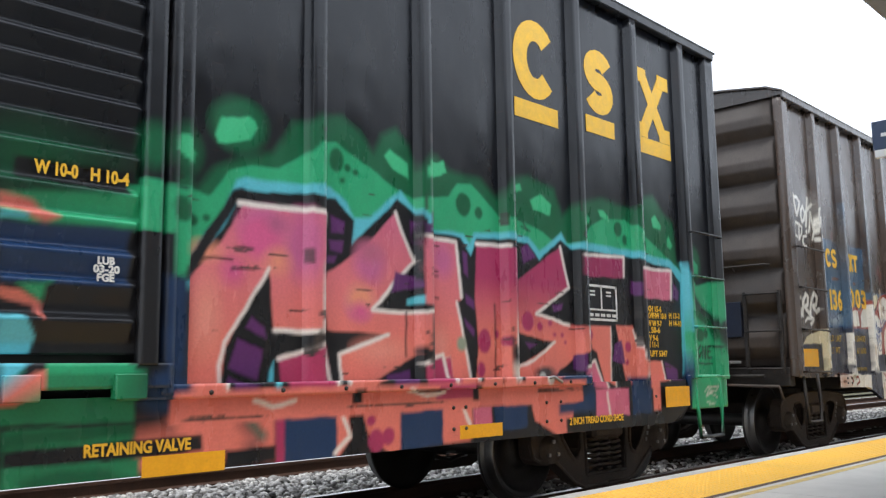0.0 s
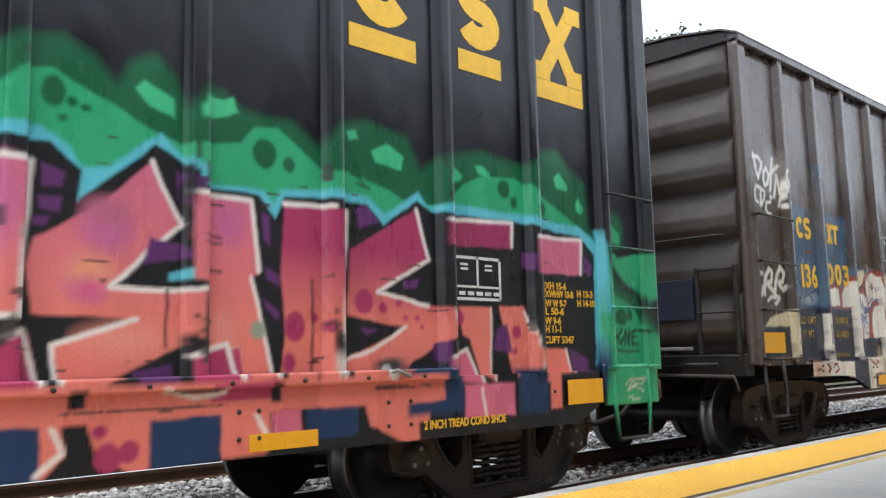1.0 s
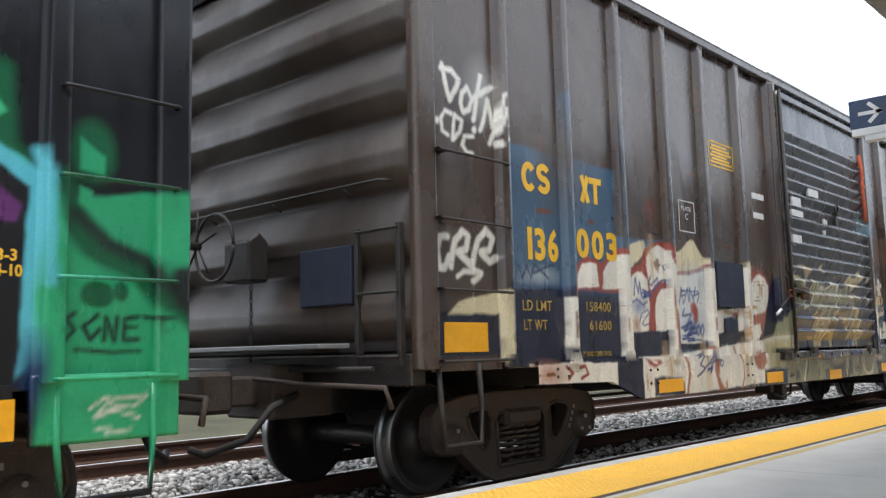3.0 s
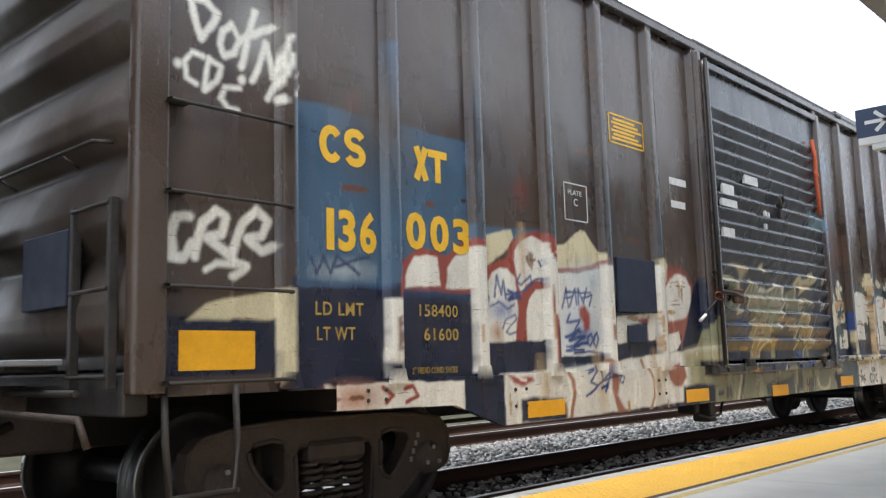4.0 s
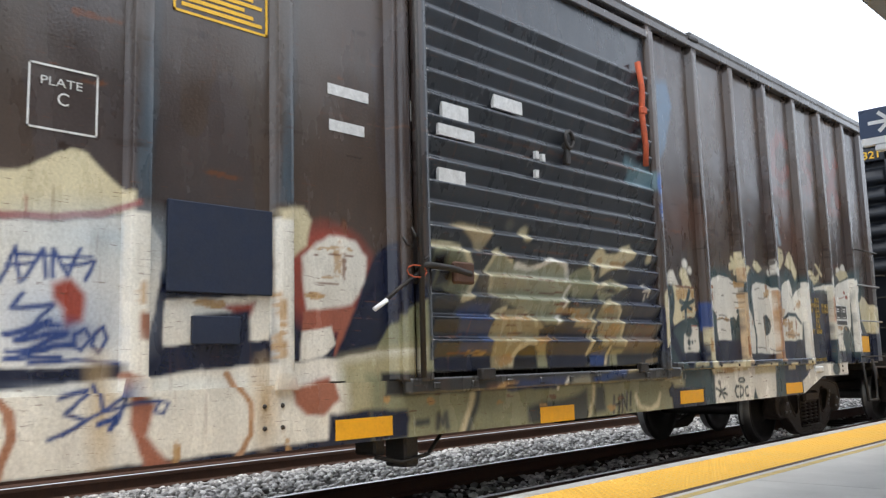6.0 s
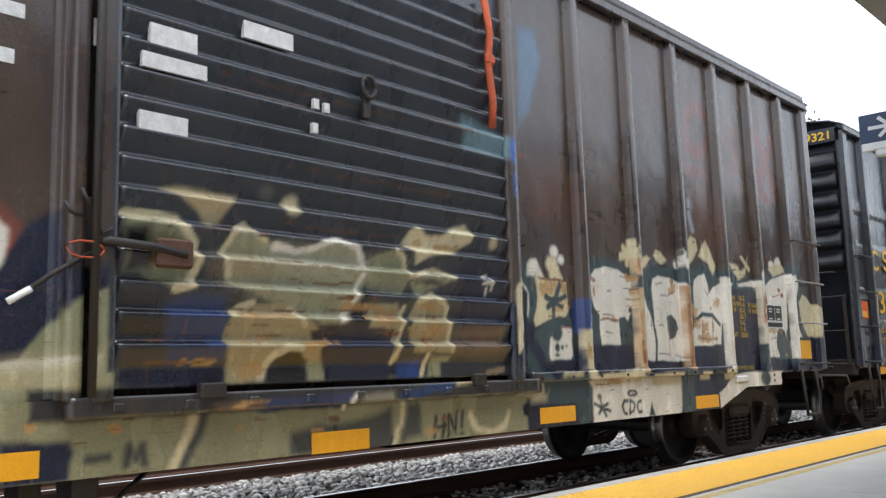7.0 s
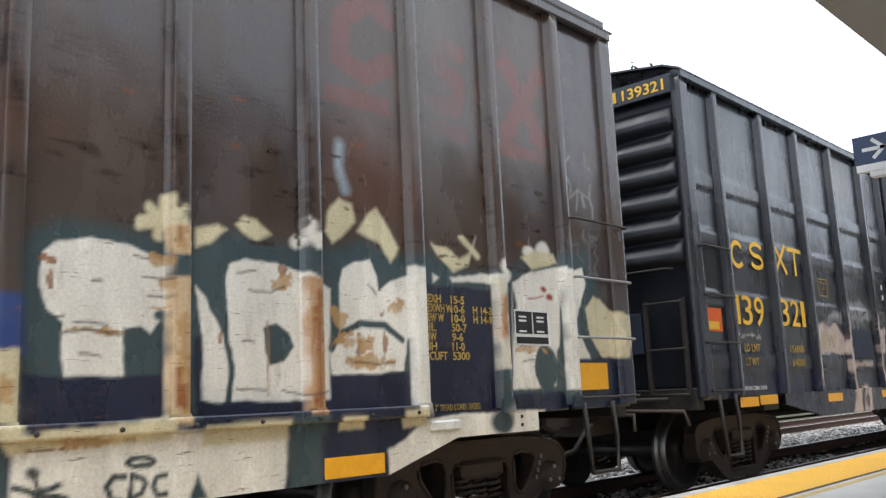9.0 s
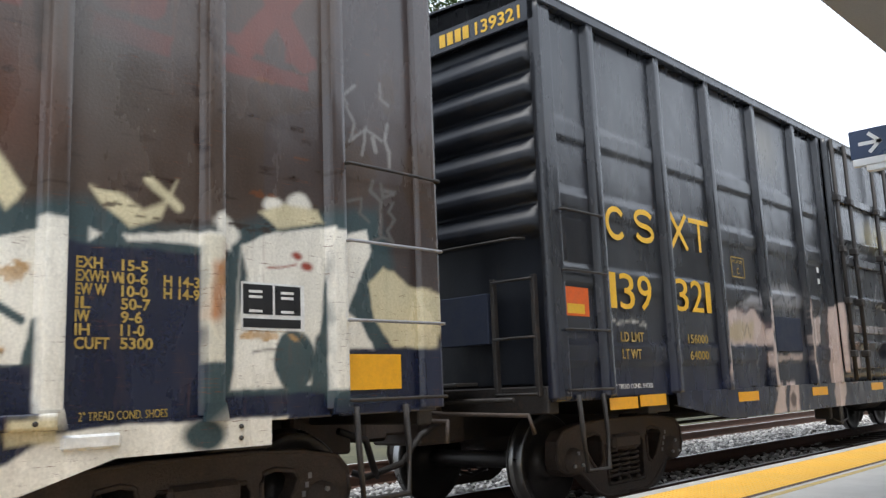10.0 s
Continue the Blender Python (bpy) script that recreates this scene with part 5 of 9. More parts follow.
COAT_1.rect(SOOT, 0.97, 1.96, 1.54, 2.06)
COAT_1.poly(SALMON, [(0.91, 1.89), (1.05, 1.87), (1.17, 1.8), (1.11, 1.77), (1.01, 1.81), (0.91, 1.82)], 0.03)
COAT_1.poly(TURQUOISE, [(0.91, 1.8), (1.03, 1.8), (1.03, 1.78), (0.91, 1.77)])
COAT_1.poly(BLUE, [(0.91, 1.76), (1.54, 1.78), (1.55, 1.5), (0.93, 1.49)], 0.03)
COAT_1.poly(GREEN, [(1.0, 1.49), (1.14, 1.5), (1.12, 1.4)], 0.03)
COAT_1.poly(SALMON, [(0.93, 1.47), (1.02, 1.46), (1.14, 1.39), (1.13, 1.32), (1.05, 1.38), (0.93, 1.43)])
COAT_1.poly(TURQUOISE, [(0.93, 1.35), (1.04, 1.35), (1.09, 1.25), (1.08, 1.15), (0.95, 1.03)], 0.02)
COAT_1.stroke(SOOT, [(0.93, 1.39), (1.06, 1.37), (1.12, 1.25), (1.09, 1.12), (0.96, 0.98)], 0.05)
COAT_1.poly(SALMON, [(0.95, 1.01), (1.14, 1.12), (1.13, 1.0), (1.05, 0.95), (0.96, 0.95)])
COAT_1.poly(SOOT, [(1.12, 1.49), (1.73, 1.51), (1.74, 1.15), (1.12, 1.15)])
COAT_1.poly(GREEN, [(1.14, 1.15), (1.56, 1.15), (1.56, 1.09), (1.14, 1.1)])
COAT_1.rect(SOOT, 1.52, 1.13, 1.74, 1.77)
COAT_1.rect(GREEN, 1.51, 1.79, 1.72, 2.01)
COAT_1.rect(BLUE, 1.73, 1.1, 1.85, 1.57, 0.05)
COAT_1.stroke(SOOT, [(3.47, 1.46), (3.47, 1.18)], 0.014)
COAT_1.stroke(SOOT, [(4.36, 1.55), (4.35, 0.99)], 0.014)
COAT_1.stroke(SOOT, [(3.65, 1.76), (3.77, 1.75)], 0.010)
COAT_1.stroke(SOOT, [(3.66, 1.72), (3.77, 1.72)], 0.010)
COAT_1.stroke(SOOT, [(3.7, 1.58), (3.77, 1.57)], 0.012)
COAT_1.stroke(SOOT, [(4.65, 2.21), (4.71, 2.2), (4.75, 2.15)], 0.014)
COAT_1.stroke(SOOT, [(4.69, 2.16), (4.79, 2.14)], 0.012)
COAT_1.oval(SOOT, 3.59, 1.21, 0.04, 0.035, 0.04)
COAT_1.oval((0.25,0.30,0.22), 4.0, 1.27, 0.05, 0.05, 0.03)
COAT_1.oval(SOOT, 4.52, 1.18, 0.04, 0.075, 0.03)
COAT_1.oval((0.5,0.5,0.46), 4.5, 1.08, 0.02, 0.075, 0.02)
COAT_1.oval((0.06,0.05,0.05), 4.94, 1.06, 0.115, 0.045, 0.04)
COAT_1.oval((0.55,0.55,0.52), 4.91, 1.02, 0.045, 0.045, 0.02)
COAT_1.oval(SOOT, 3.58, 2.01, 0.025, 0.09, 0.04)
COAT_1.oval(SOOT, 3.55, 1.96, 0.025, 0.05, 0.03)


BROWN, SKYBLUE, DARKNAVY, CREAM, CHALK, BRICK, TEAL, OLIVE, RUST, INK, BRIGHTBLUE, GHOST = (0.062, 0.043, 0.033), (0.060, 0.115, 0.185), (0.010, 0.014, 0.036), (0.62, 0.55, 0.36), (0.75, 0.72, 0.64), (0.30, 0.06, 0.04), (0.040, 0.066, 0.072), (0.26, 0.26, 0.155), (0.15, 0.052, 0.02), (0.03, 0.06, 0.20), (0.03, 0.11, 0.38), (0.125, 0.040, 0.028)
BURNT, RUST_DARK = (0.26, 0.095, 0.03), (0.030, 0.016, 0.011)
AMBER = (0.44, 0.26, 0.10)
GRIME = (0.045, 0.058, 0.058)
BLUEPATCH, BRIGHTER = (0.022, 0.045, 0.13), (0.02, 0.055, 0.20)
TAG, TAG2 = (0.20, 0.19, 0.18), (0.12, 0.115, 0.11)
OLD_CREAM = (0.42, 0.38, 0.23)


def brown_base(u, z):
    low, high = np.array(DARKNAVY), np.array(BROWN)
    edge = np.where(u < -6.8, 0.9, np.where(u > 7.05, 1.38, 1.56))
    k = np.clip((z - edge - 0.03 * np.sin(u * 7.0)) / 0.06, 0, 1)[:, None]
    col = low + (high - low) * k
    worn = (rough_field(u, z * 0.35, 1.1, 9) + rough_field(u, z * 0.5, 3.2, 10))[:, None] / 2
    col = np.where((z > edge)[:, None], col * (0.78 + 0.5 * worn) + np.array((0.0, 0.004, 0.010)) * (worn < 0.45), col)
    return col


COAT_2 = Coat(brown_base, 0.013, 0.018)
COAT_2.poly(SKYBLUE, [(-6.76, 2.69), (-6.04, 2.68), (-6.0, 2.69), (-5.17, 2.67), (-5.18, 2.07), (-4.31, 2.11), (-4.32, 2.04), (-5.16, 1.89), (-6.0, 1.58), (-6.75, 1.55)], 0.025)
COAT_2.poly(SKYBLUE, [(-6.0, 3.2), (-5.88, 3.23), (-5.84, 2.73), (-6.0, 2.69)], 0.05)
# bluish skylight on four post faces, put into the coat's colour
COAT_2.poly((0.06,0.08,0.10), [(-5.13, 3.46), (-5.05, 3.48), (-5.06, 1.9), (-5.14, 1.89)], 0.04)
COAT_2.poly((0.06,0.08,0.10), [(-4.21, 3.73), (-4.11, 3.76), (-4.16, 1.82), (-4.25, 1.81)], 0.04)
COAT_2.poly((0.06,0.08,0.10), [(-3.37, 3.98), (-3.24, 4.02), (-3.33, 1.96), (-3.44, 1.96)], 0.04)
COAT_2.poly((0.06,0.08,0.10), [(-2.44, 4.26), (-2.31, 4.3), (-2.45, 2.03), (-2.57, 2.03)], 0.04)
COAT_2.oval((0.13,0.045,0.035), -4.53, 2.38, 0.09, 0.1, 0.12)
COAT_2.oval((0.13,0.045,0.035), -6.25, 2.75, 0.055, 0.065, 0.05)
COAT_2.stroke(RUST, [(-6.35, 2.18), (-6.14, 2.2)], 0.02, 0.03)
COAT_2.rect(DARKNAVY, -7.54, 1.05, -6.74, 1.36)
COAT_2.poly(CREAM, [(-7.42, 1.34), (-7.32, 1.43), (-7.04, 1.49), (-6.81, 1.53), (-6.71, 1.52), (-6.75, 1.02), (-6.86, 1.02), (-6.86, 1.36)], 0.02)
COAT_2.oval((0.30, 0.29, 0.27), -6.99, 3.03, 0.119, 0.159, 0.25)
COAT_2.stroke(CHALK, [(-7.43, 3.14), (-7.35, 2.89)], 0.042, 0.02)
COAT_2.stroke(CHALK, [(-7.45, 3.11), (-7.32, 3.12), (-7.25, 3.06), (-7.29, 2.97), (-7.35, 2.89)], 0.042, 0.02)
COAT_2.stroke(CHALK, [(-7.22, 2.97), (-7.16, 3.02), (-7.10, 2.95), (-7.14, 2.86), (-7.20, 2.83), (-7.23, 2.89), (-7.22, 2.97)], 0.042, 0.02)
COAT_2.stroke(CHALK, [(-7.00, 3.14), (-7.09, 2.79)], 0.042, 0.02)
COAT_2.stroke(CHALK, [(-7.10, 2.95), (-6.88, 3.08)], 0.042, 0.02)
COAT_2.stroke(CHALK, [(-7.01, 2.73), (-6.92, 2.98), (-6.88, 2.78), (-6.78, 3.03)], 0.042, 0.02)
COAT_2.stroke(CHALK, [(-6.77, 2.91), (-6.91, 2.64)], 0.042, 0.02)
COAT_2.stroke(CHALK, [(-7.34, 2.79), (-7.41, 2.80), (-7.46, 2.74), (-7.44, 2.65), (-7.38, 2.63)], 0.032, 0.02)
COAT_2.stroke(CHALK, [(-7.30, 2.79), (-7.33, 2.61)], 0.032, 0.02)
COAT_2.stroke(CHALK, [(-7.30, 2.79), (-7.22, 2.76), (-7.25, 2.67), (-7.33, 2.60)], 0.032, 0.02)
COAT_2.stroke(CHALK, [(-7.10, 2.67), (-7.20, 2.65), (-7.23, 2.57), (-7.18, 2.52), (-7.12, 2.52)], 0.032, 0.02)
COAT_2.stroke(CHALK, [(-6.70, 2.84), (-6.73, 2.80), (-6.70, 2.76), (-6.74, 2.69)], 0.032, 0.02)
COAT_2.oval(CHALK, -7.08, 2.72, 0.028, 0.027, 0.02)
COAT_2.oval(CHALK, -6.84, 2.64, 0.030, 0.028, 0.02)
COAT_2.oval(CHALK, -7.50, 2.72, 0.025, 0.026, 0.02)
COAT_2.stroke(CHALK, [(-7.41, 1.89), (-7.49, 1.88), (-7.52, 1.78), (-7.52, 1.68), (-7.45, 1.67), (-7.40, 1.74)], 0.055, 0.02)
COAT_2.stroke(CHALK, [(-7.38, 1.68), (-7.33, 1.86), (-7.25, 1.94), (-7.19, 1.91), (-7.22, 1.81), (-7.30, 1.78), (-7.18, 1.71)], 0.055, 0.02)
COAT_2.stroke(CHALK, [(-7.15, 1.70), (-7.09, 1.88), (-6.99, 1.98), (-6.91, 1.92), (-6.95, 1.83), (-7.05, 1.80), (-6.95, 1.74), (-6.88, 1.77)], 0.055, 0.02)
COAT_2.stroke(CHALK, [(-7.31, 1.61), (-7.24, 1.65), (-7.06, 1.66)], 0.038, 0.02)
COAT_2.stroke(CHALK, [(-7.15, 1.68), (-7.05, 1.65), (-7.14, 1.59)], 0.038, 0.02)
COAT_2.oval((0.35,0.40,0.42), -6.35, 1.67, 0.16, 0.04, 0.12)
COAT_2.stroke((0.02,0.035,0.09), [(-6.6, 1.73), (-6.56, 1.64), (-6.51, 1.75), (-6.45, 1.65), (-6.4, 1.76), (-6.22, 1.64)], 0.022)
COAT_2.stroke((0.02,0.035,0.09), [(-6.41, 1.69), (-6.13, 1.76)], 0.02)
COAT_2.rect((0.03,0.07,0.15), -6.74, 1.57, -5.96, 1.59, 0.04)
COAT_2.poly(BRICK, [(-5.92, 1.51), (-5.91, 1.64), (-5.82, 1.77), (-5.66, 1.87), (-5.54, 1.85), (-5.43, 1.82), (-5.27, 1.92), (-5.08, 1.97), (-5.09, 1.54)], 0.02)
COAT_2.poly(CHALK, [(-5.81, 1.59), (-5.80, 1.71), (-5.72, 1.80), (-5.60, 1.82), (-5.50, 1.80), (-5.47, 1.61)], 0.015)
COAT_2.poly(CHALK, [(-5.41, 1.60), (-5.40, 1.74), (-5.32, 1.84), (-5.16, 1.91), (-5.08, 1.93), (-5.09, 1.61)], 0.015)
COAT_2.rect(DARKNAVY, -5.86, 0.95, -5.13, 1.565)
COAT_2.rect(DARKNAVY, -6.76, 0.95, -5.99, 1.55)
COAT_2.poly((0.02, 0.05, 0.11), [(-5.82, 1.58), (-5.14, 1.57), (-5.14, 1.53), (-5.82, 1.54)], 0.05)
COAT_2.poly(CREAM, [(-5.02, 2.00), (-4.93, 2.02), (-4.77, 2.07), (-4.68, 2.08), (-4.64, 2.02), (-4.70, 1.95), (-4.78, 1.90), (-4.93, 1.81), (-5.01, 1.76)], 0.02)
COAT_2.poly(BRICK, [(-5.02, 1.76), (-4.85, 1.83), (-4.74, 1.87), (-4.70, 1.96), (-4.59, 2.03), (-4.47, 2.08), (-4.32, 2.09), (-4.20, 2.04), (-4.11, 1.92), (-4.13, 1.23), (-5.02, 1.22)], 0.02)
COAT_2.poly(CHALK, [(-5.01, 1.26), (-4.99, 1.39), (-4.97, 1.51), (-4.97, 1.67), (-4.92, 1.74), (-4.83, 1.78), (-4.74, 1.78), (-4.66, 1.72), (-4.63, 1.62), (-4.62, 1.49), (-4.65, 1.36), (-4.66, 1.23), (-4.97, 1.22)], 0.015)
COAT_2.poly(CHALK, [(-4.66, 1.84), (-4.64, 1.92), (-4.55, 2.00), (-4.43, 2.05), (-4.31, 2.02), (-4.21, 1.94), (-4.15, 1.79), (-4.14, 1.72), (-4.23, 1.69), (-4.41, 1.70), (-4.52, 1.66), (-4.57, 1.59), (-4.61, 1.66), (-4.64, 1.76)], 0.015)
COAT_2.poly(CHALK, [(-4.53, 1.23), (-4.52, 1.45), (-4.48, 1.56), (-4.39, 1.63), (-4.28, 1.64), (-4.22, 1.54), (-4.21, 1.22)], 0.015)
COAT_2.oval((0.50, 0.36, 0.20), -4.55, 1.90, 0.033, 0.153, 0.1)
COAT_2.oval((0.40, 0.20, 0.10), -4.89, 1.30, 0.045, 0.050, 0.1)
COAT_2.stroke(INK, [(-4.90, 1.56), (-4.86, 1.72), (-4.82, 1.57), (-4.79, 1.68), (-4.77, 1.54)], 0.02, 0.015)
COAT_2.stroke(INK, [(-4.76, 1.58), (-4.64, 1.57), (-4.52, 1.63), (-4.41, 1.70), (-4.27, 1.73)], 0.018, 0.015)
COAT_2.stroke(INK, [(-4.74, 1.61), (-4.58, 1.56), (-4.74, 1.54), (-4.62, 1.60)], 0.03, 0.015)
COAT_2.stroke(INK, [(-4.59, 1.74), (-4.63, 1.69), (-4.58, 1.66), (-4.46, 1.73), (-4.45, 1.66)], 0.018, 0.015)
COAT_2.stroke(INK, [(-4.34, 1.85), (-4.32, 1.82)], 0.03, 0.015)
COAT_2.stroke(INK, [(-4.29, 1.87), (-4.28, 1.84)], 0.03, 0.015)
COAT_2.stroke(INK, [(-4.32, 1.70), (-4.25, 1.72), (-4.30, 1.68), (-4.23, 1.70)], 0.022, 0.015)
COAT_2.stroke(INK, [(-4.82, 1.33), (-4.77, 1.40), (-4.66, 1.43), (-4.65, 1.40), (-4.78, 1.31), (-4.74, 1.29), (-4.64, 1.30)], 0.014, 0.015)
COAT_2.stroke(INK, [(-4.95, 1.49), (-4.85, 1.52), (-4.75, 1.47), (-4.66, 1.51)], 0.016, 0.015)
COAT_2.stroke(INK, [(-4.99, 1.57), (-4.97, 1.54), (-4.99, 1.50)], 0.03, 0.015)
COAT_2.oval((0.16, 0.22, 0.42), -4.82, 1.46, 0.085, 0.038, 0.12)
COAT_2.poly(DARKNAVY, [(-5.04, 1.22), (-4.78, 1.23), (-4.23, 1.25), (-4.24, 1.06), (-5.04, 1.04)], 0.015)
COAT_2.poly(CREAM, [(-4.11, 2.00), (-3.99, 2.03), (-3.84, 2.11), (-3.75, 2.16), (-3.67, 2.15), (-3.58, 2.06), (-3.45, 1.98), (-3.44, 1.88), (-4.05, 1.79), (-4.11, 1.79)], 0.02)
COAT_2.stroke((0.45, 0.20, 0.12), [(-3.95, 1.90), (-3.94, 1.82)], 0.012, 0.015)
COAT_2.poly(CHALK, [(-4.11, 1.77), (-3.80, 1.80), (-3.44, 1.87), (-3.34, 1.85), (-3.26, 1.74), (-3.26, 1.62), (-3.35, 1.11), (-4.13, 1.10)], 0.02)
COAT_2.stroke(BRICK, [(-4.10, 1.79), (-3.85, 1.82), (-3.59, 1.86), (-3.42, 1.93)], 0.035, 0.015)
COAT_2.oval((0.42, 0.50, 0.56), -3.54, 1.74, 0.251, 0.084, 0.3)
COAT_2.oval((0.45, 0.51, 0.60), -3.77, 1.34, 0.289, 0.183, 0.35)
COAT_2.stroke(INK, [(-4.05, 1.50), (-3.99, 1.66), (-3.96, 1.51)], 0.02, 0.015)
COAT_2.stroke(INK, [(-4.03, 1.58), (-3.90, 1.60)], 0.016, 0.015)
COAT_2.stroke(INK, [(-3.94, 1.52), (-3.86, 1.66), (-3.84, 1.53)], 0.02, 0.015)
COAT_2.stroke(INK, [(-3.81, 1.53), (-3.82, 1.67), (-3.74, 1.54), (-3.69, 1.68)], 0.02, 0.015)
COAT_2.stroke(INK, [(-3.99, 1.63), (-3.63, 1.64)], 0.016, 0.015)
COAT_2.stroke(INK, [(-3.76, 1.59), (-3.61, 1.62), (-3.65, 1.53)], 0.02, 0.015)
COAT_2.stroke(INK, [(-3.94, 1.46), (-3.99, 1.39), (-3.81, 1.41), (-3.91, 1.30), (-3.77, 1.31)], 0.022, 0.015)
COAT_2.stroke(INK, [(-4.02, 1.27), (-3.82, 1.33), (-3.97, 1.25), (-3.74, 1.27), (-3.93, 1.19), (-3.71, 1.22)], 0.03, 0.015)
COAT_2.stroke(INK, [(-4.01, 1.19), (-3.82, 1.20), (-4.02, 1.15), (-3.77, 1.16)], 0.024, 0.015)
COAT_2.stroke(INK, [(-3.91, 1.13), (-3.70, 1.15), (-3.47, 1.12)], 0.02, 0.015)
COAT_2.stroke(INK, [(-3.70, 1.27), (-3.66, 1.30), (-3.63, 1.25), (-3.67, 1.19), (-3.70, 1.21), (-3.70, 1.27)], 0.02, 0.015)
COAT_2.stroke(INK, [(-3.61, 1.27), (-3.57, 1.31), (-3.55, 1.25), (-3.58, 1.18), (-3.62, 1.22), (-3.61, 1.27)], 0.02, 0.015)
COAT_2.poly(BRICK, [(-3.81, 1.50), (-3.72, 1.53), (-3.66, 1.47), (-3.67, 1.34), (-3.74, 1.30), (-3.77, 1.39), (-3.81, 1.44)], 0.04)
COAT_2.oval(INK, -3.77, 1.27, 0.102, 0.044, 0.12)
COAT_2.poly(DARKNAVY, [(-4.13, 1.10), (-3.41, 1.12), (-3.42, 1.05), (-4.13, 1.05)], 0.015)
COAT_2.poly(CHALK, [(-3.24, 1.45), (-2.58, 1.49), (-2.60, 1.22), (-3.25, 1.20)], 0.015)
COAT_2.poly(BRICK, [(-2.93, 1.43), (-2.69, 1.45), (-2.70, 1.41), (-2.80, 1.27), (-2.84, 1.40)], 0.03)
COAT_2.rust(AMBER, -2.98, 1.44, 0.125, 0.024)
COAT_2.poly(DARKNAVY, [(-3.07, 1.37), (-2.72, 1.41), (-2.73, 1.19), (-3.08, 1.19)], 0.03)
COAT_2.poly(DARKNAVY, [(-3.25, 1.21), (-2.57, 1.24), (-2.58, 1.05), (-3.26, 1.04)], 0.015)
COAT_2.oval(BRICK, -2.16, 1.62, 0.370, 0.315, 0.12)
COAT_2.poly(CREAM, [(-2.56, 1.99), (-2.47, 2.02), (-2.35, 2.03), (-2.29, 1.95), (-2.32, 1.81), (-2.42, 1.73), (-2.57, 1.73)], 0.03)
COAT_2.poly(CHALK, [(-2.37, 1.73), (-2.25, 1.83), (-2.14, 1.88), (-1.95, 1.86), (-1.86, 1.76), (-1.87, 1.59), (-1.98, 1.46), (-2.33, 1.42)], 0.03)
COAT_2.poly((0.34, 0.11, 0.07), [(-2.36, 1.41), (-1.90, 1.45), (-2.00, 1.22), (-2.14, 1.09), (-2.09, 1.30), (-2.36, 1.30)], 0.015)
COAT_2.poly(CHALK, [(-2.36, 1.30), (-2.15, 1.33), (-2.11, 1.23), (-2.23, 1.12), (-2.38, 1.13)], 0.015)
COAT_2.poly(DARKNAVY, [(-1.85, 1.67), (-1.77, 1.80), (-1.65, 1.87), (-1.61, 1.45), (-1.81, 1.26), (-2.00, 1.02), (-2.45, 1.03), (-2.43, 1.11), (-2.11, 1.16), (-1.98, 1.39)], 0.03)
COAT_2.rust(AMBER, -2.08, 1.71, 0.046, 0.204)
COAT_2.rust(AMBER, -2.13, 1.80, 0.152, 0.018)
COAT_2.rust(AMBER, -2.28, 1.51, 0.087, 0.022)
COAT_2.rust(AMBER, -2.12, 1.62, 0.106, 0.013)
COAT_2.rust(AMBER, -2.49, 1.82, 0.042, 0.052)
COAT_2.rust(RUST, -2.04, 1.94, 0.023, 0.073)
COAT_2.rust(RUST, -2.09, 1.76, 0.169, 0.009)
COAT_2.rust(RUST, -2.12, 1.58, 0.152, 0.009)
COAT_2.rust(RUST, -2.04, 1.67, 0.023, 0.136)
COAT_2.poly(OLIVE, [(-1.75, 1.22), (-1.58, 1.45), (-1.36, 1.55), (-1.38, 1.03), (-1.91, 0.99)], 0.02)
COAT_2.rect(CHALK, -6.012, 1.0, -5.888, 1.5, 0.02)
COAT_2.rect(DARKNAVY, -6.012, 0.97, -5.888, 1.1, 0.04)
COAT_2.rect(CHALK, -5.162, 1.00, -5.038, 1.91, 0.02)
COAT_2.rect(BRICK, -5.162, 1.91, -5.038, 1.97, 0.02)
COAT_2.rect(CHALK, -4.292, 1.01, -4.168, 1.95, 0.02)
COAT_2.rect(CHALK, -3.472, 0.99, -3.348, 1.88, 0.02)
COAT_2.rect(CHALK, -2.582, 1.04, -2.458, 1.94, 0.02)
# shaded side of the post at -4.23, laid on as a dark navy strip
COAT_2.rect(DARKNAVY, -4.230, 1.00, -4.170, 1.40, 0.02)
COAT_2.stroke(BRICK, [(-4.26, 1.67), (-4.24, 1.45), (-4.20, 1.41), (-4.22, 1.06)], 0.028, 0.015)
COAT_2.stroke(BRICK, [(-4.26, 1.97), (-4.19, 1.89)], 0.05, 0.015)
COAT_2.stroke((0.30, 0.13, 0.08), [(-3.38, 1.36), (-3.37, 1.26)], 0.05, 0.015)
COAT_2.stroke((0.30, 0.13, 0.08), [(-3.47, 1.06), (-3.37, 1.03)], 0.05, 0.015)
COAT_2.rust(AMBER, -4.24, 1.33, 0.022, 0.119)
COAT_2.rust(AMBER, -2.55, 1.43, 0.034, 0.148)
COAT_2.rust(AMBER, -2.56, 1.18, 0.034, 0.146)
COAT_2.rust(AMBER, -5.12, 1.26, 0.017, 0.104)
COAT_2.rust(AMBER, -3.39, 1.49, 0.028, 0.134)
COAT_2.poly(CHALK, [(-6.51, 0.97), (-5.31, 0.97), (-5.31, 0.75), (-5.53, 0.8), (-6.46, 0.82)])
COAT_2.oval((0.45,0.2,0.12), -6.3, 0.89, 0.15, 0.07, 0.15)
COAT_2.stroke(BRICK, [(-6.07, 0.94), (-5.99, 0.89), (-6.05, 0.85)], 0.03)
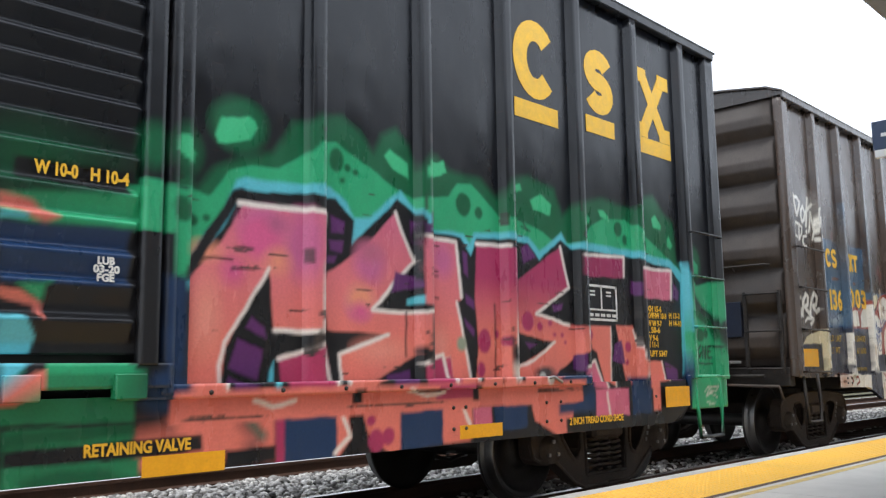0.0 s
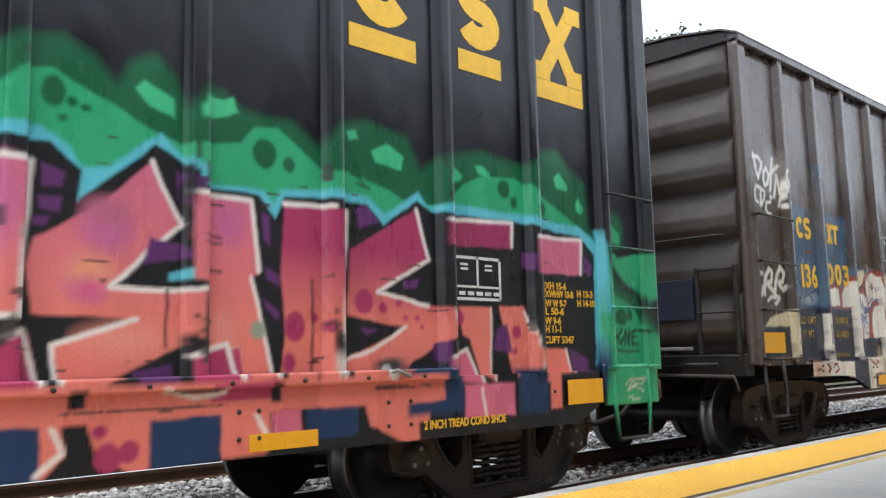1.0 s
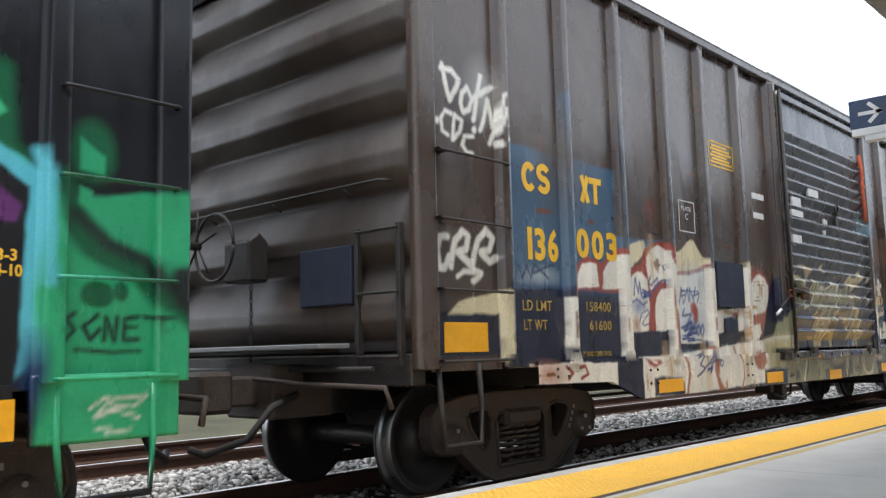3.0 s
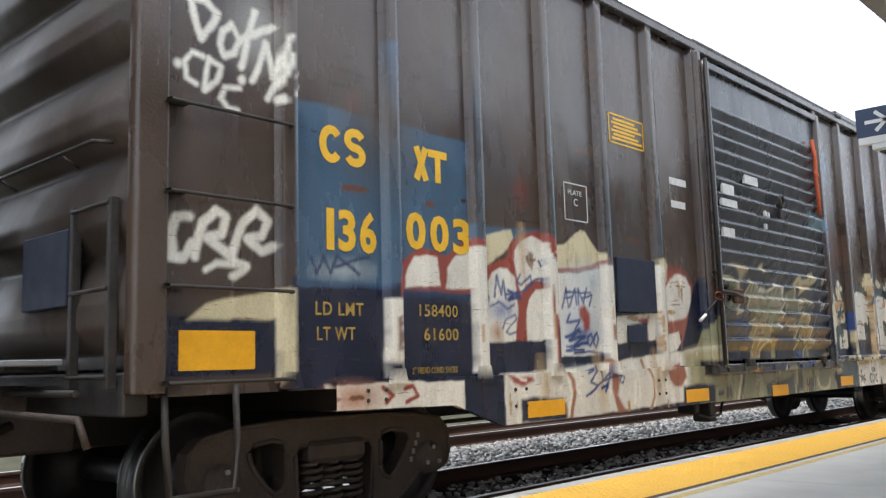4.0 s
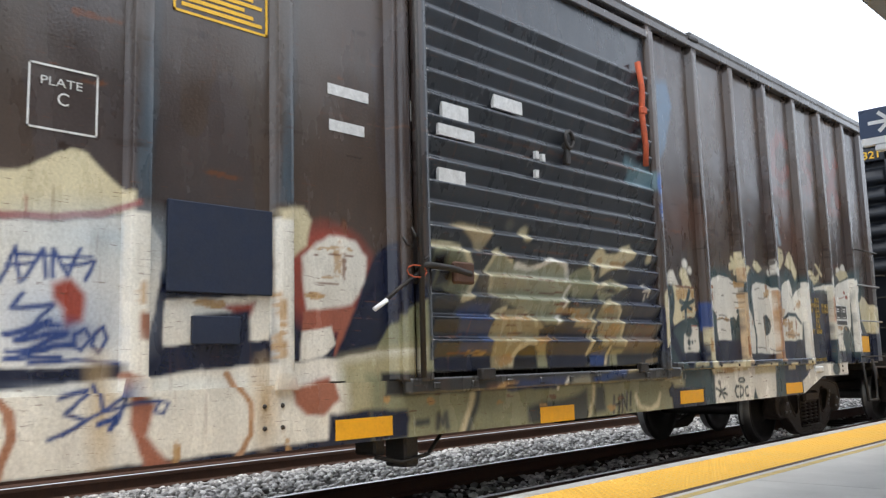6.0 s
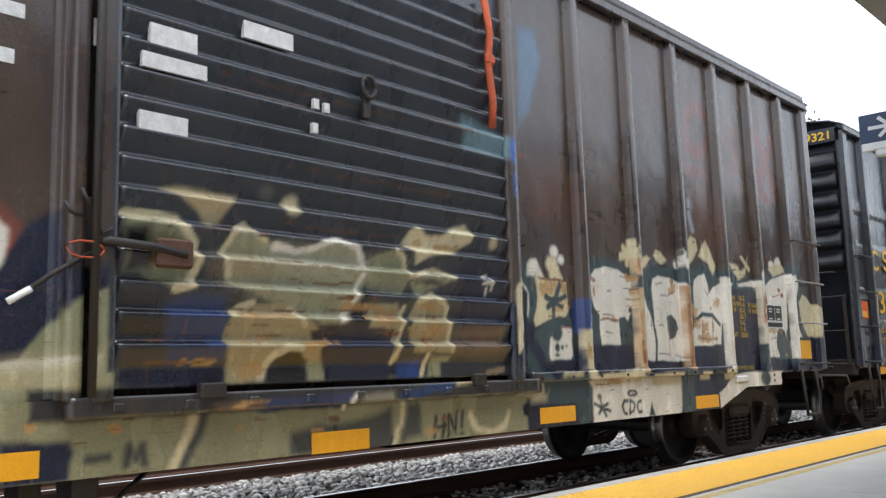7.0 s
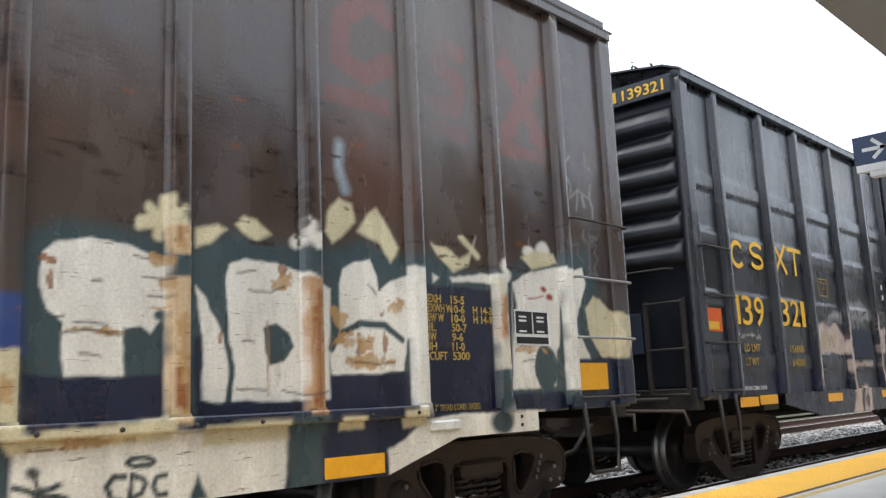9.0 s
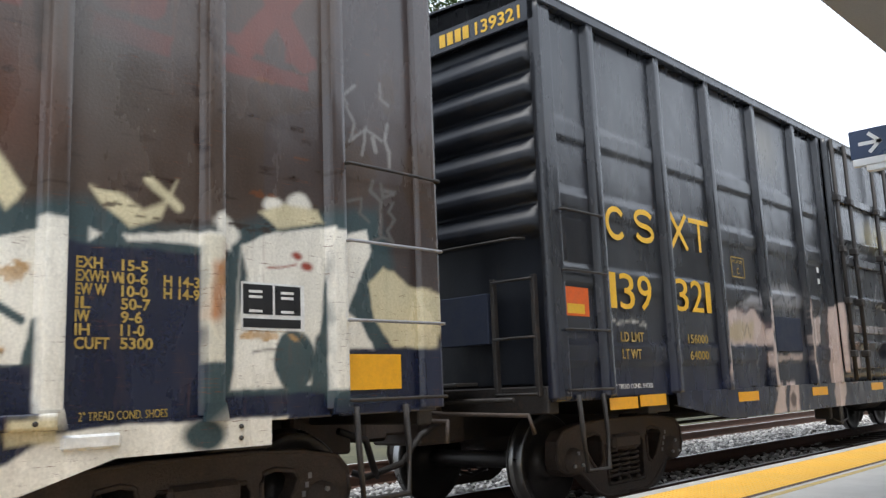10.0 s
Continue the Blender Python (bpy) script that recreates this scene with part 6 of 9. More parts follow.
COAT_2.stroke(BRICK, [(-5.88, 0.93), (-5.81, 0.94), (-5.77, 0.88), (-5.87, 0.84)], 0.03)
COAT_2.rect(DARKNAVY, -5.3, 0.6, -4.84, 1.02, 0.02)
COAT_2.poly(CHALK, [(-4.87, 0.99), (-3.82, 1.03), (-2.11, 1.14), (-1.47, 1.20), (-1.52, 0.71), (-2.29, 0.66), (-4.87, 0.62)], 0.02)
COAT_2.poly(OLD_CREAM, [(-2.07, 1.13), (-1.47, 1.20), (-1.52, 0.71), (-2.07, 0.68)], 0.12)
COAT_2.poly(BRICK, [(-4.83, 0.98), (-4.70, 0.97), (-4.54, 0.97), (-4.51, 0.94), (-4.64, 0.90), (-4.76, 0.92)], 0.03)
COAT_2.stroke(CHALK, [(-4.74, 0.97), (-4.62, 0.94)], 0.02, 0.015)
COAT_2.stroke((0.36, 0.17, 0.10), [(-4.08, 1.02), (-4.00, 0.92), (-3.99, 0.81), (-4.05, 0.63)], 0.045, 0.015)
COAT_2.stroke((0.42, 0.24, 0.13), [(-2.87, 1.06), (-2.75, 0.90), (-2.75, 0.74), (-2.83, 0.62)], 0.035, 0.015)
COAT_2.poly((0.34, 0.13, 0.08), [(-3.44, 1.01), (-3.31, 0.92), (-3.35, 0.77), (-3.21, 0.62), (-3.36, 0.62), (-3.43, 0.82)], 0.03)
COAT_2.poly((0.34, 0.13, 0.08), [(-2.48, 0.96), (-2.16, 1.03), (-2.12, 0.90), (-2.24, 0.80), (-2.38, 0.81), (-2.45, 0.88)], 0.03)
COAT_2.oval((0.52, 0.38, 0.20), -4.37, 0.88, 0.039, 0.147, 0.12)
COAT_2.oval((0.52, 0.38, 0.20), -3.59, 0.90, 0.042, 0.182, 0.12)
COAT_2.oval((0.50, 0.36, 0.20), -2.65, 0.90, 0.053, 0.163, 0.12)
COAT_2.stroke(INK, [(-3.79, 0.97), (-3.64, 1.00), (-3.76, 0.90), (-3.66, 0.86), (-3.83, 0.79)], 0.02, 0.015)
COAT_2.stroke(INK, [(-3.61, 1.02), (-3.58, 0.90), (-3.46, 0.97), (-3.50, 0.85)], 0.022, 0.015)
COAT_2.stroke(INK, [(-3.77, 0.81), (-3.58, 0.90), (-3.40, 0.93), (-3.29, 0.94)], 0.018, 0.015)
COAT_2.stroke(INK, [(-3.29, 0.94), (-3.24, 0.93), (-3.26, 0.88), (-3.31, 0.89), (-3.29, 0.94)], 0.016, 0.015)
COAT_2.stroke(INK, [(-3.60, 0.84), (-3.49, 0.88), (-3.54, 0.82)], 0.03, 0.015)
COAT_2.poly(DARKNAVY, [(-4.68, 0.81), (-4.15, 0.80), (-4.09, 0.70), (-4.11, 0.63), (-4.68, 0.63)], 0.03)
COAT_2.poly(DARKNAVY, [(-2.20, 0.81), (-1.59, 0.83), (-1.51, 0.74), (-1.65, 0.64), (-2.21, 0.64)], 0.03)
COAT_2.rust(AMBER, -4.81, 0.77, 0.015, 0.091)
COAT_2.rust(AMBER, -4.73, 0.76, 0.015, 0.092)
COAT_2.rust(AMBER, -4.46, 0.74, 0.017, 0.096)
COAT_2.rust(AMBER, -4.11, 0.72, 0.018, 0.101)
COAT_2.rust(AMBER, -3.19, 0.65, 0.023, 0.113)
COAT_2.rust(AMBER, -2.51, 0.60, 0.027, 0.122)
COAT_2.poly(OLIVE, [(-1.88, 1.03), (2.34, 1.04), (2.30, 0.60), (1.61, 0.59), (-1.86, 0.59)], 0.06)
COAT_2.poly(DARKNAVY, [(-1.87, 0.81), (-1.57, 0.81), (-1.55, 0.76), (-1.57, 0.63), (-1.86, 0.62)], 0.03)
COAT_2.stroke(CREAM, [(-0.92, 0.93), (-0.95, 0.79), (-1.06, 0.61)], 0.06, 0.03)
COAT_2.stroke((0.05, 0.055, 0.05), [(-0.86, 0.93), (-0.90, 0.79), (-1.00, 0.61)], 0.05, 0.04)
COAT_2.poly((0.05, 0.055, 0.05), [(-0.32, 0.75), (-0.13, 0.79), (0.21, 0.80), (0.45, 0.86), (0.49, 0.62), (0.21, 0.61), (-0.32, 0.63)], 0.05)
COAT_2.stroke(CREAM, [(0.56, 0.89), (0.54, 0.75), (0.48, 0.62)], 0.04, 0.03)
COAT_2.poly((0.05, 0.055, 0.05), [(0.60, 0.88), (0.71, 0.87), (0.73, 0.67), (0.55, 0.64)], 0.05)
COAT_2.stroke((0.03, 0.03, 0.03), [(0.86, 0.79), (0.84, 0.65)], 0.028, 0.015)
COAT_2.stroke((0.03, 0.03, 0.03), [(0.85, 0.71), (0.94, 0.72)], 0.028, 0.015)
COAT_2.stroke((0.03, 0.03, 0.03), [(0.94, 0.79), (0.92, 0.65)], 0.028, 0.015)
COAT_2.stroke((0.03, 0.03, 0.03), [(0.97, 0.65), (0.98, 0.79), (1.05, 0.66), (1.06, 0.80)], 0.028, 0.015)
COAT_2.stroke((0.03, 0.03, 0.03), [(1.12, 0.80), (1.11, 0.70)], 0.028, 0.015)
COAT_2.oval((0.03, 0.03, 0.03), 1.11, 0.66, 0.023, 0.011, 0.02)
COAT_2.stroke((0.05, 0.055, 0.05), [(-1.29, 0.67), (-1.28, 0.76), (-1.24, 0.69), (-1.21, 0.76), (-1.20, 0.67)], 0.04, 0.03)
COAT_2.stroke((0.05, 0.055, 0.05), [(-1.48, 0.72), (-1.38, 0.72)], 0.04, 0.03)
COAT_2.stroke(CREAM, [(1.20, 0.77), (1.27, 0.68), (1.42, 0.64), (1.58, 0.68), (1.63, 0.77)], 0.05, 0.03)
COAT_2.rust(AMBER, -1.73, 0.87, 0.035, 0.025)
COAT_2.rust(RUST, -1.65, 0.92, 0.041, 0.013)
COAT_2.rust(AMBER, -1.36, 0.85, 0.040, 0.026)
COAT_2.rust(RUST, -1.27, 0.89, 0.047, 0.013)
COAT_2.rust(AMBER, -0.63, 0.80, 0.050, 0.030)
COAT_2.rust(RUST, -0.52, 0.85, 0.059, 0.015)
COAT_2.rust(AMBER, -0.13, 0.76, 0.058, 0.032)
COAT_2.rust(RUST, -0.01, 0.82, 0.069, 0.016)
COAT_2.rust(AMBER, 0.80, 0.70, 0.075, 0.036)
COAT_2.rust(RUST, 0.96, 0.77, 0.089, 0.018)
COAT_2.rect((0.30,0.29,0.18), 1.65, 0.63, 1.97, 0.99, 0.08)
COAT_2.rect(DARKNAVY, 1.84, 0.6, 2.5, 0.86, 0.03)
COAT_2.rect(TEAL, 2.51, 0.61, 2.7, 0.97, 0.05)
COAT_2.poly(CHALK, [(2.72, 1.01), (4.23, 0.95), (4.14, 0.56), (2.7, 0.61)], 0.03)
COAT_2.stroke(GRIME, [(3.23, 0.78), (3.18, 0.78), (3.15, 0.74), (3.17, 0.69), (3.21, 0.68)], 0.03)
COAT_2.stroke(GRIME, [(3.27, 0.78), (3.26, 0.67), (3.32, 0.69), (3.34, 0.73), (3.32, 0.76), (3.27, 0.78)], 0.028)
COAT_2.stroke(GRIME, [(3.45, 0.77), (3.4, 0.76), (3.38, 0.71), (3.4, 0.67), (3.45, 0.67)], 0.03)
COAT_2.stroke(GRIME, [(3.24, 0.84), (3.27, 0.86), (3.33, 0.86), (3.38, 0.84), (3.36, 0.82), (3.28, 0.82), (3.24, 0.84)], 0.026)
COAT_2.oval(GRIME, 2.81, 0.83, 0.03, 0.025, 0.02)
COAT_2.stroke(GRIME, [(2.82, 0.81), (2.84, 0.74)], 0.02)
COAT_2.stroke(GRIME, [(2.84, 0.73), (2.73, 0.77)], 0.03)
COAT_2.stroke(GRIME, [(2.84, 0.73), (2.95, 0.71)], 0.03)
COAT_2.stroke(GRIME, [(2.84, 0.73), (2.89, 0.67)], 0.03)
COAT_2.stroke(GRIME, [(2.84, 0.74), (2.79, 0.69)], 0.03)
COAT_2.stroke(GRIME, [(2.84, 0.75), (2.92, 0.77)], 0.03)
COAT_2.poly(TEAL, [(3.58, 0.63), (3.63, 0.75), (3.69, 0.62)], 0.02)
COAT_2.rect(TEAL, 4.19, 0.61, 4.44, 0.96, 0.04)
COAT_2.rect(DARKNAVY, 4.45, 0.58, 4.96, 0.9, 0.03)
COAT_2.poly(CHALK, [(4.95, 0.78), (5.31, 0.95), (6.66, 1.05), (6.61, 0.79), (5.56, 0.79), (4.95, 0.63)], 0.02)
COAT_2.oval(TEAL, 6.08, 0.9, 0.125, 0.085, 0.04)
COAT_2.poly(SKYBLUE, [(1.96, 3.75), (2.17, 3.81), (2.25, 3.57), (2.08, 3.15), (1.93, 2.95)], 0.05)
COAT_2.oval(BRIGHTBLUE, 1.7, 2.69, 0.06, 0.1, 0.04)
COAT_2.oval(BRIGHTBLUE, 1.71, 2.45, 0.045, 0.095, 0.04)
COAT_2.oval((0.10,0.05,0.035), 2.38, 2.46, 0.365, 0.165, 0.4)
COAT_2.oval((0.10,0.05,0.035), 4.93, 2.54, 0.415, 0.325, 0.3)
COAT_2.stroke(GHOST, [(5.11, 3.67), (4.93, 3.75), (4.7, 3.56), (4.66, 3.28), (4.89, 3.21), (5.09, 3.33)], 0.15, 0.02)
COAT_2.poly(GHOST, [(4.55, 3.08), (5.12, 3.09), (5.1, 2.96), (4.53, 2.97)])
COAT_2.stroke(GHOST, [(5.83, 3.61), (5.67, 3.65), (5.58, 3.49), (5.81, 3.37), (5.78, 3.17), (5.55, 3.15)], 0.14, 0.02)
COAT_2.poly(GHOST, [(5.46, 3.04), (5.9, 3.03), (5.88, 2.91), (5.44, 2.91)])
COAT_2.stroke(GHOST, [(6.40, 3.68), (6.80, 3.12)], 0.15, 0.02)
COAT_2.rect(GHOST, 6.28, 3.62, 6.55, 3.70)
COAT_2.rect(GHOST, 6.68, 3.62, 6.92, 3.70)
COAT_2.rect(GHOST, 6.24, 3.08, 6.50, 3.16)
COAT_2.rect(GHOST, 6.66, 3.08, 6.90, 3.16)
COAT_2.stroke(GHOST, [(6.82, 3.68), (6.36, 3.10)], 0.15, 0.02)
COAT_2.poly(GHOST, [(6.2, 3.03), (6.83, 3.03), (6.82, 2.93), (6.18, 2.92)])
COAT_2.stroke((0.30, 0.36, 0.40), [(4.66, 2.69), (4.65, 2.55), (4.70, 2.4)], 0.07, 0.06)
COAT_2.poly(TEAL, [(2.72, 1.84), (2.79, 1.94), (2.92, 1.99), (3.11, 2.00), (3.35, 1.97), (3.61, 1.91), (3.82, 2.02), (4.09, 2.02), (4.37, 2.00), (4.59, 2.02), (4.82, 2.10), (5.12, 2.01), (5.44, 2.08), (5.84, 1.97), (6.16, 2.00), (6.74, 2.16), (7.39, 2.26), (7.51, 1.91), (7.40, 1.05), (6.19, 1.03), (2.75, 1.03)], 0.08)
COAT_2.poly(CREAM, [(1.64, 1.63), (1.67, 1.69), (1.75, 1.74), (1.85, 1.75), (1.86, 1.44), (1.81, 1.31), (1.69, 1.16), (1.66, 1.18)], 0.02)
COAT_2.rust(AMBER, 1.81, 1.54, 0.065, 0.11)
COAT_2.rust(RUST, 1.81, 1.67, 0.055, 0.01)
COAT_2.rust(RUST, 1.79, 1.54, 0.065, 0.01)
COAT_2.rust(RUST, 1.81, 1.48, 0.045, 0.01)
COAT_2.stroke(TEAL, [(1.89, 1.81), (2.0, 1.73), (2.03, 1.61), (1.99, 1.48)], 0.13, 0.03)
COAT_2.poly(CHALK, [(1.91, 1.71), (1.94, 1.69), (1.97, 1.63), (1.97, 1.53), (1.95, 1.47), (1.92, 1.53)], 0.02)
COAT_2.poly(CREAM, [(2.05, 1.79), (2.47, 1.76), (2.48, 1.51), (2.45, 1.48), (2.24, 1.46), (2.04, 1.39), (2.02, 1.45), (2.07, 1.55), (2.08, 1.63)], 0.02)
COAT_2.poly(CHALK, [(1.96, 1.78), (1.97, 1.86), (2.01, 1.91), (2.07, 1.92), (2.1, 1.88), (2.17, 1.78)], 0.03)
COAT_2.oval(CHALK, 2.32, 2.0, 0.05, 0.05, 0.03)
COAT_2.oval(CHALK, 2.41, 1.94, 0.045, 0.04, 0.03)
COAT_2.oval(CREAM, 2.28, 1.9, 0.075, 0.06, 0.03)
COAT_2.poly(CREAM, [(2.24, 1.86), (2.37, 1.88), (2.45, 1.75), (2.25, 1.78)], 0.03)
COAT_2.rust(AMBER, 2.26, 1.7, 0.21, 0.07)
COAT_2.rust(AMBER, 2.36, 1.56, 0.135, 0.07)
COAT_2.rust(RUST, 2.21, 1.77, 0.205, 0.015)
COAT_2.rust(RUST, 2.39, 1.76, 0.12, 0.01)
COAT_2.rust(RUST, 2.28, 1.48, 0.15, 0.01)
COAT_2.stroke(TEAL, [(2.29, 1.6), (2.19, 1.63)], 0.05)
COAT_2.stroke(TEAL, [(2.29, 1.6), (2.21, 1.55)], 0.05)
COAT_2.stroke(TEAL, [(2.28, 1.59), (2.33, 1.66), (2.38, 1.73)], 0.05)
COAT_2.stroke(TEAL, [(2.3, 1.61), (2.45, 1.64)], 0.045)
COAT_2.stroke(TEAL, [(2.3, 1.59), (2.39, 1.56)], 0.04)
COAT_2.stroke(TEAL, [(2.29, 1.57), (2.27, 1.45)], 0.045)
COAT_2.poly(TEAL, [(1.92, 0.98), (1.93, 1.23), (2.03, 1.35), (2.2, 1.44), (2.51, 1.48), (2.54, 1.37), (2.54, 1.01), (2.21, 0.96)], 0.02)
COAT_2.poly(CHALK, [(2.2, 1.19), (2.22, 1.3), (2.28, 1.35), (2.34, 1.39), (2.48, 1.4), (2.52, 1.38), (2.52, 1.17), (2.48, 1.13), (2.24, 1.13), (2.21, 1.15)], 0.02)
COAT_2.stroke((0.35,0.10,0.06), [(2.35, 1.38), (2.49, 1.4)], 0.012)
COAT_2.oval(TEAL, 2.31, 1.36, 0.085, 0.085, 0.03)
COAT_2.oval(TEAL, 2.31, 1.23, 0.035, 0.035, 0.02)
COAT_2.oval(TEAL, 2.38, 1.23, 0.02, 0.02, 0.02)
COAT_2.oval(TEAL, 2.31, 1.17, 0.025, 0.015, 0.02)
COAT_2.oval(TEAL, 2.44, 1.24, 0.015, 0.01, 0.02)
COAT_2.rect(DARKNAVY, 2.18, 1.04, 2.6, 1.13, 0.02)
COAT_2.rect(DARKNAVY, 2.54, 1.01, 2.6, 1.4, 0.03)
COAT_2.rect(OLD_CREAM, 2.27, 0.99, 2.55, 1.04, 0.02)
COAT_2.stroke(DARKNAVY, [(1.9, 1.62), (1.87, 1.31), (1.87, 1.0)], 0.11)
COAT_2.stroke(DARKNAVY, [(1.92, 1.38), (2.03, 1.23), (2.19, 1.03)], 0.10)
COAT_2.stroke(DARKNAVY, [(1.88, 1.37), (1.78, 1.25), (1.69, 1.14)], 0.07)
COAT_2.oval(CHALK, 1.88, 1.71, 0.02, 0.02, 0.02)
COAT_2.rect(CREAM, 2.63, 0.99, 2.73, 1.37, 0.02)
COAT_2.rust(RUST, 2.67, 1.15, 0.025, 0.12)
COAT_2.rect(INK, 2.57, 1.36, 2.75, 1.6, 0.06)
COAT_2.rust(AMBER, 2.69, 1.18, 0.045, 0.18)
COAT_2.poly(CHALK, [(2.82, 1.76), (2.83, 1.84), (2.88, 1.89), (3.06, 1.92), (3.26, 1.91), (3.50, 1.82), (3.50, 1.60), (3.46, 1.56), (3.38, 1.47), (3.33, 1.51), (3.24, 1.49), (3.25, 1.25), (2.94, 1.25), (2.93, 1.51), (2.86, 1.57), (2.82, 1.68)], 0.015)
COAT_2.poly(CHALK, [(3.63, 1.73), (3.76, 1.61), (3.83, 1.45), (3.84, 1.27), (3.82, 1.11), (3.65, 1.12), (3.69, 1.33), (3.67, 1.57)], 0.015)
COAT_2.poly(CHALK, [(3.82, 1.79), (3.84, 1.86), (3.93, 1.90), (4.16, 1.89), (4.41, 1.83), (4.56, 1.77), (4.54, 1.09), (3.86, 1.11), (3.85, 1.33), (3.83, 1.57)], 0.015)
COAT_2.poly(TEAL, [(4.07, 1.52), (4.16, 1.55), (4.25, 1.49), (4.28, 1.41), (4.21, 1.33), (4.11, 1.31), (4.08, 1.39)], 0.015)
COAT_2.stroke(TEAL, [(3.68, 1.72), (3.82, 1.48), (3.86, 1.30), (3.84, 1.12)], 0.035, 0.015)
COAT_2.stroke((0.35, 0.20, 0.10), [(4.10, 1.55), (4.10, 1.14)], 0.01, 0.015)
COAT_2.poly(CHALK, [(4.62, 1.81), (4.65, 1.90), (4.75, 1.95), (4.89, 1.97), (4.94, 1.87), (4.95, 1.78), (5.06, 1.85), (5.35, 1.94), (5.35, 1.52), (5.20, 1.48), (5.16, 1.26), (4.56, 1.25), (4.55, 1.40), (4.62, 1.48)], 0.015)
COAT_2.stroke(TEAL, [(4.56, 1.40), (4.64, 1.51), (4.80, 1.57), (5.00, 1.56), (5.15, 1.47)], 0.045, 0.015)
COAT_2.oval(TEAL, 4.59, 1.59, 0.031, 0.024, 0.02)
COAT_2.poly(CHALK, [(5.46, 1.94), (5.52, 1.91), (5.46, 1.87)], 0.02)
COAT_2.poly(DARKNAVY, [(2.76, 1.26), (3.50, 1.26), (3.50, 1.01), (2.77, 0.99)], 0.02)
COAT_2.poly(DARKNAVY, [(3.64, 1.11), (4.56, 1.10), (4.56, 0.98), (3.64, 1.00)], 0.02)
COAT_2.poly(DARKNAVY, [(4.55, 1.25), (5.31, 1.25), (5.30, 1.00), (4.54, 0.99)], 0.02)
COAT_2.poly(DARKNAVY, [(3.44, 1.41), (3.50, 1.44), (3.50, 1.21), (3.44, 1.19)], 0.03)
COAT_2.poly(DARKNAVY, [(4.38, 1.46), (4.50, 1.50), (4.49, 1.10), (4.37, 1.07)], 0.03)
COAT_2.poly(DARKNAVY, [(3.63, 1.45), (3.68, 1.47), (3.67, 1.09), (3.64, 1.09)], 0.03)
COAT_2.poly(OLD_CREAM, [(2.80, 1.00), (3.49, 1.01), (3.49, 0.98), (2.80, 0.98)], 0.02)
COAT_2.oval(TEAL, 3.44, 1.56, 0.032, 0.029, 0.02)
COAT_2.oval(GRIME, 3.52, 1.53, 0.026, 0.026, 0.02)
COAT_2.rect(DARKNAVY, 5.33, 0.97, 6.09, 1.85, 0.02)
COAT_2.poly(CHALK, [(5.63, 1.91), (5.97, 1.96), (6.27, 1.97), (6.26, 1.89), (5.90, 1.90), (5.66, 1.88)], 0.02)
COAT_2.poly(CHALK, [(6.33, 1.92), (6.58, 2.03), (6.97, 2.10), (6.85, 1.13), (6.27, 1.12)], 0.02)
COAT_2.oval(TEAL, 6.70, 1.28, 0.149, 0.184, 0.02)
COAT_2.poly(TEAL, [(6.85, 1.42), (6.97, 1.51), (6.92, 1.07), (6.81, 1.11)], 0.03)
COAT_2.poly(TEAL, [(6.33, 1.92), (6.38, 1.75), (6.31, 1.50)], 0.03)
COAT_2.oval(BRICK, 6.72, 1.90, 0.037, 0.023, 0.02)
COAT_2.oval(BRICK, 6.79, 1.84, 0.046, 0.027, 0.02)
COAT_2.stroke(BRICK, [(6.52, 1.81), (6.71, 1.85)], 0.01, 0.015)
COAT_2.poly(CHALK, [(7.11, 2.06), (7.28, 2.11), (7.32, 1.97), (7.19, 1.75), (7.11, 1.58), (7.21, 1.52), (7.35, 1.32), (7.04, 1.31)], 0.02)
COAT_2.poly(CREAM, [(7.28, 1.77), (7.41, 1.88), (7.52, 1.86), (7.65, 1.77), (7.89, 1.72), (7.93, 1.53), (7.81, 1.33), (7.49, 1.37), (7.33, 1.54)], 0.025)
COAT_2.rect(DARKNAVY, 7.08, 1.06, 7.85, 1.36, 0.03)
COAT_2.rect(DARKNAVY, 6.19, 0.97, 6.92, 1.09, 0.02)
COAT_2.rect(CHALK, 7.08, 1.36, 7.3, 1.40, 0.02)
COAT_2.stroke(CREAM, [(3.36, 2.12), (3.48, 2.02)], 0.055, 0.03)
COAT_2.stroke(CREAM, [(3.45, 2.17), (3.42, 1.97)], 0.055, 0.03)
COAT_2.stroke(CREAM, [(3.32, 2.04), (3.53, 2.12)], 0.055, 0.03)
COAT_2.stroke(CREAM, [(3.31, 2.01), (3.40, 2.04)], 0.055, 0.03)
COAT_2.stroke(CREAM, [(3.48, 2.08), (3.54, 2.04)], 0.055, 0.03)
COAT_2.poly(CREAM, [(3.63, 2.03), (3.77, 2.08), (3.83, 2.05), (3.72, 1.96), (3.63, 1.93)], 0.03)
COAT_2.poly(CREAM, [(3.88, 2.08), (3.93, 2.14), (4.03, 2.13), (4.13, 2.06), (4.01, 2.01), (3.92, 2.04)], 0.03)
COAT_2.oval(CHALK, 4.31, 2.03, 0.046, 0.044, 0.03)
COAT_2.oval(CHALK, 4.37, 2.13, 0.051, 0.048, 0.03)
COAT_2.oval(CHALK, 4.43, 2.04, 0.056, 0.052, 0.03)
COAT_2.oval(CHALK, 4.37, 2.07, 0.043, 0.041, 0.03)
COAT_2.oval(CHALK, 6.20, 2.03, 0.074, 0.056, 0.03)
COAT_2.oval(CHALK, 6.24, 1.98, 0.081, 0.060, 0.03)
COAT_2.oval(CHALK, 6.56, 2.18, 0.073, 0.054, 0.03)
COAT_2.oval(CHALK, 6.74, 2.21, 0.091, 0.065, 0.03)
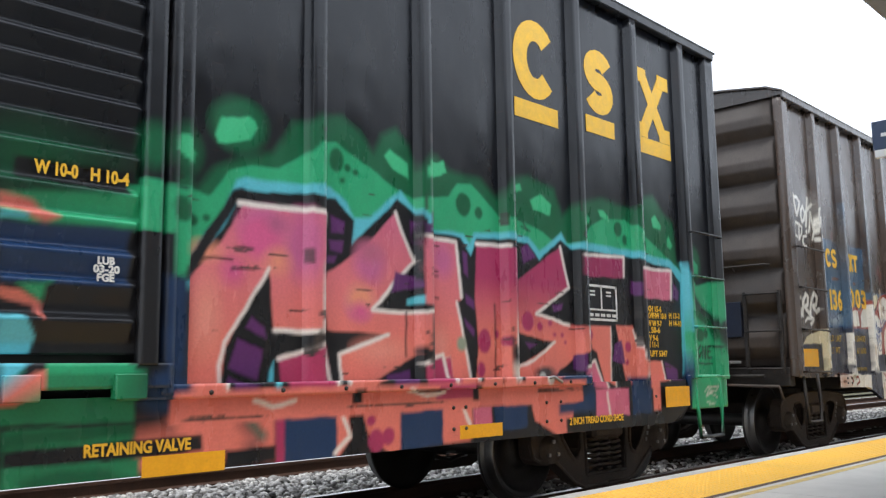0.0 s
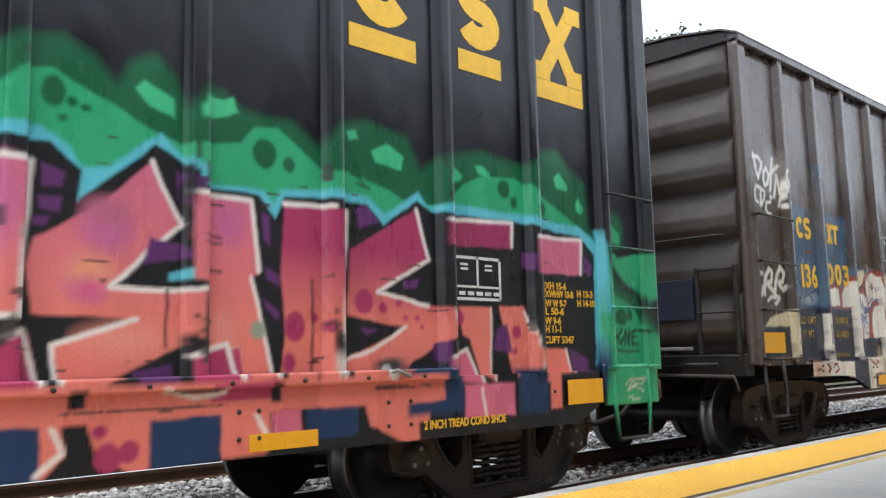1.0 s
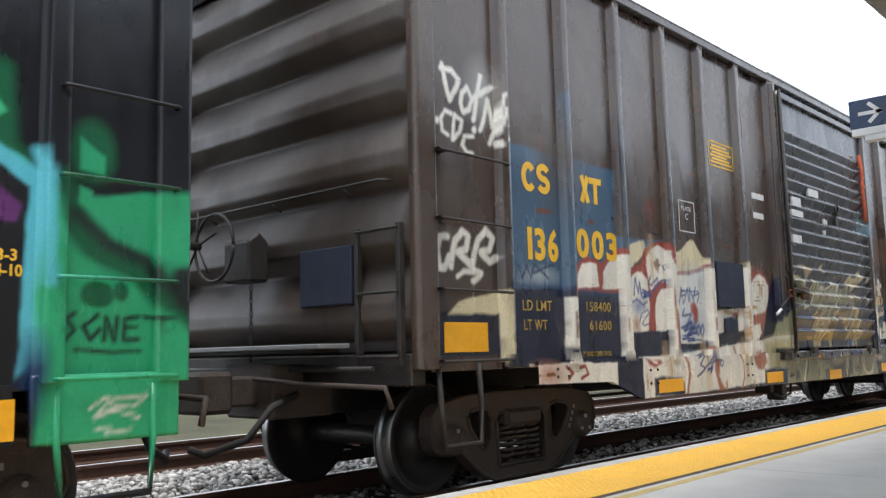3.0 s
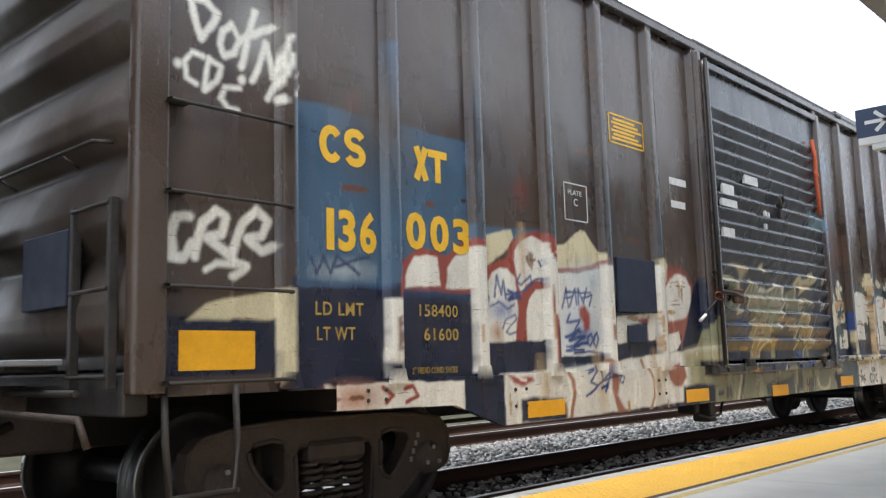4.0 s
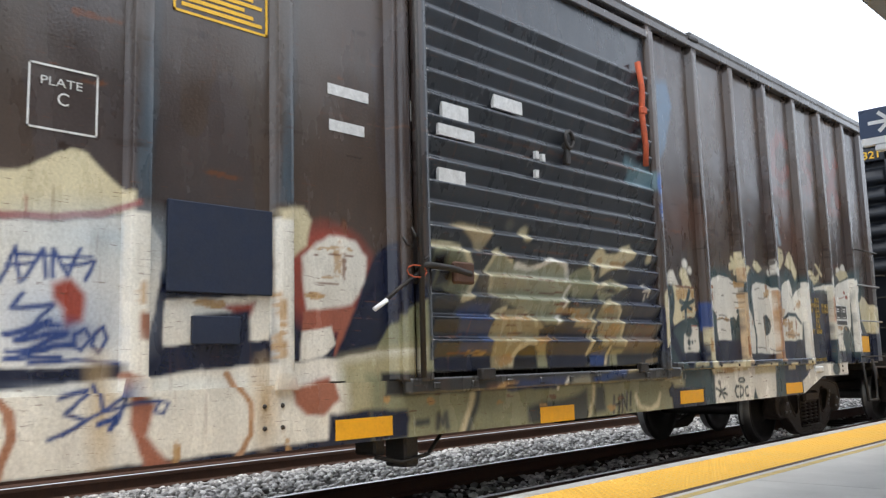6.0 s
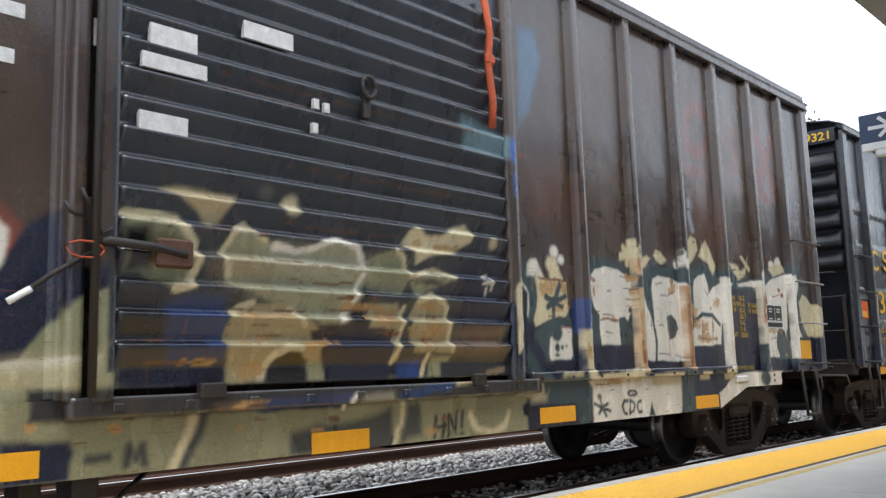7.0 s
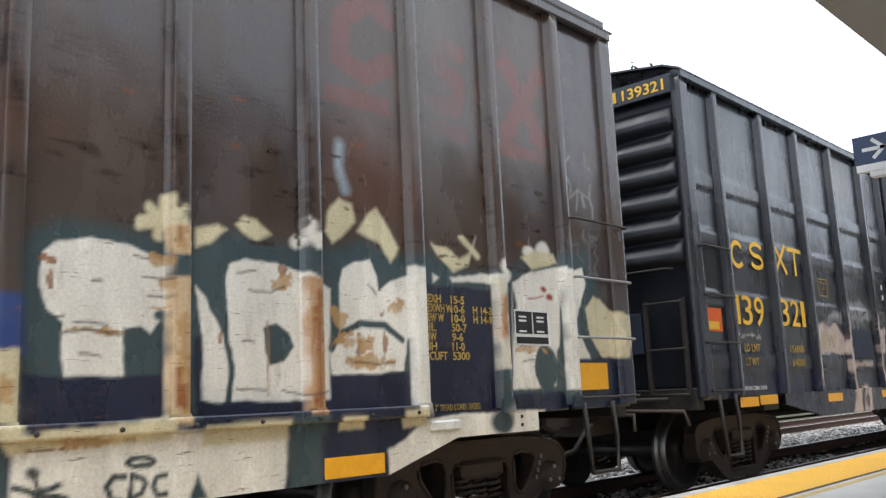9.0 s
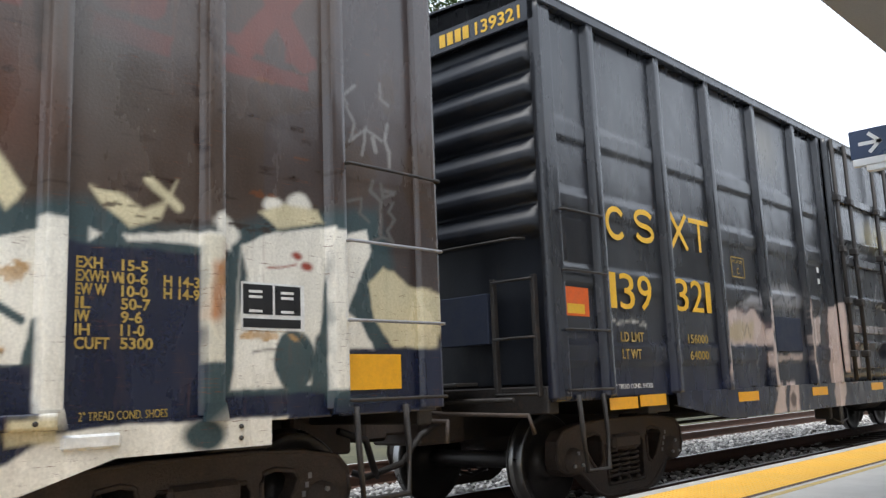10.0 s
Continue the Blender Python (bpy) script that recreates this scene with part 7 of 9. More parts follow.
COAT_2.poly(CREAM, [(4.54, 2.25), (4.64, 2.34), (4.74, 2.32), (4.77, 2.21), (4.66, 2.10), (4.58, 2.05), (4.52, 2.11)], 0.03)
COAT_2.poly(CREAM, [(4.78, 2.15), (4.88, 2.27), (4.95, 2.32), (5.07, 2.19), (5.15, 2.07), (5.07, 1.96), (4.98, 2.09)], 0.03)
COAT_2.poly(CREAM, [(5.46, 2.14), (5.61, 2.12), (5.74, 2.05), (5.86, 2.11), (5.94, 2.24), (5.83, 2.01), (5.67, 1.95), (5.52, 2.06)], 0.03)
COAT_2.stroke(CREAM, [(5.77, 2.21), (5.94, 2.09)], 0.05, 0.03)
COAT_2.poly(CREAM, [(6.46, 2.12), (6.63, 2.20), (6.88, 2.19), (6.92, 2.12), (6.58, 2.05)], 0.03)
COAT_2.rect((0.58, 0.42, 0.25), 3.458, 1.01, 3.582, 2.03, 0.02)
COAT_2.rect((0.46, 0.27, 0.14), 4.338, 1.01, 4.462, 1.82, 0.02)
COAT_2.rect((0.62, 0.58, 0.47), 6.078, 1.27, 6.202, 1.95, 0.02)
COAT_2.stroke((0.42, 0.16, 0.05), [(6.15, 1.78), (6.13, 1.52)], 0.06, 0.06)
COAT_2.rect(TEAL, 6.078, 1.0, 6.202, 1.27, 0.02)
COAT_2.rect(CHALK, 6.948, 1.11, 7.072, 2.08, 0.02)
COAT_2.rect(TEAL, 3.458, 1.76, 3.582, 1.88, 0.02)
COAT_2.rect(CHALK, 5.218, 0.98, 5.342, 1.96, 0.02)
COAT_2.rect(INK, 2.57, 1.36, 2.75, 1.62, 0.05)
COAT_2.rect(CREAM, 2.618, 0.99, 2.742, 1.38, 0.02)
COAT_2.rust(AMBER, 3.53, 1.94, 0.046, 0.090)
COAT_2.rust(AMBER, 3.53, 1.44, 0.045, 0.174)
COAT_2.rust(AMBER, 3.55, 1.18, 0.045, 0.142)
COAT_2.rust(AMBER, 4.42, 1.59, 0.060, 0.167)
COAT_2.rust(AMBER, 4.41, 1.29, 0.059, 0.197)
COAT_2.rust(AMBER, 6.19, 1.74, 0.033, 0.211)
COAT_2.rust(AMBER, 2.67, 1.20, 0.033, 0.098)
COAT_2.rust(BURNT, 4.42, 1.65, 0.034, 0.202)
COAT_2.rust(BURNT, 4.42, 1.16, 0.042, 0.130)
COAT_2.rust(BURNT, 4.42, 1.46, 0.051, 0.099)
COAT_2.rust(BURNT, 3.53, 1.98, 0.023, 0.054)
COAT_2.rust(BURNT, 3.52, 1.18, 0.026, 0.113)
COAT_2.stroke(BURNT, [(4.40, 1.54), (4.41, 1.32), (4.42, 1.02)], 0.03, 0.05)
COAT_2.stroke(BURNT, [(6.21, 1.91), (6.16, 1.53)], 0.02, 0.05)
COAT_2.rust(BURNT, 2.87, 1.72, 0.021, 0.059)
COAT_2.rust(BURNT, 2.85, 1.81, 0.042, 0.021)
COAT_2.rust(BURNT, 4.20, 1.85, 0.032, 0.053)
COAT_2.rust(BURNT, 4.78, 1.43, 0.037, 0.119)
COAT_2.rust(BURNT, 5.00, 1.45, 0.030, 0.094)
COAT_2.rust(BURNT, 4.97, 1.63, 0.040, 0.036)
COAT_2.rust(BURNT, 4.64, 1.46, 0.045, 0.055)
COAT_2.rust(BURNT, 3.79, 1.45, 0.018, 0.042)
COAT_2.rust(BURNT, 6.46, 1.50, 0.070, 0.086)
COAT_2.rust(BURNT, 2.70, 1.53, 0.010, 0.076)
COAT_2.rust(AMBER, 3.43, 1.85, 0.097, 0.047)
COAT_2.rust(AMBER, 3.45, 1.73, 0.051, 0.059)
COAT_2.rust(AMBER, 3.41, 1.60, 0.076, 0.017)
COAT_2.rust(AMBER, 3.08, 1.47, 0.143, 0.022)
COAT_2.rust(AMBER, 4.20, 1.78, 0.089, 0.059)
COAT_2.rust(AMBER, 4.82, 1.33, 0.242, 0.056)
COAT_2.rust(AMBER, 4.62, 1.60, 0.063, 0.083)
COAT_2.rust(AMBER, 5.10, 1.66, 0.103, 0.081)
COAT_2.rust(AMBER, 4.75, 1.45, 0.238, 0.070)
COAT_2.rust(AMBER, 6.52, 1.42, 0.187, 0.043)
COAT_2.stroke((0.06, 0.04, 0.03), [(2.94, 1.46), (3.08, 1.47), (3.23, 1.46)], 0.009, 0.015)
COAT_2.stroke((0.06, 0.04, 0.03), [(2.99, 1.51), (3.15, 1.50)], 0.009, 0.015)
COAT_2.stroke((0.06, 0.04, 0.03), [(3.02, 1.36), (3.12, 1.35)], 0.009, 0.015)
COAT_2.stroke((0.06, 0.04, 0.03), [(3.08, 1.71), (3.13, 1.72)], 0.009, 0.015)
COAT_2.stroke((0.06, 0.04, 0.03), [(3.89, 1.82), (4.01, 1.84)], 0.009, 0.015)
COAT_2.stroke((0.06, 0.04, 0.03), [(3.97, 1.73), (4.12, 1.72), (4.22, 1.76)], 0.009, 0.015)
COAT_2.stroke((0.06, 0.04, 0.03), [(4.86, 1.81), (4.94, 1.76)], 0.009, 0.015)
COAT_2.stroke((0.06, 0.04, 0.03), [(3.93, 1.44), (4.00, 1.44)], 0.009, 0.015)
COAT_2.stroke((0.06, 0.04, 0.03), [(4.19, 1.17), (4.35, 1.13), (4.52, 1.15)], 0.009, 0.015)
COAT_2.stroke((0.06, 0.04, 0.03), [(2.85, 1.53), (2.93, 1.54)], 0.009, 0.015)
COAT_2.stroke((0.06, 0.04, 0.03), [(3.29, 1.86), (3.36, 1.85)], 0.009, 0.015)
COAT_2.stroke((0.06, 0.04, 0.03), [(3.34, 1.75), (3.48, 1.75)], 0.009, 0.015)
COAT_2.stroke((0.06, 0.04, 0.03), [(3.37, 1.65), (3.47, 1.66)], 0.009, 0.015)
COAT_2.stroke((0.06, 0.04, 0.03), [(3.89, 1.18), (4.08, 1.17)], 0.009, 0.015)
COAT_2.stroke((0.06, 0.04, 0.03), [(4.70, 1.33), (5.08, 1.31)], 0.009, 0.015)
COAT_2.stroke((0.06, 0.04, 0.03), [(6.41, 1.33), (6.62, 1.35)], 0.009, 0.015)
COAT_2.poly((0.26,0.16,0.11), [(1.56, 0.98), (1.71, 0.99), (1.71, 0.91), (1.57, 0.91)], 0.02)
COAT_2.poly(CREAM, [(1.73, 0.98), (2.03, 0.98), (2.09, 0.93), (2.07, 0.89), (1.73, 0.88)], 0.02)
COAT_2.poly(TEAL, [(2.07, 0.98), (2.62, 1.01), (2.68, 0.93), (2.68, 0.68), (2.09, 0.73), (2.05, 0.89)], 0.03)
COAT_2.poly(DARKNAVY, [(1.79, 0.8), (1.84, 0.83), (2.48, 0.79), (2.49, 0.67), (1.8, 0.74)], 0.02)
COAT_2.poly(OLD_CREAM, [(1.87, 0.89), (2.09, 0.88), (2.07, 0.84), (1.89, 0.83)], 0.06)
COAT_2.poly(CREAM, [(2.62, 0.99), (3.48, 1.05), (3.48, 0.94), (2.7, 0.91)], 0.02)
COAT_2.rust(AMBER, 3.05, 0.95, 0.28, 0.03)
COAT_2.rust(AMBER, 1.88, 0.92, 0.145, 0.02)
COAT_2.rust(RUST, 1.95, 0.95, 0.1, 0.01)
COAT_2.rust(RUST, 2.82, 0.92, 0.135, 0.01)
COAT_2.rect(CREAM, 3.66, 0.89, 4.2, 1.0, 0.03)
COAT_2.rect(TEAL, 4.2, 0.91, 4.47, 1.02, 0.03)
COAT_2.rect(CREAM, 4.56, 0.92, 4.77, 1.0, 0.02)
COAT_2.rect(CREAM, 5.09, 0.91, 5.31, 1.02, 0.02)
chips = random.Random(11)
for _ in range(150):  # scraped and rusted spots, thickest half way up the long end
    long_end = chips.random() < 0.68
    u = chips.uniform(1.85, 7.0) if long_end else chips.uniform(-6.7, -1.7)
    COAT_2.rust(RUST_DARK if chips.random() < 0.85 else RUST, u, 2.0 + 0.95 * chips.random() ** 1.3 if long_end else chips.uniform(2.1, 3.9), chips.uniform(0.03, 0.14), chips.uniform(0.006, 0.022))
for u in (1.82, 2.62, 3.49, 4.35, 4.47, 5.16, 6.07):  # rust running down beside the posts
    for _ in range(5):
        COAT_2.rust(RUST_DARK, u + chips.uniform(-0.03, 0.05), chips.uniform(2.0, 3.1), chips.uniform(0.02, 0.04), chips.uniform(0.05, 0.22))
for _ in range(14):
    COAT_2.oval((0.095, 0.082, 0.072), chips.uniform(-6.7, 6.9), chips.uniform(2.5, 4.1), chips.uniform(0.08, 0.3), chips.uniform(0.2, 0.6), 0.5)
COAT_2.stroke(TAG, [(7.21, 3.07), (7.1, 2.97), (7.14, 2.93)], 0.022)
COAT_2.stroke(TAG, [(7.43, 3.12), (7.43, 3.02), (7.51, 2.99)], 0.022)
COAT_2.stroke(TAG, [(7.13, 2.91), (7.2, 2.81), (7.15, 2.68)], 0.02)
COAT_2.stroke(TAG, [(7.29, 2.8), (7.26, 2.6)], 0.025)
COAT_2.stroke(TAG, [(7.36, 2.73), (7.38, 2.65)], 0.04)
COAT_2.stroke(TAG, [(7.49, 2.84), (7.47, 2.74), (7.51, 2.67), (7.51, 2.57)], 0.03)
COAT_2.stroke(TAG, [(7.15, 2.68), (7.29, 2.79), (7.44, 2.73)], 0.018)
COAT_2.stroke(TAG2, [(7.35, 2.44), (7.32, 2.38), (7.42, 2.32), (7.41, 2.1)], 0.03)
COAT_2.stroke(TAG2, [(7.42, 2.43), (7.44, 2.35), (7.55, 2.39), (7.45, 2.4)], 0.025)
COAT_2.stroke(TAG2, [(7.34, 2.05), (7.43, 2.08), (7.51, 2.06)], 0.02)
COAT_2.stroke(TAG2, [(7.53, 2.32), (7.49, 2.25), (7.54, 2.21), (7.47, 2.13), (7.51, 2.06)], 0.022)
COAT_2.stroke(TAG2, [(7.13, 2.28), (7.24, 2.31), (7.22, 2.21), (7.31, 2.17)], 0.02)
COAT_2.rust(RUST, -6.21, 2.2, 0.105, 0.02)
COAT_2.rust(RUST, -5.55, 2.17, 0.065, 0.025)
COAT_2.rust(RUST, -4.44, 1.88, 0.055, 0.115)
COAT_2.rust(RUST, -3.64, 2.85, 0.14, 0.025)
COAT_2.rust(RUST, -5.92, 1.25, 0.04, 0.185)
COAT_2.rust(RUST, -6.46, 0.89, 0.19, 0.025)
COAT_2.rect((0.032, 0.037, 0.045), -1.44, 1.11, 1.60, 4.2)
COAT_2.poly((0.16, 0.26, 0.30), [(1.14, 2.86), (1.64, 2.79), (1.63, 2.63), (1.15, 2.63)], 0.06)
COAT_2.poly((0.42, 0.34, 0.20), [(-1.16, 2.03), (-1.02, 2.06), (-0.71, 2.05), (-0.82, 1.89), (-0.88, 1.87), (-0.97, 1.95)], 0.03)
COAT_2.poly(OLIVE, [(-1.36, 1.84), (-1.27, 1.88), (-1.10, 1.90), (-1.00, 1.85), (-0.95, 1.76), (-0.95, 1.64), (-1.00, 1.54), (-1.09, 1.51), (-1.26, 1.60), (-1.35, 1.60)], 0.02)
COAT_2.stroke(CREAM, [(-1.35, 1.88), (-1.21, 1.90), (-1.08, 1.88), (-0.97, 1.78), (-0.95, 1.66), (-0.99, 1.55), (-1.08, 1.52)], 0.05, 0.015)
COAT_2.poly((0.012, 0.012, 0.014), [(-1.35, 1.81), (-1.23, 1.84), (-1.21, 1.62), (-1.34, 1.60)], 0.05)
COAT_2.poly((0.31, 0.31, 0.20), [(-0.78, 1.66), (-0.80, 1.75), (-0.76, 1.85), (-0.67, 1.90), (-0.56, 1.84), (-0.45, 1.79), (-0.29, 1.78), (-0.13, 1.84), (0.00, 1.87), (0.14, 1.81), (0.20, 1.75), (0.28, 1.81), (0.42, 1.84), (0.53, 1.81), (0.58, 1.68), (0.54, 1.57), (0.22, 1.59), (0.04, 1.37), (-0.17, 1.37), (-0.33, 1.45), (-0.49, 1.49), (-0.67, 1.53), (-0.76, 1.57)], 0.02)
COAT_2.oval((0.36, 0.28, 0.16), -0.56, 1.65, 0.152, 0.056, 0.2)
COAT_2.oval((0.40, 0.40, 0.30), -0.17, 1.71, 0.215, 0.050, 0.2)
COAT_2.oval((0.22, 0.24, 0.16), -0.33, 1.57, 0.162, 0.039, 0.2)
COAT_2.oval((0.25, 0.26, 0.15), 0.42, 1.71, 0.099, 0.065, 0.2)
COAT_2.stroke(CREAM, [(-0.76, 1.61), (-0.80, 1.72), (-0.75, 1.84), (-0.67, 1.89), (-0.54, 1.82)], 0.035, 0.015)
COAT_2.stroke(CHALK, [(-0.46, 1.79), (-0.33, 1.77), (-0.17, 1.82), (0.00, 1.87), (0.14, 1.83), (0.20, 1.74)], 0.04, 0.015)
COAT_2.stroke(CREAM, [(0.58, 1.68), (0.54, 1.79), (0.46, 1.84)], 0.035, 0.015)
COAT_2.stroke(CHALK, [(0.18, 1.67), (0.11, 1.52), (0.01, 1.39)], 0.035, 0.015)
COAT_2.oval(CHALK, -0.46, 1.79, 0.031, 0.026, 0.02)
COAT_2.poly((0.012, 0.013, 0.018), [(0.12, 1.48), (0.23, 1.63), (0.23, 1.42), (0.17, 1.33), (0.08, 1.35)], 0.03)
COAT_2.poly(BLUEPATCH, [(-1.14, 1.43), (-1.01, 1.50), (-0.78, 1.51), (-0.77, 1.16), (-1.13, 1.14)], 0.04)
COAT_2.poly((0.016, 0.018, 0.024), [(-1.40, 1.54), (-1.14, 1.50), (-1.13, 1.27), (-0.91, 1.27), (-0.91, 1.23), (-1.40, 1.22)], 0.05)
COAT_2.poly(DARKNAVY, [(-1.33, 1.13), (-0.78, 1.14), (-0.77, 1.01), (-1.33, 1.00)], 0.03)
COAT_2.poly((0.36, 0.30, 0.17), [(-0.78, 1.32), (-0.75, 1.42), (-0.67, 1.46), (-0.41, 1.48), (-0.27, 1.42), (-0.15, 1.33), (-0.00, 1.31), (-0.01, 1.21), (-0.18, 1.13), (-0.34, 1.22), (-0.49, 1.15), (-0.56, 0.96), (-0.77, 0.98)], 0.02)
COAT_2.stroke(CREAM, [(-0.74, 1.41), (-0.68, 1.45), (-0.61, 1.47)], 0.035, 0.015)
COAT_2.stroke(CREAM, [(-0.36, 1.45), (-0.30, 1.41), (-0.27, 1.36)], 0.035, 0.015)
COAT_2.poly((0.012, 0.014, 0.02), [(-0.54, 0.95), (-0.53, 1.11), (-0.45, 1.18), (-0.34, 1.21), (-0.26, 1.14), (-0.22, 0.96)], 0.02)
COAT_2.stroke(CREAM, [(-0.55, 0.96), (-0.54, 1.11), (-0.47, 1.19), (-0.37, 1.23), (-0.30, 1.23)], 0.045, 0.015)
COAT_2.poly((0.29, 0.29, 0.18), [(-0.24, 1.15), (-0.11, 1.17), (-0.09, 0.97), (-0.21, 0.96)], 0.02)
COAT_2.poly(DARKNAVY, [(-0.22, 1.33), (-0.00, 1.36), (0.48, 1.38), (0.43, 1.18), (0.40, 0.99), (-0.07, 0.97), (-0.13, 1.15)], 0.02)
COAT_2.poly((0.35, 0.30, 0.18), [(0.22, 1.49), (0.46, 1.50), (0.54, 1.43), (0.46, 1.14), (0.40, 1.14), (0.45, 1.34), (0.22, 1.35)], 0.02)
COAT_2.poly((0.31, 0.31, 0.20), [(0.58, 1.64), (0.72, 1.70), (0.94, 1.74), (1.01, 1.69), (0.84, 1.62), (0.67, 1.56)], 0.02)
COAT_2.stroke(CREAM, [(0.61, 1.68), (0.82, 1.74), (1.01, 1.71)], 0.03, 0.015)
COAT_2.oval((0.03, 0.03, 0.03), 0.77, 1.65, 0.120, 0.019, 0.02)
COAT_2.poly((0.36, 0.31, 0.18), [(0.61, 1.50), (0.72, 1.56), (0.88, 1.57), (0.96, 1.44), (0.96, 1.20), (0.60, 1.20), (0.58, 1.36)], 0.02)
COAT_2.stroke(CREAM, [(0.64, 1.52), (0.82, 1.58), (0.93, 1.49), (0.97, 1.21)], 0.035, 0.015)
COAT_2.stroke(CREAM, [(0.53, 1.48), (0.49, 1.28), (0.42, 1.14)], 0.035, 0.015)
COAT_2.poly(CREAM, [(0.53, 1.89), (0.58, 1.98), (0.65, 2.02), (0.73, 1.97), (0.87, 1.97), (1.01, 2.04), (1.14, 2.08), (1.22, 2.04), (1.18, 1.95), (1.00, 1.86), (0.78, 1.83), (0.65, 1.76), (0.62, 1.84)], 0.025)
COAT_2.rust(AMBER, 0.68, 1.91, 0.074, 0.053)
COAT_2.rust(AMBER, 0.95, 1.90, 0.143, 0.031)
COAT_2.poly(DARKNAVY, [(1.09, 1.82), (1.56, 1.88), (1.54, 1.40), (1.02, 1.38)], 0.03)
COAT_2.stroke(CHALK, [(1.32, 1.71), (1.37, 1.73)], 0.02, 0.015)
COAT_2.stroke(CHALK, [(1.30, 1.67), (1.41, 1.68)], 0.02, 0.015)
COAT_2.stroke(CHALK, [(1.34, 1.64), (1.35, 1.60)], 0.02, 0.015)
COAT_2.stroke(CHALK, [(1.39, 1.71), (1.40, 1.63)], 0.02, 0.015)
COAT_2.oval(CREAM, -0.35, 2.03, 0.061, 0.056, 0.04)
COAT_2.oval((0.10, 0.10, 0.09), -0.53, 2.09, 0.046, 0.045, 0.04)
COAT_2.oval(CREAM, 1.43, 1.97, 0.045, 0.037, 0.03)
COAT_2.poly(BRIGHTER, [(0.48, 1.14), (0.69, 1.16), (0.67, 0.96), (0.47, 0.95)], 0.03)
COAT_2.stroke(CREAM, [(0.74, 1.18), (0.67, 0.95)], 0.04, 0.015)
COAT_2.poly((0.29, 0.29, 0.18), [(0.78, 1.17), (0.95, 1.18), (0.91, 0.99), (0.75, 0.96)], 0.03)
COAT_2.poly((0.14, 0.10, 0.07), [(1.01, 1.34), (1.53, 1.38), (1.52, 1.20), (0.97, 1.18)], 0.05)
COAT_2.rust(AMBER, -0.53, 1.40, 0.192, 0.043)
COAT_2.rust(AMBER, -0.56, 1.28, 0.150, 0.055)
COAT_2.rust(AMBER, 0.18, 1.47, 0.236, 0.028)
COAT_2.rust(AMBER, 0.36, 1.42, 0.127, 0.070)
COAT_2.rust(AMBER, 0.77, 1.32, 0.163, 0.089)
COAT_2.rust(AMBER, 0.77, 1.49, 0.136, 0.030)
COAT_2.rust(AMBER, -0.17, 1.25, 0.169, 0.032)
COAT_2.rust(AMBER, -0.63, 1.10, 0.109, 0.054)
COAT_2.rust(AMBER, -0.97, 1.16, 0.131, 0.023)
COAT_2.rust(RUST, -0.41, 1.43, 0.366, 0.009)
COAT_2.rust(RUST, -0.56, 1.35, 0.229, 0.009)
COAT_2.rust(RUST, -0.53, 1.29, 0.231, 0.009)
COAT_2.rust(RUST, 0.22, 1.52, 0.289, 0.010)
COAT_2.rust(RUST, -0.17, 1.61, 0.396, 0.007)
COAT_2.rust(RUST, -0.00, 1.45, 0.271, 0.007)
COAT_2.rust(RUST, 0.41, 1.32, 0.098, 0.014)
COAT_2.rust(RUST, 0.76, 1.27, 0.196, 0.011)
COAT_2.rust(RUST, 0.79, 1.43, 0.187, 0.011)
COAT_2.rust(RUST, 1.24, 1.29, 0.246, 0.019)
COAT_2.rust(RUST, 1.27, 1.37, 0.235, 0.012)
COAT_2.rust(RUST, -1.16, 1.27, 0.188, 0.011)
COAT_2.rust(RUST, -1.10, 1.16, 0.191, 0.011)
COAT_2.rust(RUST, 0.09, 1.93, 0.586, 0.007)
COAT_2.rust(RUST, -0.17, 1.71, 0.492, 0.007)
COAT_2.rust((0.10, 0.055, 0.04), -1.13, 2.64, 1.144, 0.012)
COAT_2.rust((0.10, 0.055, 0.04), -0.16, 2.72, 0.981, 0.014)
COAT_2.rust((0.10, 0.055, 0.04), 1.04, 2.76, 0.566, 0.016)
COAT_2.rust((0.10, 0.055, 0.04), 0.48, 2.26, 0.842, 0.015)
COAT_2.rust((0.10, 0.055, 0.04), -0.71, 1.85, 0.378, 0.012)
COAT_2.rect((0.028,0.032,0.040), 0.88, 0.98, 1.72, 1.14, 0.02)
COAT_2.rect((0.035,0.034,0.033), -1.75, 0.895, 2.03, 1.04, 0.03)
COAT_2.poly((0.035,0.045,0.10), [(-0.55, 0.95), (0.08, 0.96), (0.08, 0.88), (-0.55, 0.88)], 0.02)
COAT_2.poly((0.15,0.09,0.06), [(-0.86, 0.94), (-0.56, 0.95), (-0.56, 0.9), (-0.85, 0.89)], 0.03)
COAT_2.poly((0.20,0.19,0.14), [(0.16, 0.95), (0.43, 0.96), (0.43, 0.9), (0.16, 0.9)], 0.03)
COAT_2.stroke(CHALK, [(0.1, 0.94), (0.08, 0.88)], 0.03)
COAT_2.rust(AMBER, -0.64, 0.93, 0.125, 0.02)
COAT_2.stroke((0.30,0.24,0.13), [(1.01, 0.99), (1.28, 1.03)], 0.05)
COAT_2.stroke((0.26,0.20,0.12), [(1.35, 1.06), (1.53, 1.08)], 0.04)
COAT_2.stroke(BLUEPATCH, [(0.49, 0.92), (0.94, 0.98)], 0.05)


def navy_base(u, z):
    low, high = np.array((0.014, 0.017, 0.032)), np.array((0.024, 0.026, 0.031))
    return low + (high - low) * np.clip((z - 1.1) / 0.8, 0, 1)[:, None]


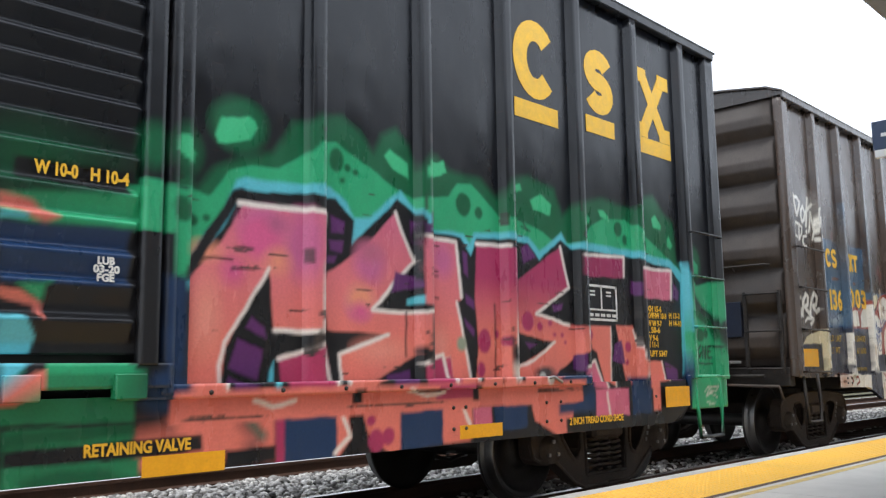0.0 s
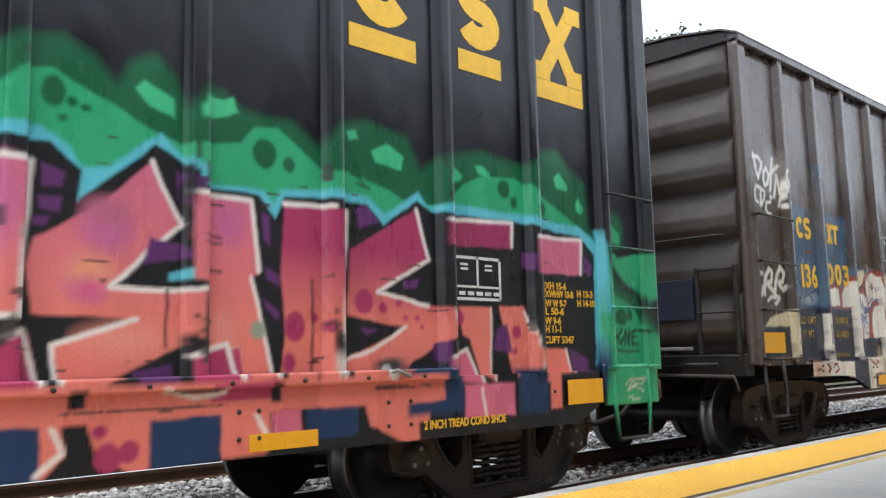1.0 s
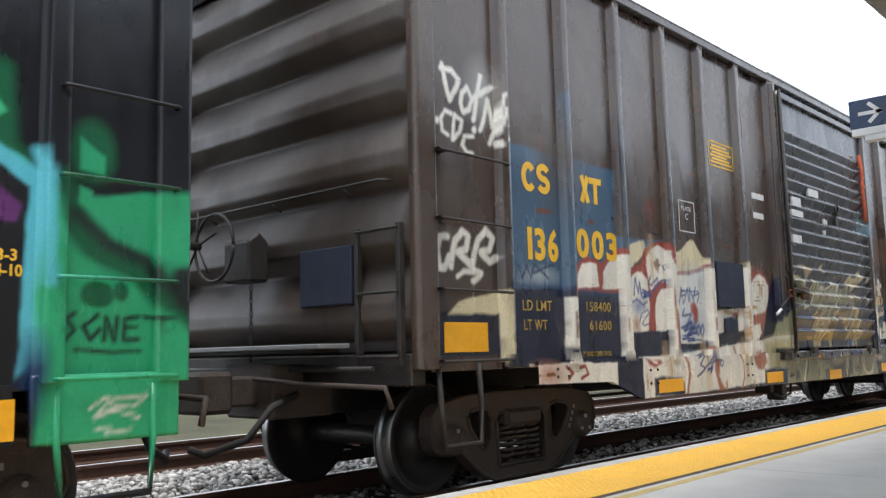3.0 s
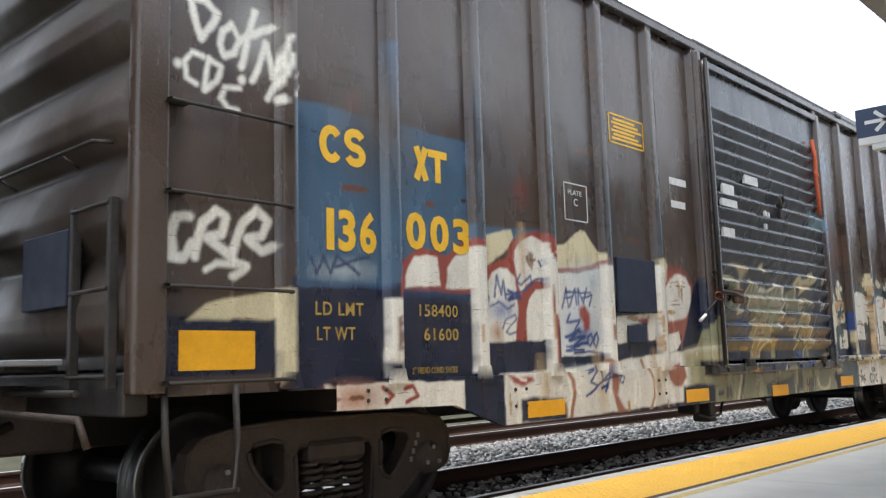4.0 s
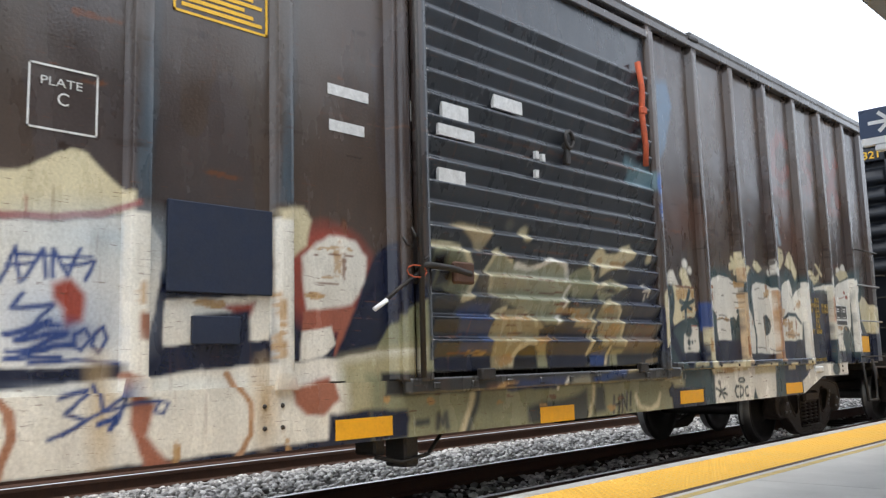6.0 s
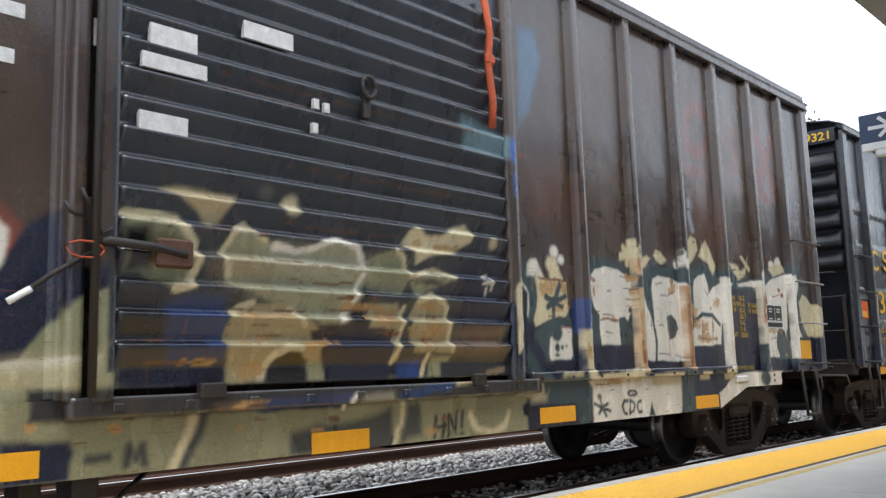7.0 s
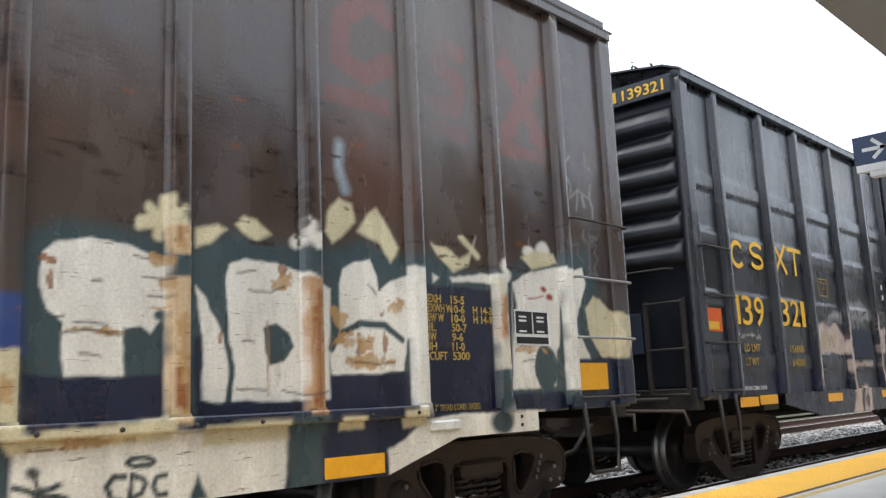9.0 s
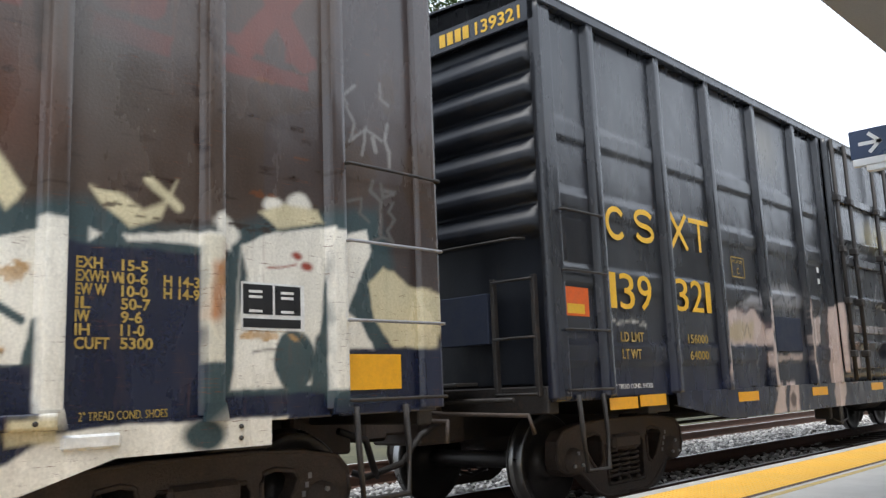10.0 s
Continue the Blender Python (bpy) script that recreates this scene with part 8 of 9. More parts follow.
COAT_3 = Coat(navy_base, 0.03, 0.06)
PALE, SOFT_GREY = (0.50, 0.40, 0.36), (0.055, 0.058, 0.062)
# soft paler patches high on the panels
COAT_3.oval(SOFT_GREY, -5.54, 3.73, 0.31, 0.31, 0.5)
COAT_3.oval(SOFT_GREY, -4.35, 3.85, 0.37, 0.345, 0.5)
COAT_3.oval((0.09,0.08,0.06), -3.28, 3.84, 0.31, 0.3, 0.4)
COAT_3.oval(SOFT_GREY, -6.58, 3.68, 0.31, 0.34, 0.5)
COAT_3.oval(SOFT_GREY, -6.67, 3.01, 0.3, 0.325, 0.5)
COAT_3.poly((0.26,0.26,0.28), [(-4.45, 1.84), (-4.26, 1.92), (-4.06, 2.01), (-3.83, 1.99), (-3.77, 1.84)], 0.04)
COAT_3.poly(PALE, [(-4.78, 1.7), (-4.66, 1.8), (-4.03, 1.83), (-3.86, 1.77), (-3.74, 1.65), (-3.73, 1.45), (-4.8, 1.44)], 0.02)
COAT_3.poly((0.45,0.36,0.24), [(-4.66, 1.66), (-4.06, 1.69), (-4.11, 1.49), (-4.7, 1.47)], 0.06)
COAT_3.stroke((0.06,0.04,0.05), [(-4.4, 1.79), (-4.03, 1.83), (-3.78, 1.71), (-3.71, 1.6)], 0.03)
COAT_3.stroke((0.06,0.05,0.05), [(-4.32, 1.52), (-4.21, 1.67), (-4.17, 1.52)], 0.02)
COAT_3.stroke(PALE, [(-4.75, 1.77), (-4.81, 1.34), (-4.83, 0.97)], 0.09, 0.03)
COAT_3.stroke(PALE, [(-3.65, 1.94), (-3.7, 1.5), (-3.69, 1.22), (-3.67, 0.94)], 0.08, 0.03)
COAT_3.poly(PALE, [(-3.56, 1.34), (-2.75, 1.34), (-2.78, 1.26), (-3.57, 1.25)], 0.02)
COAT_3.oval((0.20,0.20,0.21), -3.12, 2.01, 0.505, 0.15, 0.1)
COAT_3.stroke((0.03,0.03,0.04), [(-3.5, 1.98), (-3.21, 2.03), (-3.15, 1.93), (-2.79, 2.03)], 0.03)
COAT_3.stroke(PALE, [(-2.44, 2.0), (-2.46, 1.51), (-2.47, 1.07)], 0.06, 0.03)
COAT_3.poly(PALE, [(-2.42, 1.81), (-1.99, 1.79), (-2.08, 1.47), (-2.43, 1.45)], 0.02)
COAT_3.poly(PALE, [(-3.58, 1.01), (-3.4, 1.01), (-3.48, 0.65), (-3.85, 0.66), (-3.7, 0.85)], 0.02)
COAT_3.poly(PALE, [(-3.29, 1.02), (-3.01, 1.02), (-3.05, 0.65), (-3.38, 0.66)], 0.02)
COAT_3.oval((0.12,0.09,0.08), -3.23, 0.81, 0.08, 0.095, 0.03)
COAT_3.poly(PALE, [(-1.73, 1.97), (-1.42, 1.99), (-1.52, 1.35), (-1.42, 0.99), (-1.58, 0.67), (-1.9, 0.67), (-1.79, 1.35)], 0.03)
COAT_3.poly((0.012,0.016,0.040), [(-7.12, 1.14), (-6.07, 1.18), (-3.99, 1.04), (-4.08, 0.68), (-6.52, 0.89), (-7.14, 1.01)], 0.15)
COAT_3.stroke(PALE, [(-1.44, 1.84), (-1.69, 0.67)], 0.16, 0.1)
COAT_3.oval(PALE, -1.13, 1.25, 0.22, 0.225, 0.2)
COAT_3.oval((0.2,0.16,0.05), 0.92, 3.06, 1.145, 0.23, 0.2)
COAT_3.stroke(CHALK, [(-6.99, 1.65), (-6.86, 1.58), (-6.67, 1.65), (-6.38, 1.6)], 0.012)
COAT_3.stroke(CHALK, [(0.18, 2.32), (-0.03, 2.06), (0.46, 1.99)], 0.012)


TRAIN = []  # (car, its middle along the track when the clip starts)
def belts(u, z, a, b):
    """Pressed horizontal belts across a panel."""
    out = np.zeros_like(u)
    for at in (3.23, 2.61, 1.97, 1.34):
        out += 0.016 * np.clip((0.10 - np.abs(z - at)) / 0.02, 0, 1)
    return out * np.clip(np.minimum(u - a - 0.02, b - 0.02 - u) / 0.03, 0, 1)


BLACK = (0.010, 0.011, 0.013)


def black_car():
    coat = COAT_1
    plain = Coat(lambda u, z: np.tile(BLACK, (len(u), 1)))
    car = boxcar(dict(label="black boxcar with a large pink and green graffiti piece", coat=coat, plain=plain, end_coat=plain, trucks=(-6.2, 6.4), mat=COAT_BLACK, end_mat=COAT_BLACK, step=0.0125, fine=3.0,
                      posts=[-7.19, -6.32, -5.42, -4.50, -3.62, -2.71, -1.78, 1.82, 2.71, 3.62, 4.50, 5.42, 6.32, 7.19], door=(-1.7, 1.72), seen=(0.0, 9.0), relief=flat,
                      post_foot=0.98, ribs=(1.21, 0.525, 6), beam=False, sill=[(-7.0, 0.72), (-6.6, 0.60), (6.75, 0.60), (7.02, 0.72)], sill_top=0.98, flange=(1.5, 5.45), roof_label="black ribbed steel roof"))
    sliding_door(car, -1.62, 1.62, 1.18, TOP - 0.12, [1.34, 1.51, 1.65, 1.81, 1.95, 2.13, 2.26, 2.39, 2.53, 2.65, 2.77, 2.92, 3.06, 3.20, 3.35, 3.50, 3.64, 3.79, 3.93, 4.08], coat, COAT_BLACK, 0.013)
    skin("door_track", stops(-1.8, 1.75, 0.03), stops(1.02, 1.14, 0.02), lambda u, z: np.full_like(u, 1.63), 0.10, coat, COAT_BLACK, car)
    return car


def brown_car():
    coat = COAT_2
    plain = Coat(lambda u, z: np.tile((0.055, 0.045, 0.040), (len(u), 1)))
    end = Coat(lambda u, z: np.array((0.060, 0.047, 0.040)) * (0.75 + 0.5 * rough_field(u * 3, z, 1.7, 8))[:, None])
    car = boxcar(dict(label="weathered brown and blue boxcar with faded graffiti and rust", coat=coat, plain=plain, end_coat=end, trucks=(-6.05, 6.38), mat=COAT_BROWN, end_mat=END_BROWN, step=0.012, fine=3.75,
                      posts=[-6.79, -5.95, -5.10, -4.23, -3.41, -2.52, -1.60, 1.76, 2.67, 3.52, 4.40, 5.28, 6.14, 7.01], door=(-1.55, 1.7), seen=(-9.0, 9.0), relief=flat,
                      post_foot=0.99, ribs=(1.18, 0.53, 6), beam=False, sill=[(-6.45, 0.82), (-5.4, 0.80), (-4.9, 0.63), (4.95, 0.63), (5.6, 0.82), (6.5, 0.82)], sill_top=0.99, flange=(1.9, 5.3), roof_label="weathered brown ribbed steel roof"))
    sliding_door(car, -1.45, 1.66, 1.03, TOP - 0.25, [1.24 + 0.153 * k for k in range(17)], coat, COAT_BROWN, 0.014)
    skin("door_track", stops(-1.6, 1.9, 0.03), stops(0.90, 1.00, 0.02), lambda u, z: np.full_like(u, 1.62), 0.09, coat, COAT_BROWN, car)
    return car


def navy_car():
    coat = COAT_3
    plain = Coat(lambda u, z: np.tile((0.014, 0.017, 0.024), (len(u), 1)))
    car = boxcar(dict(label="dark navy boxcar with yellow stencilled numbers", coat=coat, plain=plain, end_coat=plain, trucks=(-6.17, 6.2), mat=COAT_NAVY, end_mat=END_NAVY, step=0.026, fine=3.5,
                      posts=[-7.12, -5.94, -4.86, -3.68, -2.46, -1.60, 1.60, 2.46, 3.68, 4.86, 5.94, 7.12], door=(-1.5, 1.5), seen=(-9.0, 0.0), relief=belts,
                      post_foot=0.97, ribs=(2.305, 0.285, 6), beam=True, sill=[(-6.0, 0.86), (-5.9, 0.84), (-4.9, 0.68), (4.9, 0.68), (5.9, 0.84), (6.0, 0.86)], sill_top=0.98, flange=None, roof_label="dark navy ribbed steel roof"))
    sliding_door(car, -1.45, 1.45, 1.15, TOP - 0.15, [1.5, 2.1, 2.9, 3.5], coat, COAT_NAVY, 0.03)
    return car

TRAIN += [(black_car(), 0.48), (brown_car(), 17.85), (navy_car(), 34.95)]

# ---- lettering, plates, steps and fittings on each car ----
def band(name, runs, width, x, mat, car, label=""):
    """Flat painted shapes: broad strokes through (u, z) points, 2 mm thick."""
    bm = bmesh.new()
    for k, pts in enumerate(runs):
        p = [Vector(q) for q in pts]
        left, right = [], []
        for i, q in enumerate(p):
            d = (p[min(i + 1, len(p) - 1)] - p[max(i - 1, 0)]).normalized()
            nrm = Vector((-d.y, d.x)) * width / 2
            left.append(bm.verts.new((x + 0.0004 * k, *(q + nrm))))
            right.append(bm.verts.new((x + 0.0004 * k, *(q - nrm))))
        for i in range(len(p) - 1):
            bm.faces.new((left[i], right[i], right[i + 1], left[i + 1]))
    bmesh.ops.recalc_face_normals(bm, faces=bm.faces)
    for f in bm.faces:
        if f.normal.x < 0:
            f.normal_flip()
    bmesh.ops.solidify(bm, geom=bm.faces[:], thickness=0.002)
    return part(name, bm, mat, car, label)


def arc(u, z, ru, rz, a0, a1, n=14):
    return [(u + ru * math.cos(radians(a0 + (a1 - a0) * i / n)), z + rz * math.sin(radians(a0 + (a1 - a0) * i / n))) for i in range(n + 1)]


def emblem(car, boxes, width, x, mat, bars=True, bar_gap=0.10, bar_high=0.11, label="yellow emblem shape"):
    """Four plain block shapes: an open ring, a double bend, a cross and, where there is a fourth, a tee."""
    for i, (u0, z0, u1, z1) in enumerate(boxes):
        w = width
        cu, cz, ru, rz = (u0 + u1) / 2, (z0 + z1) / 2, (u1 - u0 - w) / 2, (z1 - z0 - w) / 2
        if i == 0:
            runs = [arc(cu, cz, ru, rz, 40, 320, 20)]
        elif i == 1:
            q = rz / 2
            runs = [arc(cu, cz + q, ru, q, 20, 270, 12) + arc(cu, cz - q, ru, q, 90, -160, 12)[1:]]
        elif i == 2:
            runs = [[(u0 + w * 0.6, z0), (u1 - w * 0.6, z1)], [(u0 + w * 0.6, z1), (u1 - w * 0.6, z0)]]
            if bars:
                s_ = w * 0.22
                runs += [[(a, b), (a + w * 1.15, b)] for a in (u0, u1 - w * 1.15) for b in (z0 + s_, z1 - s_)]
        else:
            runs = [[(u0, z1 - w / 2), (u1, z1 - w / 2)], [(cu, z0), (cu, z1)]]
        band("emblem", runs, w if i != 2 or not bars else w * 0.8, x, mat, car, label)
        if bars:
            part("emblem_bar", block(x - 0.001, u0, z0 - bar_gap - bar_high, x + 0.002, u1, z0 - bar_gap, 0.0), mat, car, label)


def frame_bars(car, u0, z0, u1, z1, w, x, mat, extra=()):
    for a in ((u0, z0, u1, z0 + w), (u0, z1 - w, u1, z1), (u0, z0, u0 + w, z1), (u1 - w, z0, u1, z1), *extra):
        part("stencil_bar", block(x - 0.001, a[0], a[1], x + 0.0015, a[2], a[3], 0.0), mat, car)


def lines(car, u, rows, size, x, mat, wide=0.56):
    """Stencilled lines: (text, along, height), each letter about wide times as broad as it is high."""
    for text, du, z in rows:
        lettering("lettering", text, size, u + du, z, x, mat, car, bold=0.002, width=wide * size * (len(text) - 0.45 * text.count(" ") - 0.4 * text.count("-") - 0.3 * text.count("I") - 0.35 * text.count("1")))


def digits(car, text, u, z, width, high, x, mat, bold):
    """A number of separate painted digits."""
    share = [0.42 if c == "1" else 1.0 for c in text]
    gap = 0.24
    unit = width / (sum(share) + gap * (len(text) - 1))
    for c, s_ in zip(text, share):
        lettering("digit", c, high / 0.73, u, z, x, mat, car, width=unit * s_, bold=bold)
        u += unit * (s_ + gap)


def latch(car, u, z, x):
    """A sliding door's lock: plate, hasp, lever with a pale grip, hooks and a wire seal."""
    part("latch_plate", block(x, u - 0.10, z - 0.10, x + 0.03, u + 0.08, z + 0.24, 0.01), STEEL_DARK, car)
    part("latch_bar", rod([(x + 0.03, u - 0.06, z + 0.01), (x + 0.08, u + 0.02, z + 0.03), (x + 0.09, u + 0.22, z + 0.02), (x + 0.09, u + 0.42, z - 0.01)], 0.024, 6), STEEL_DARK, car, "dark steel door latch")
    part("latch_hasp", block(x + 0.05, u + 0.26, z - 0.08, x + 0.10, u + 0.46, z + 0.07, 0.014), RAIL_RUST, car, "rusty hasp on the door")
    part("latch_lever", rod([(x + 0.02, u - 0.36, z - 0.24), (x + 0.05, u - 0.22, z - 0.13), (x + 0.07, u - 0.06, z - 0.03)], 0.013, 6), STEEL_DARK, car)
    part("latch_grip", rod([(x + 0.02, u - 0.41, z - 0.27), (x + 0.04, u - 0.32, z - 0.21)], 0.016, 8), SIGN_WHITE, car, "pale worn grip")
    for k, (du, dz) in enumerate(((-0.10, 0.17), (-0.02, 0.24), (0.05, 0.12))):
        part("latch_hook", rod([(x + 0.02, u + du, z + dz), (x + 0.07, u + du - 0.02, z + dz - 0.03), (x + 0.08, u + du - 0.07, z + dz - 0.02 - 0.02 * k), (x + 0.06, u + du - 0.09, z + dz + 0.03)], 0.010, 5), STEEL_DARK, car)
    part("seal_loop", rod([(x + 0.09, u - 0.10 + 0.09 * math.cos(q), z - 0.02 + 0.04 * math.sin(q)) for q in (math.tau * k / 10 for k in range(11))], 0.005, 5), RAG_ORANGE, car, "red wire seal")


def end_gear(car, e, board=True):
    y0, y1 = (HALF + 0.0, HALF + 0.05) if e > 0 else (-HALF - 0.05, -HALF)
    if board:
        part("end_board", block(0.35, y0 - 0.02, 1.44, 0.93, y1 + 0.02, 1.86, 0.006), NAVY_BOARD, car, "dark navy board on the end")
    part("brake_pipe", rod([(-1.2, e * (HALF + 0.12), 0.98), (1.2, e * (HALF + 0.12), 0.98)], 0.02), STEEL_DARK, car)
    part("draft_gear", block(-0.3, HALF - 0.3 if e > 0 else -HALF - 0.28, 0.62, 0.3, HALF + 0.28 if e > 0 else -HALF + 0.3, 1.02, 0.02), TRUCK_STEEL, car)


def hand_brake(car, e):
    """A hand brake on a car's end: housing, wheel with spokes, chain."""
    y = e * (HALF + 0.06)
    part("brake_housing", prism([(y - 0.0 if e > 0 else y - 0.20, 1.66), (y + 0.20 if e > 0 else y, 1.66), (y + 0.20 if e > 0 else y, 1.98), (y + 0.1 if e > 0 else y - 0.1, 2.06), (y if e > 0 else y - 0.20, 1.98)], -0.38, -0.04, 0.02), STEEL_DARK, car, "dark cast hand brake housing")
    c = Vector((-0.42, y + e * 0.26, 1.95))
    wheel = part("brake_wheel", rod([(c.x + 0.27 * math.cos(q), c.y, c.z + 0.27 * math.sin(q)) for q in (math.tau * k / 24 for k in range(25))], 0.014, 6), STEEL_DARK, car, "spoked steel hand brake wheel")
    for k in range(5):
        q = math.tau * k / 5 + 0.3
        part("spoke", rod([tuple(c), (c.x + 0.27 * math.cos(q), c.y, c.z + 0.27 * math.sin(q))], 0.009, 5), STEEL_DARK, wheel)
    part("hub", lathe([(c.y - 0.22, 0.03), (c.y + 0.02, 0.035)], "Y", 10, centre=(c.x, 0, c.z)), STEEL_DARK, wheel)
    for k in range(12):
        z = 1.62 - k * 0.05
        link = rod([(-0.2 + (0.012 if k % 2 else 0) * math.cos(q), y + e * (0.06 + (0 if k % 2 else 0.012) * math.cos(q)), z + 0.028 * math.sin(q)) for q in (math.tau * j / 8 for j in range(9))], 0.005, 4)
        part("chain_link", link, STEEL_DARK, car)
    part("brake_step", block(-0.85, y if e > 0 else y - 0.28, 1.125, 0.9, y + 0.28 if e > 0 else y, 1.16, 0.006), GALVANISED, car, "pale galvanised end platform")
    for k in range(3):
        part("stencil_line", block(0.10 + 0.01 * k, min(y - e * 0.06, y - e * 0.055) - 0.0, 1.40 - 0.035 * k, 0.26, max(y - e * 0.06, y - e * 0.055) + 0.012, 1.415 - 0.035 * k, 0.0), MARK_WHITE, car)
    for x in (-0.9, 0.0, 0.85):
        part("rail_bracket", rod([(x, e * (HALF - 0.02), 2.22), (x, e * (HALF + 0.09), 2.28)], 0.01, 6), STEEL_DARK, car)


def under_gear(car):
    tank = lathe([(-0.55, 0.05), (-0.52, 0.17), (-0.45, 0.2), (0.45, 0.2), (0.52, 0.17), (0.55, 0.05)], "Y", 18, centre=(0.75, 1.6, 0.72))
    part("air_reservoir", tank, STEEL_DARK, car)
    part("brake_cylinder", lathe([(-0.3, 0.12), (0.25, 0.14), (0.3, 0.05)], "Y", 14, centre=(0.8, -0.6, 0.74)), STEEL_DARK, car)
    part("hanger_bracket", block(1.2, -1.72, 0.52, 1.40, -1.62, 0.72, 0.015), STEEL_DARK, car)
    part("hanger_bracket", block(1.25, -1.50, 0.43, 1.45, -1.37, 0.72, 0.015), STEEL_DARK, car)
    part("release_rod", rod([(1.44, -1.75, 0.52), (1.46, -1.55, 0.47), (1.46, -1.30, 0.50), (1.40, -1.1, 0.62)], 0.014), STEEL_DARK, car)
    part("brake_rod", rod([(0.5, -5.0, 0.6), (0.5, 5.0, 0.6)], 0.018), STEEL_DARK, car)


PX, SX = PANEL + 0.003, SILL + 0.002
FX = POST + 0.008


def black_car_fittings(car):
    emblem(car, [(4.64, 3.21, 5.2, 3.86), (5.6, 3.27, 6.04, 3.85), (6.42, 3.24, 7.02, 3.84)], 0.17, PX, MARK_YELLOW, bar_gap=0.035, bar_high=0.15)
    for text, u, z, w in (("W 10-0", 1.04, 1.99, 0.2), ("H 10-4", 1.3, 1.99, 0.19)):
        lettering("lettering", text, 0.085, u, z, 1.632, MARK_YELLOW, car, width=w, bold=0.003)
    lines(car, 1.33, (("LUB", 0.02, 1.6), ("03-20", 0, 1.56), ("FGE", 0.02, 1.52)), 0.05, 1.632, MARK_WHITE)
    lettering("lettering", "RETAINING VALVE", 0.08, 1.36, 0.71, SX, MARK_YELLOW, car, width=0.55, bold=0.003)
    lettering("lettering", "2 INCH TREAD COND SHOE", 0.075, 5.17, 0.66, SX, MARK_YELLOW, car, width=0.76, bold=0.002)
    u = 6.43
    lines(car, u, (("EXH 15-6", 0, 1.59), ("EXWHW 10-8", 0, 1.53), ("EW W 9-7", 0, 1.46), ("IL 50-6", 0, 1.4), ("IW 9-6", 0, 1.33), ("IH 11-1", 0, 1.27), ("CUFT 5347", 0, 1.19), ("H 13-3", 0.41, 1.54), ("H 14-10", 0.41, 1.47)), 0.073, PX, MARK_YELLOW)
    u0, z1, u1, z0 = 5.5, 1.78, 5.97, 1.48
    mid, low = (u0 + u1) / 2, z0 + 0.085
    frame_bars(car, u0, z0, u1, z1, 0.02, PX, MARK_WHITE, ((mid - 0.009, low, mid + 0.009, z1), (u0, low, u1, low + 0.015)))
    for k in range(2):
        for j in range(2):
            part("stencil_line", block(PX - 0.001, u0 + 0.07 + k * 0.24, z1 - 0.065 - j * 0.03, PX + 0.0015, u0 + 0.14 + k * 0.24, z1 - 0.05 - j * 0.03, 0.0), MARK_WHITE, car)
    for k in range(5):
        part("stencil_line", block(PX - 0.001, u0 + 0.05 + k * 0.085, z0 + 0.035, PX + 0.0015, u0 + 0.11 + k * 0.085, z0 + 0.06, 0.0), MARK_WHITE, car)
    strip(car, 1.65, 0.59, 2.11, 0.69)
    strip(car, 3.92, 0.63, 4.36, 0.72)
    strip(car, 6.59, 0.74, 7.02, 0.92, x=FX)
    # corner: plate, rungs, step
    skin("corner_plate", stops(7.10, 7.84, 0.02), stops(0.70, 1.02, 0.02), lambda u, z: np.full_like(u, SILL), 0.03, COAT_1, COAT_BLACK, car)
    for y, z in ((7.26, 2.38), (7.24, 1.95), (7.22, 1.47), (7.2, 1.0)):
        side_ladder(car, 7.20, 7.80, [z], COAT_BLACK, coat=COAT_1)
    stirrup(car, 7.46, 0.48, COAT_BLACK, 0.44, COAT_1)
    rivets(car, [(u, z) for u in (3.86, 3.98, 4.88, 5.06, 6.47) for z in (0.70, 0.84)], SILL, STEEL_DARK)
    rivets(car, [(2.0 + 0.45 * k, 0.99) for k in range(8)], SILL + 0.036, STEEL_DARK)
    for u in (0.35, 0.95, 1.45):
        painted("track_clip", block(1.60, u, 0.97, 1.66, u + 0.16, 1.09, 0.006), COAT_1, COAT_BLACK, car)
    part("tool_bracket", rod([(SILL, 4.85, 1.01), (SILL + 0.05, 4.92, 1.03), (SILL + 0.05, 5.02, 0.99)], 0.012), GALVANISED, car, "bare steel lever at the sill")
    skin("door_guide", stops(1.72, 1.78, 0.03), stops(0.98, TOP - 0.1, 0.02), lambda u, z: np.full_like(u, POST + 0.03), 0.05, COAT_1, COAT_BLACK, car)


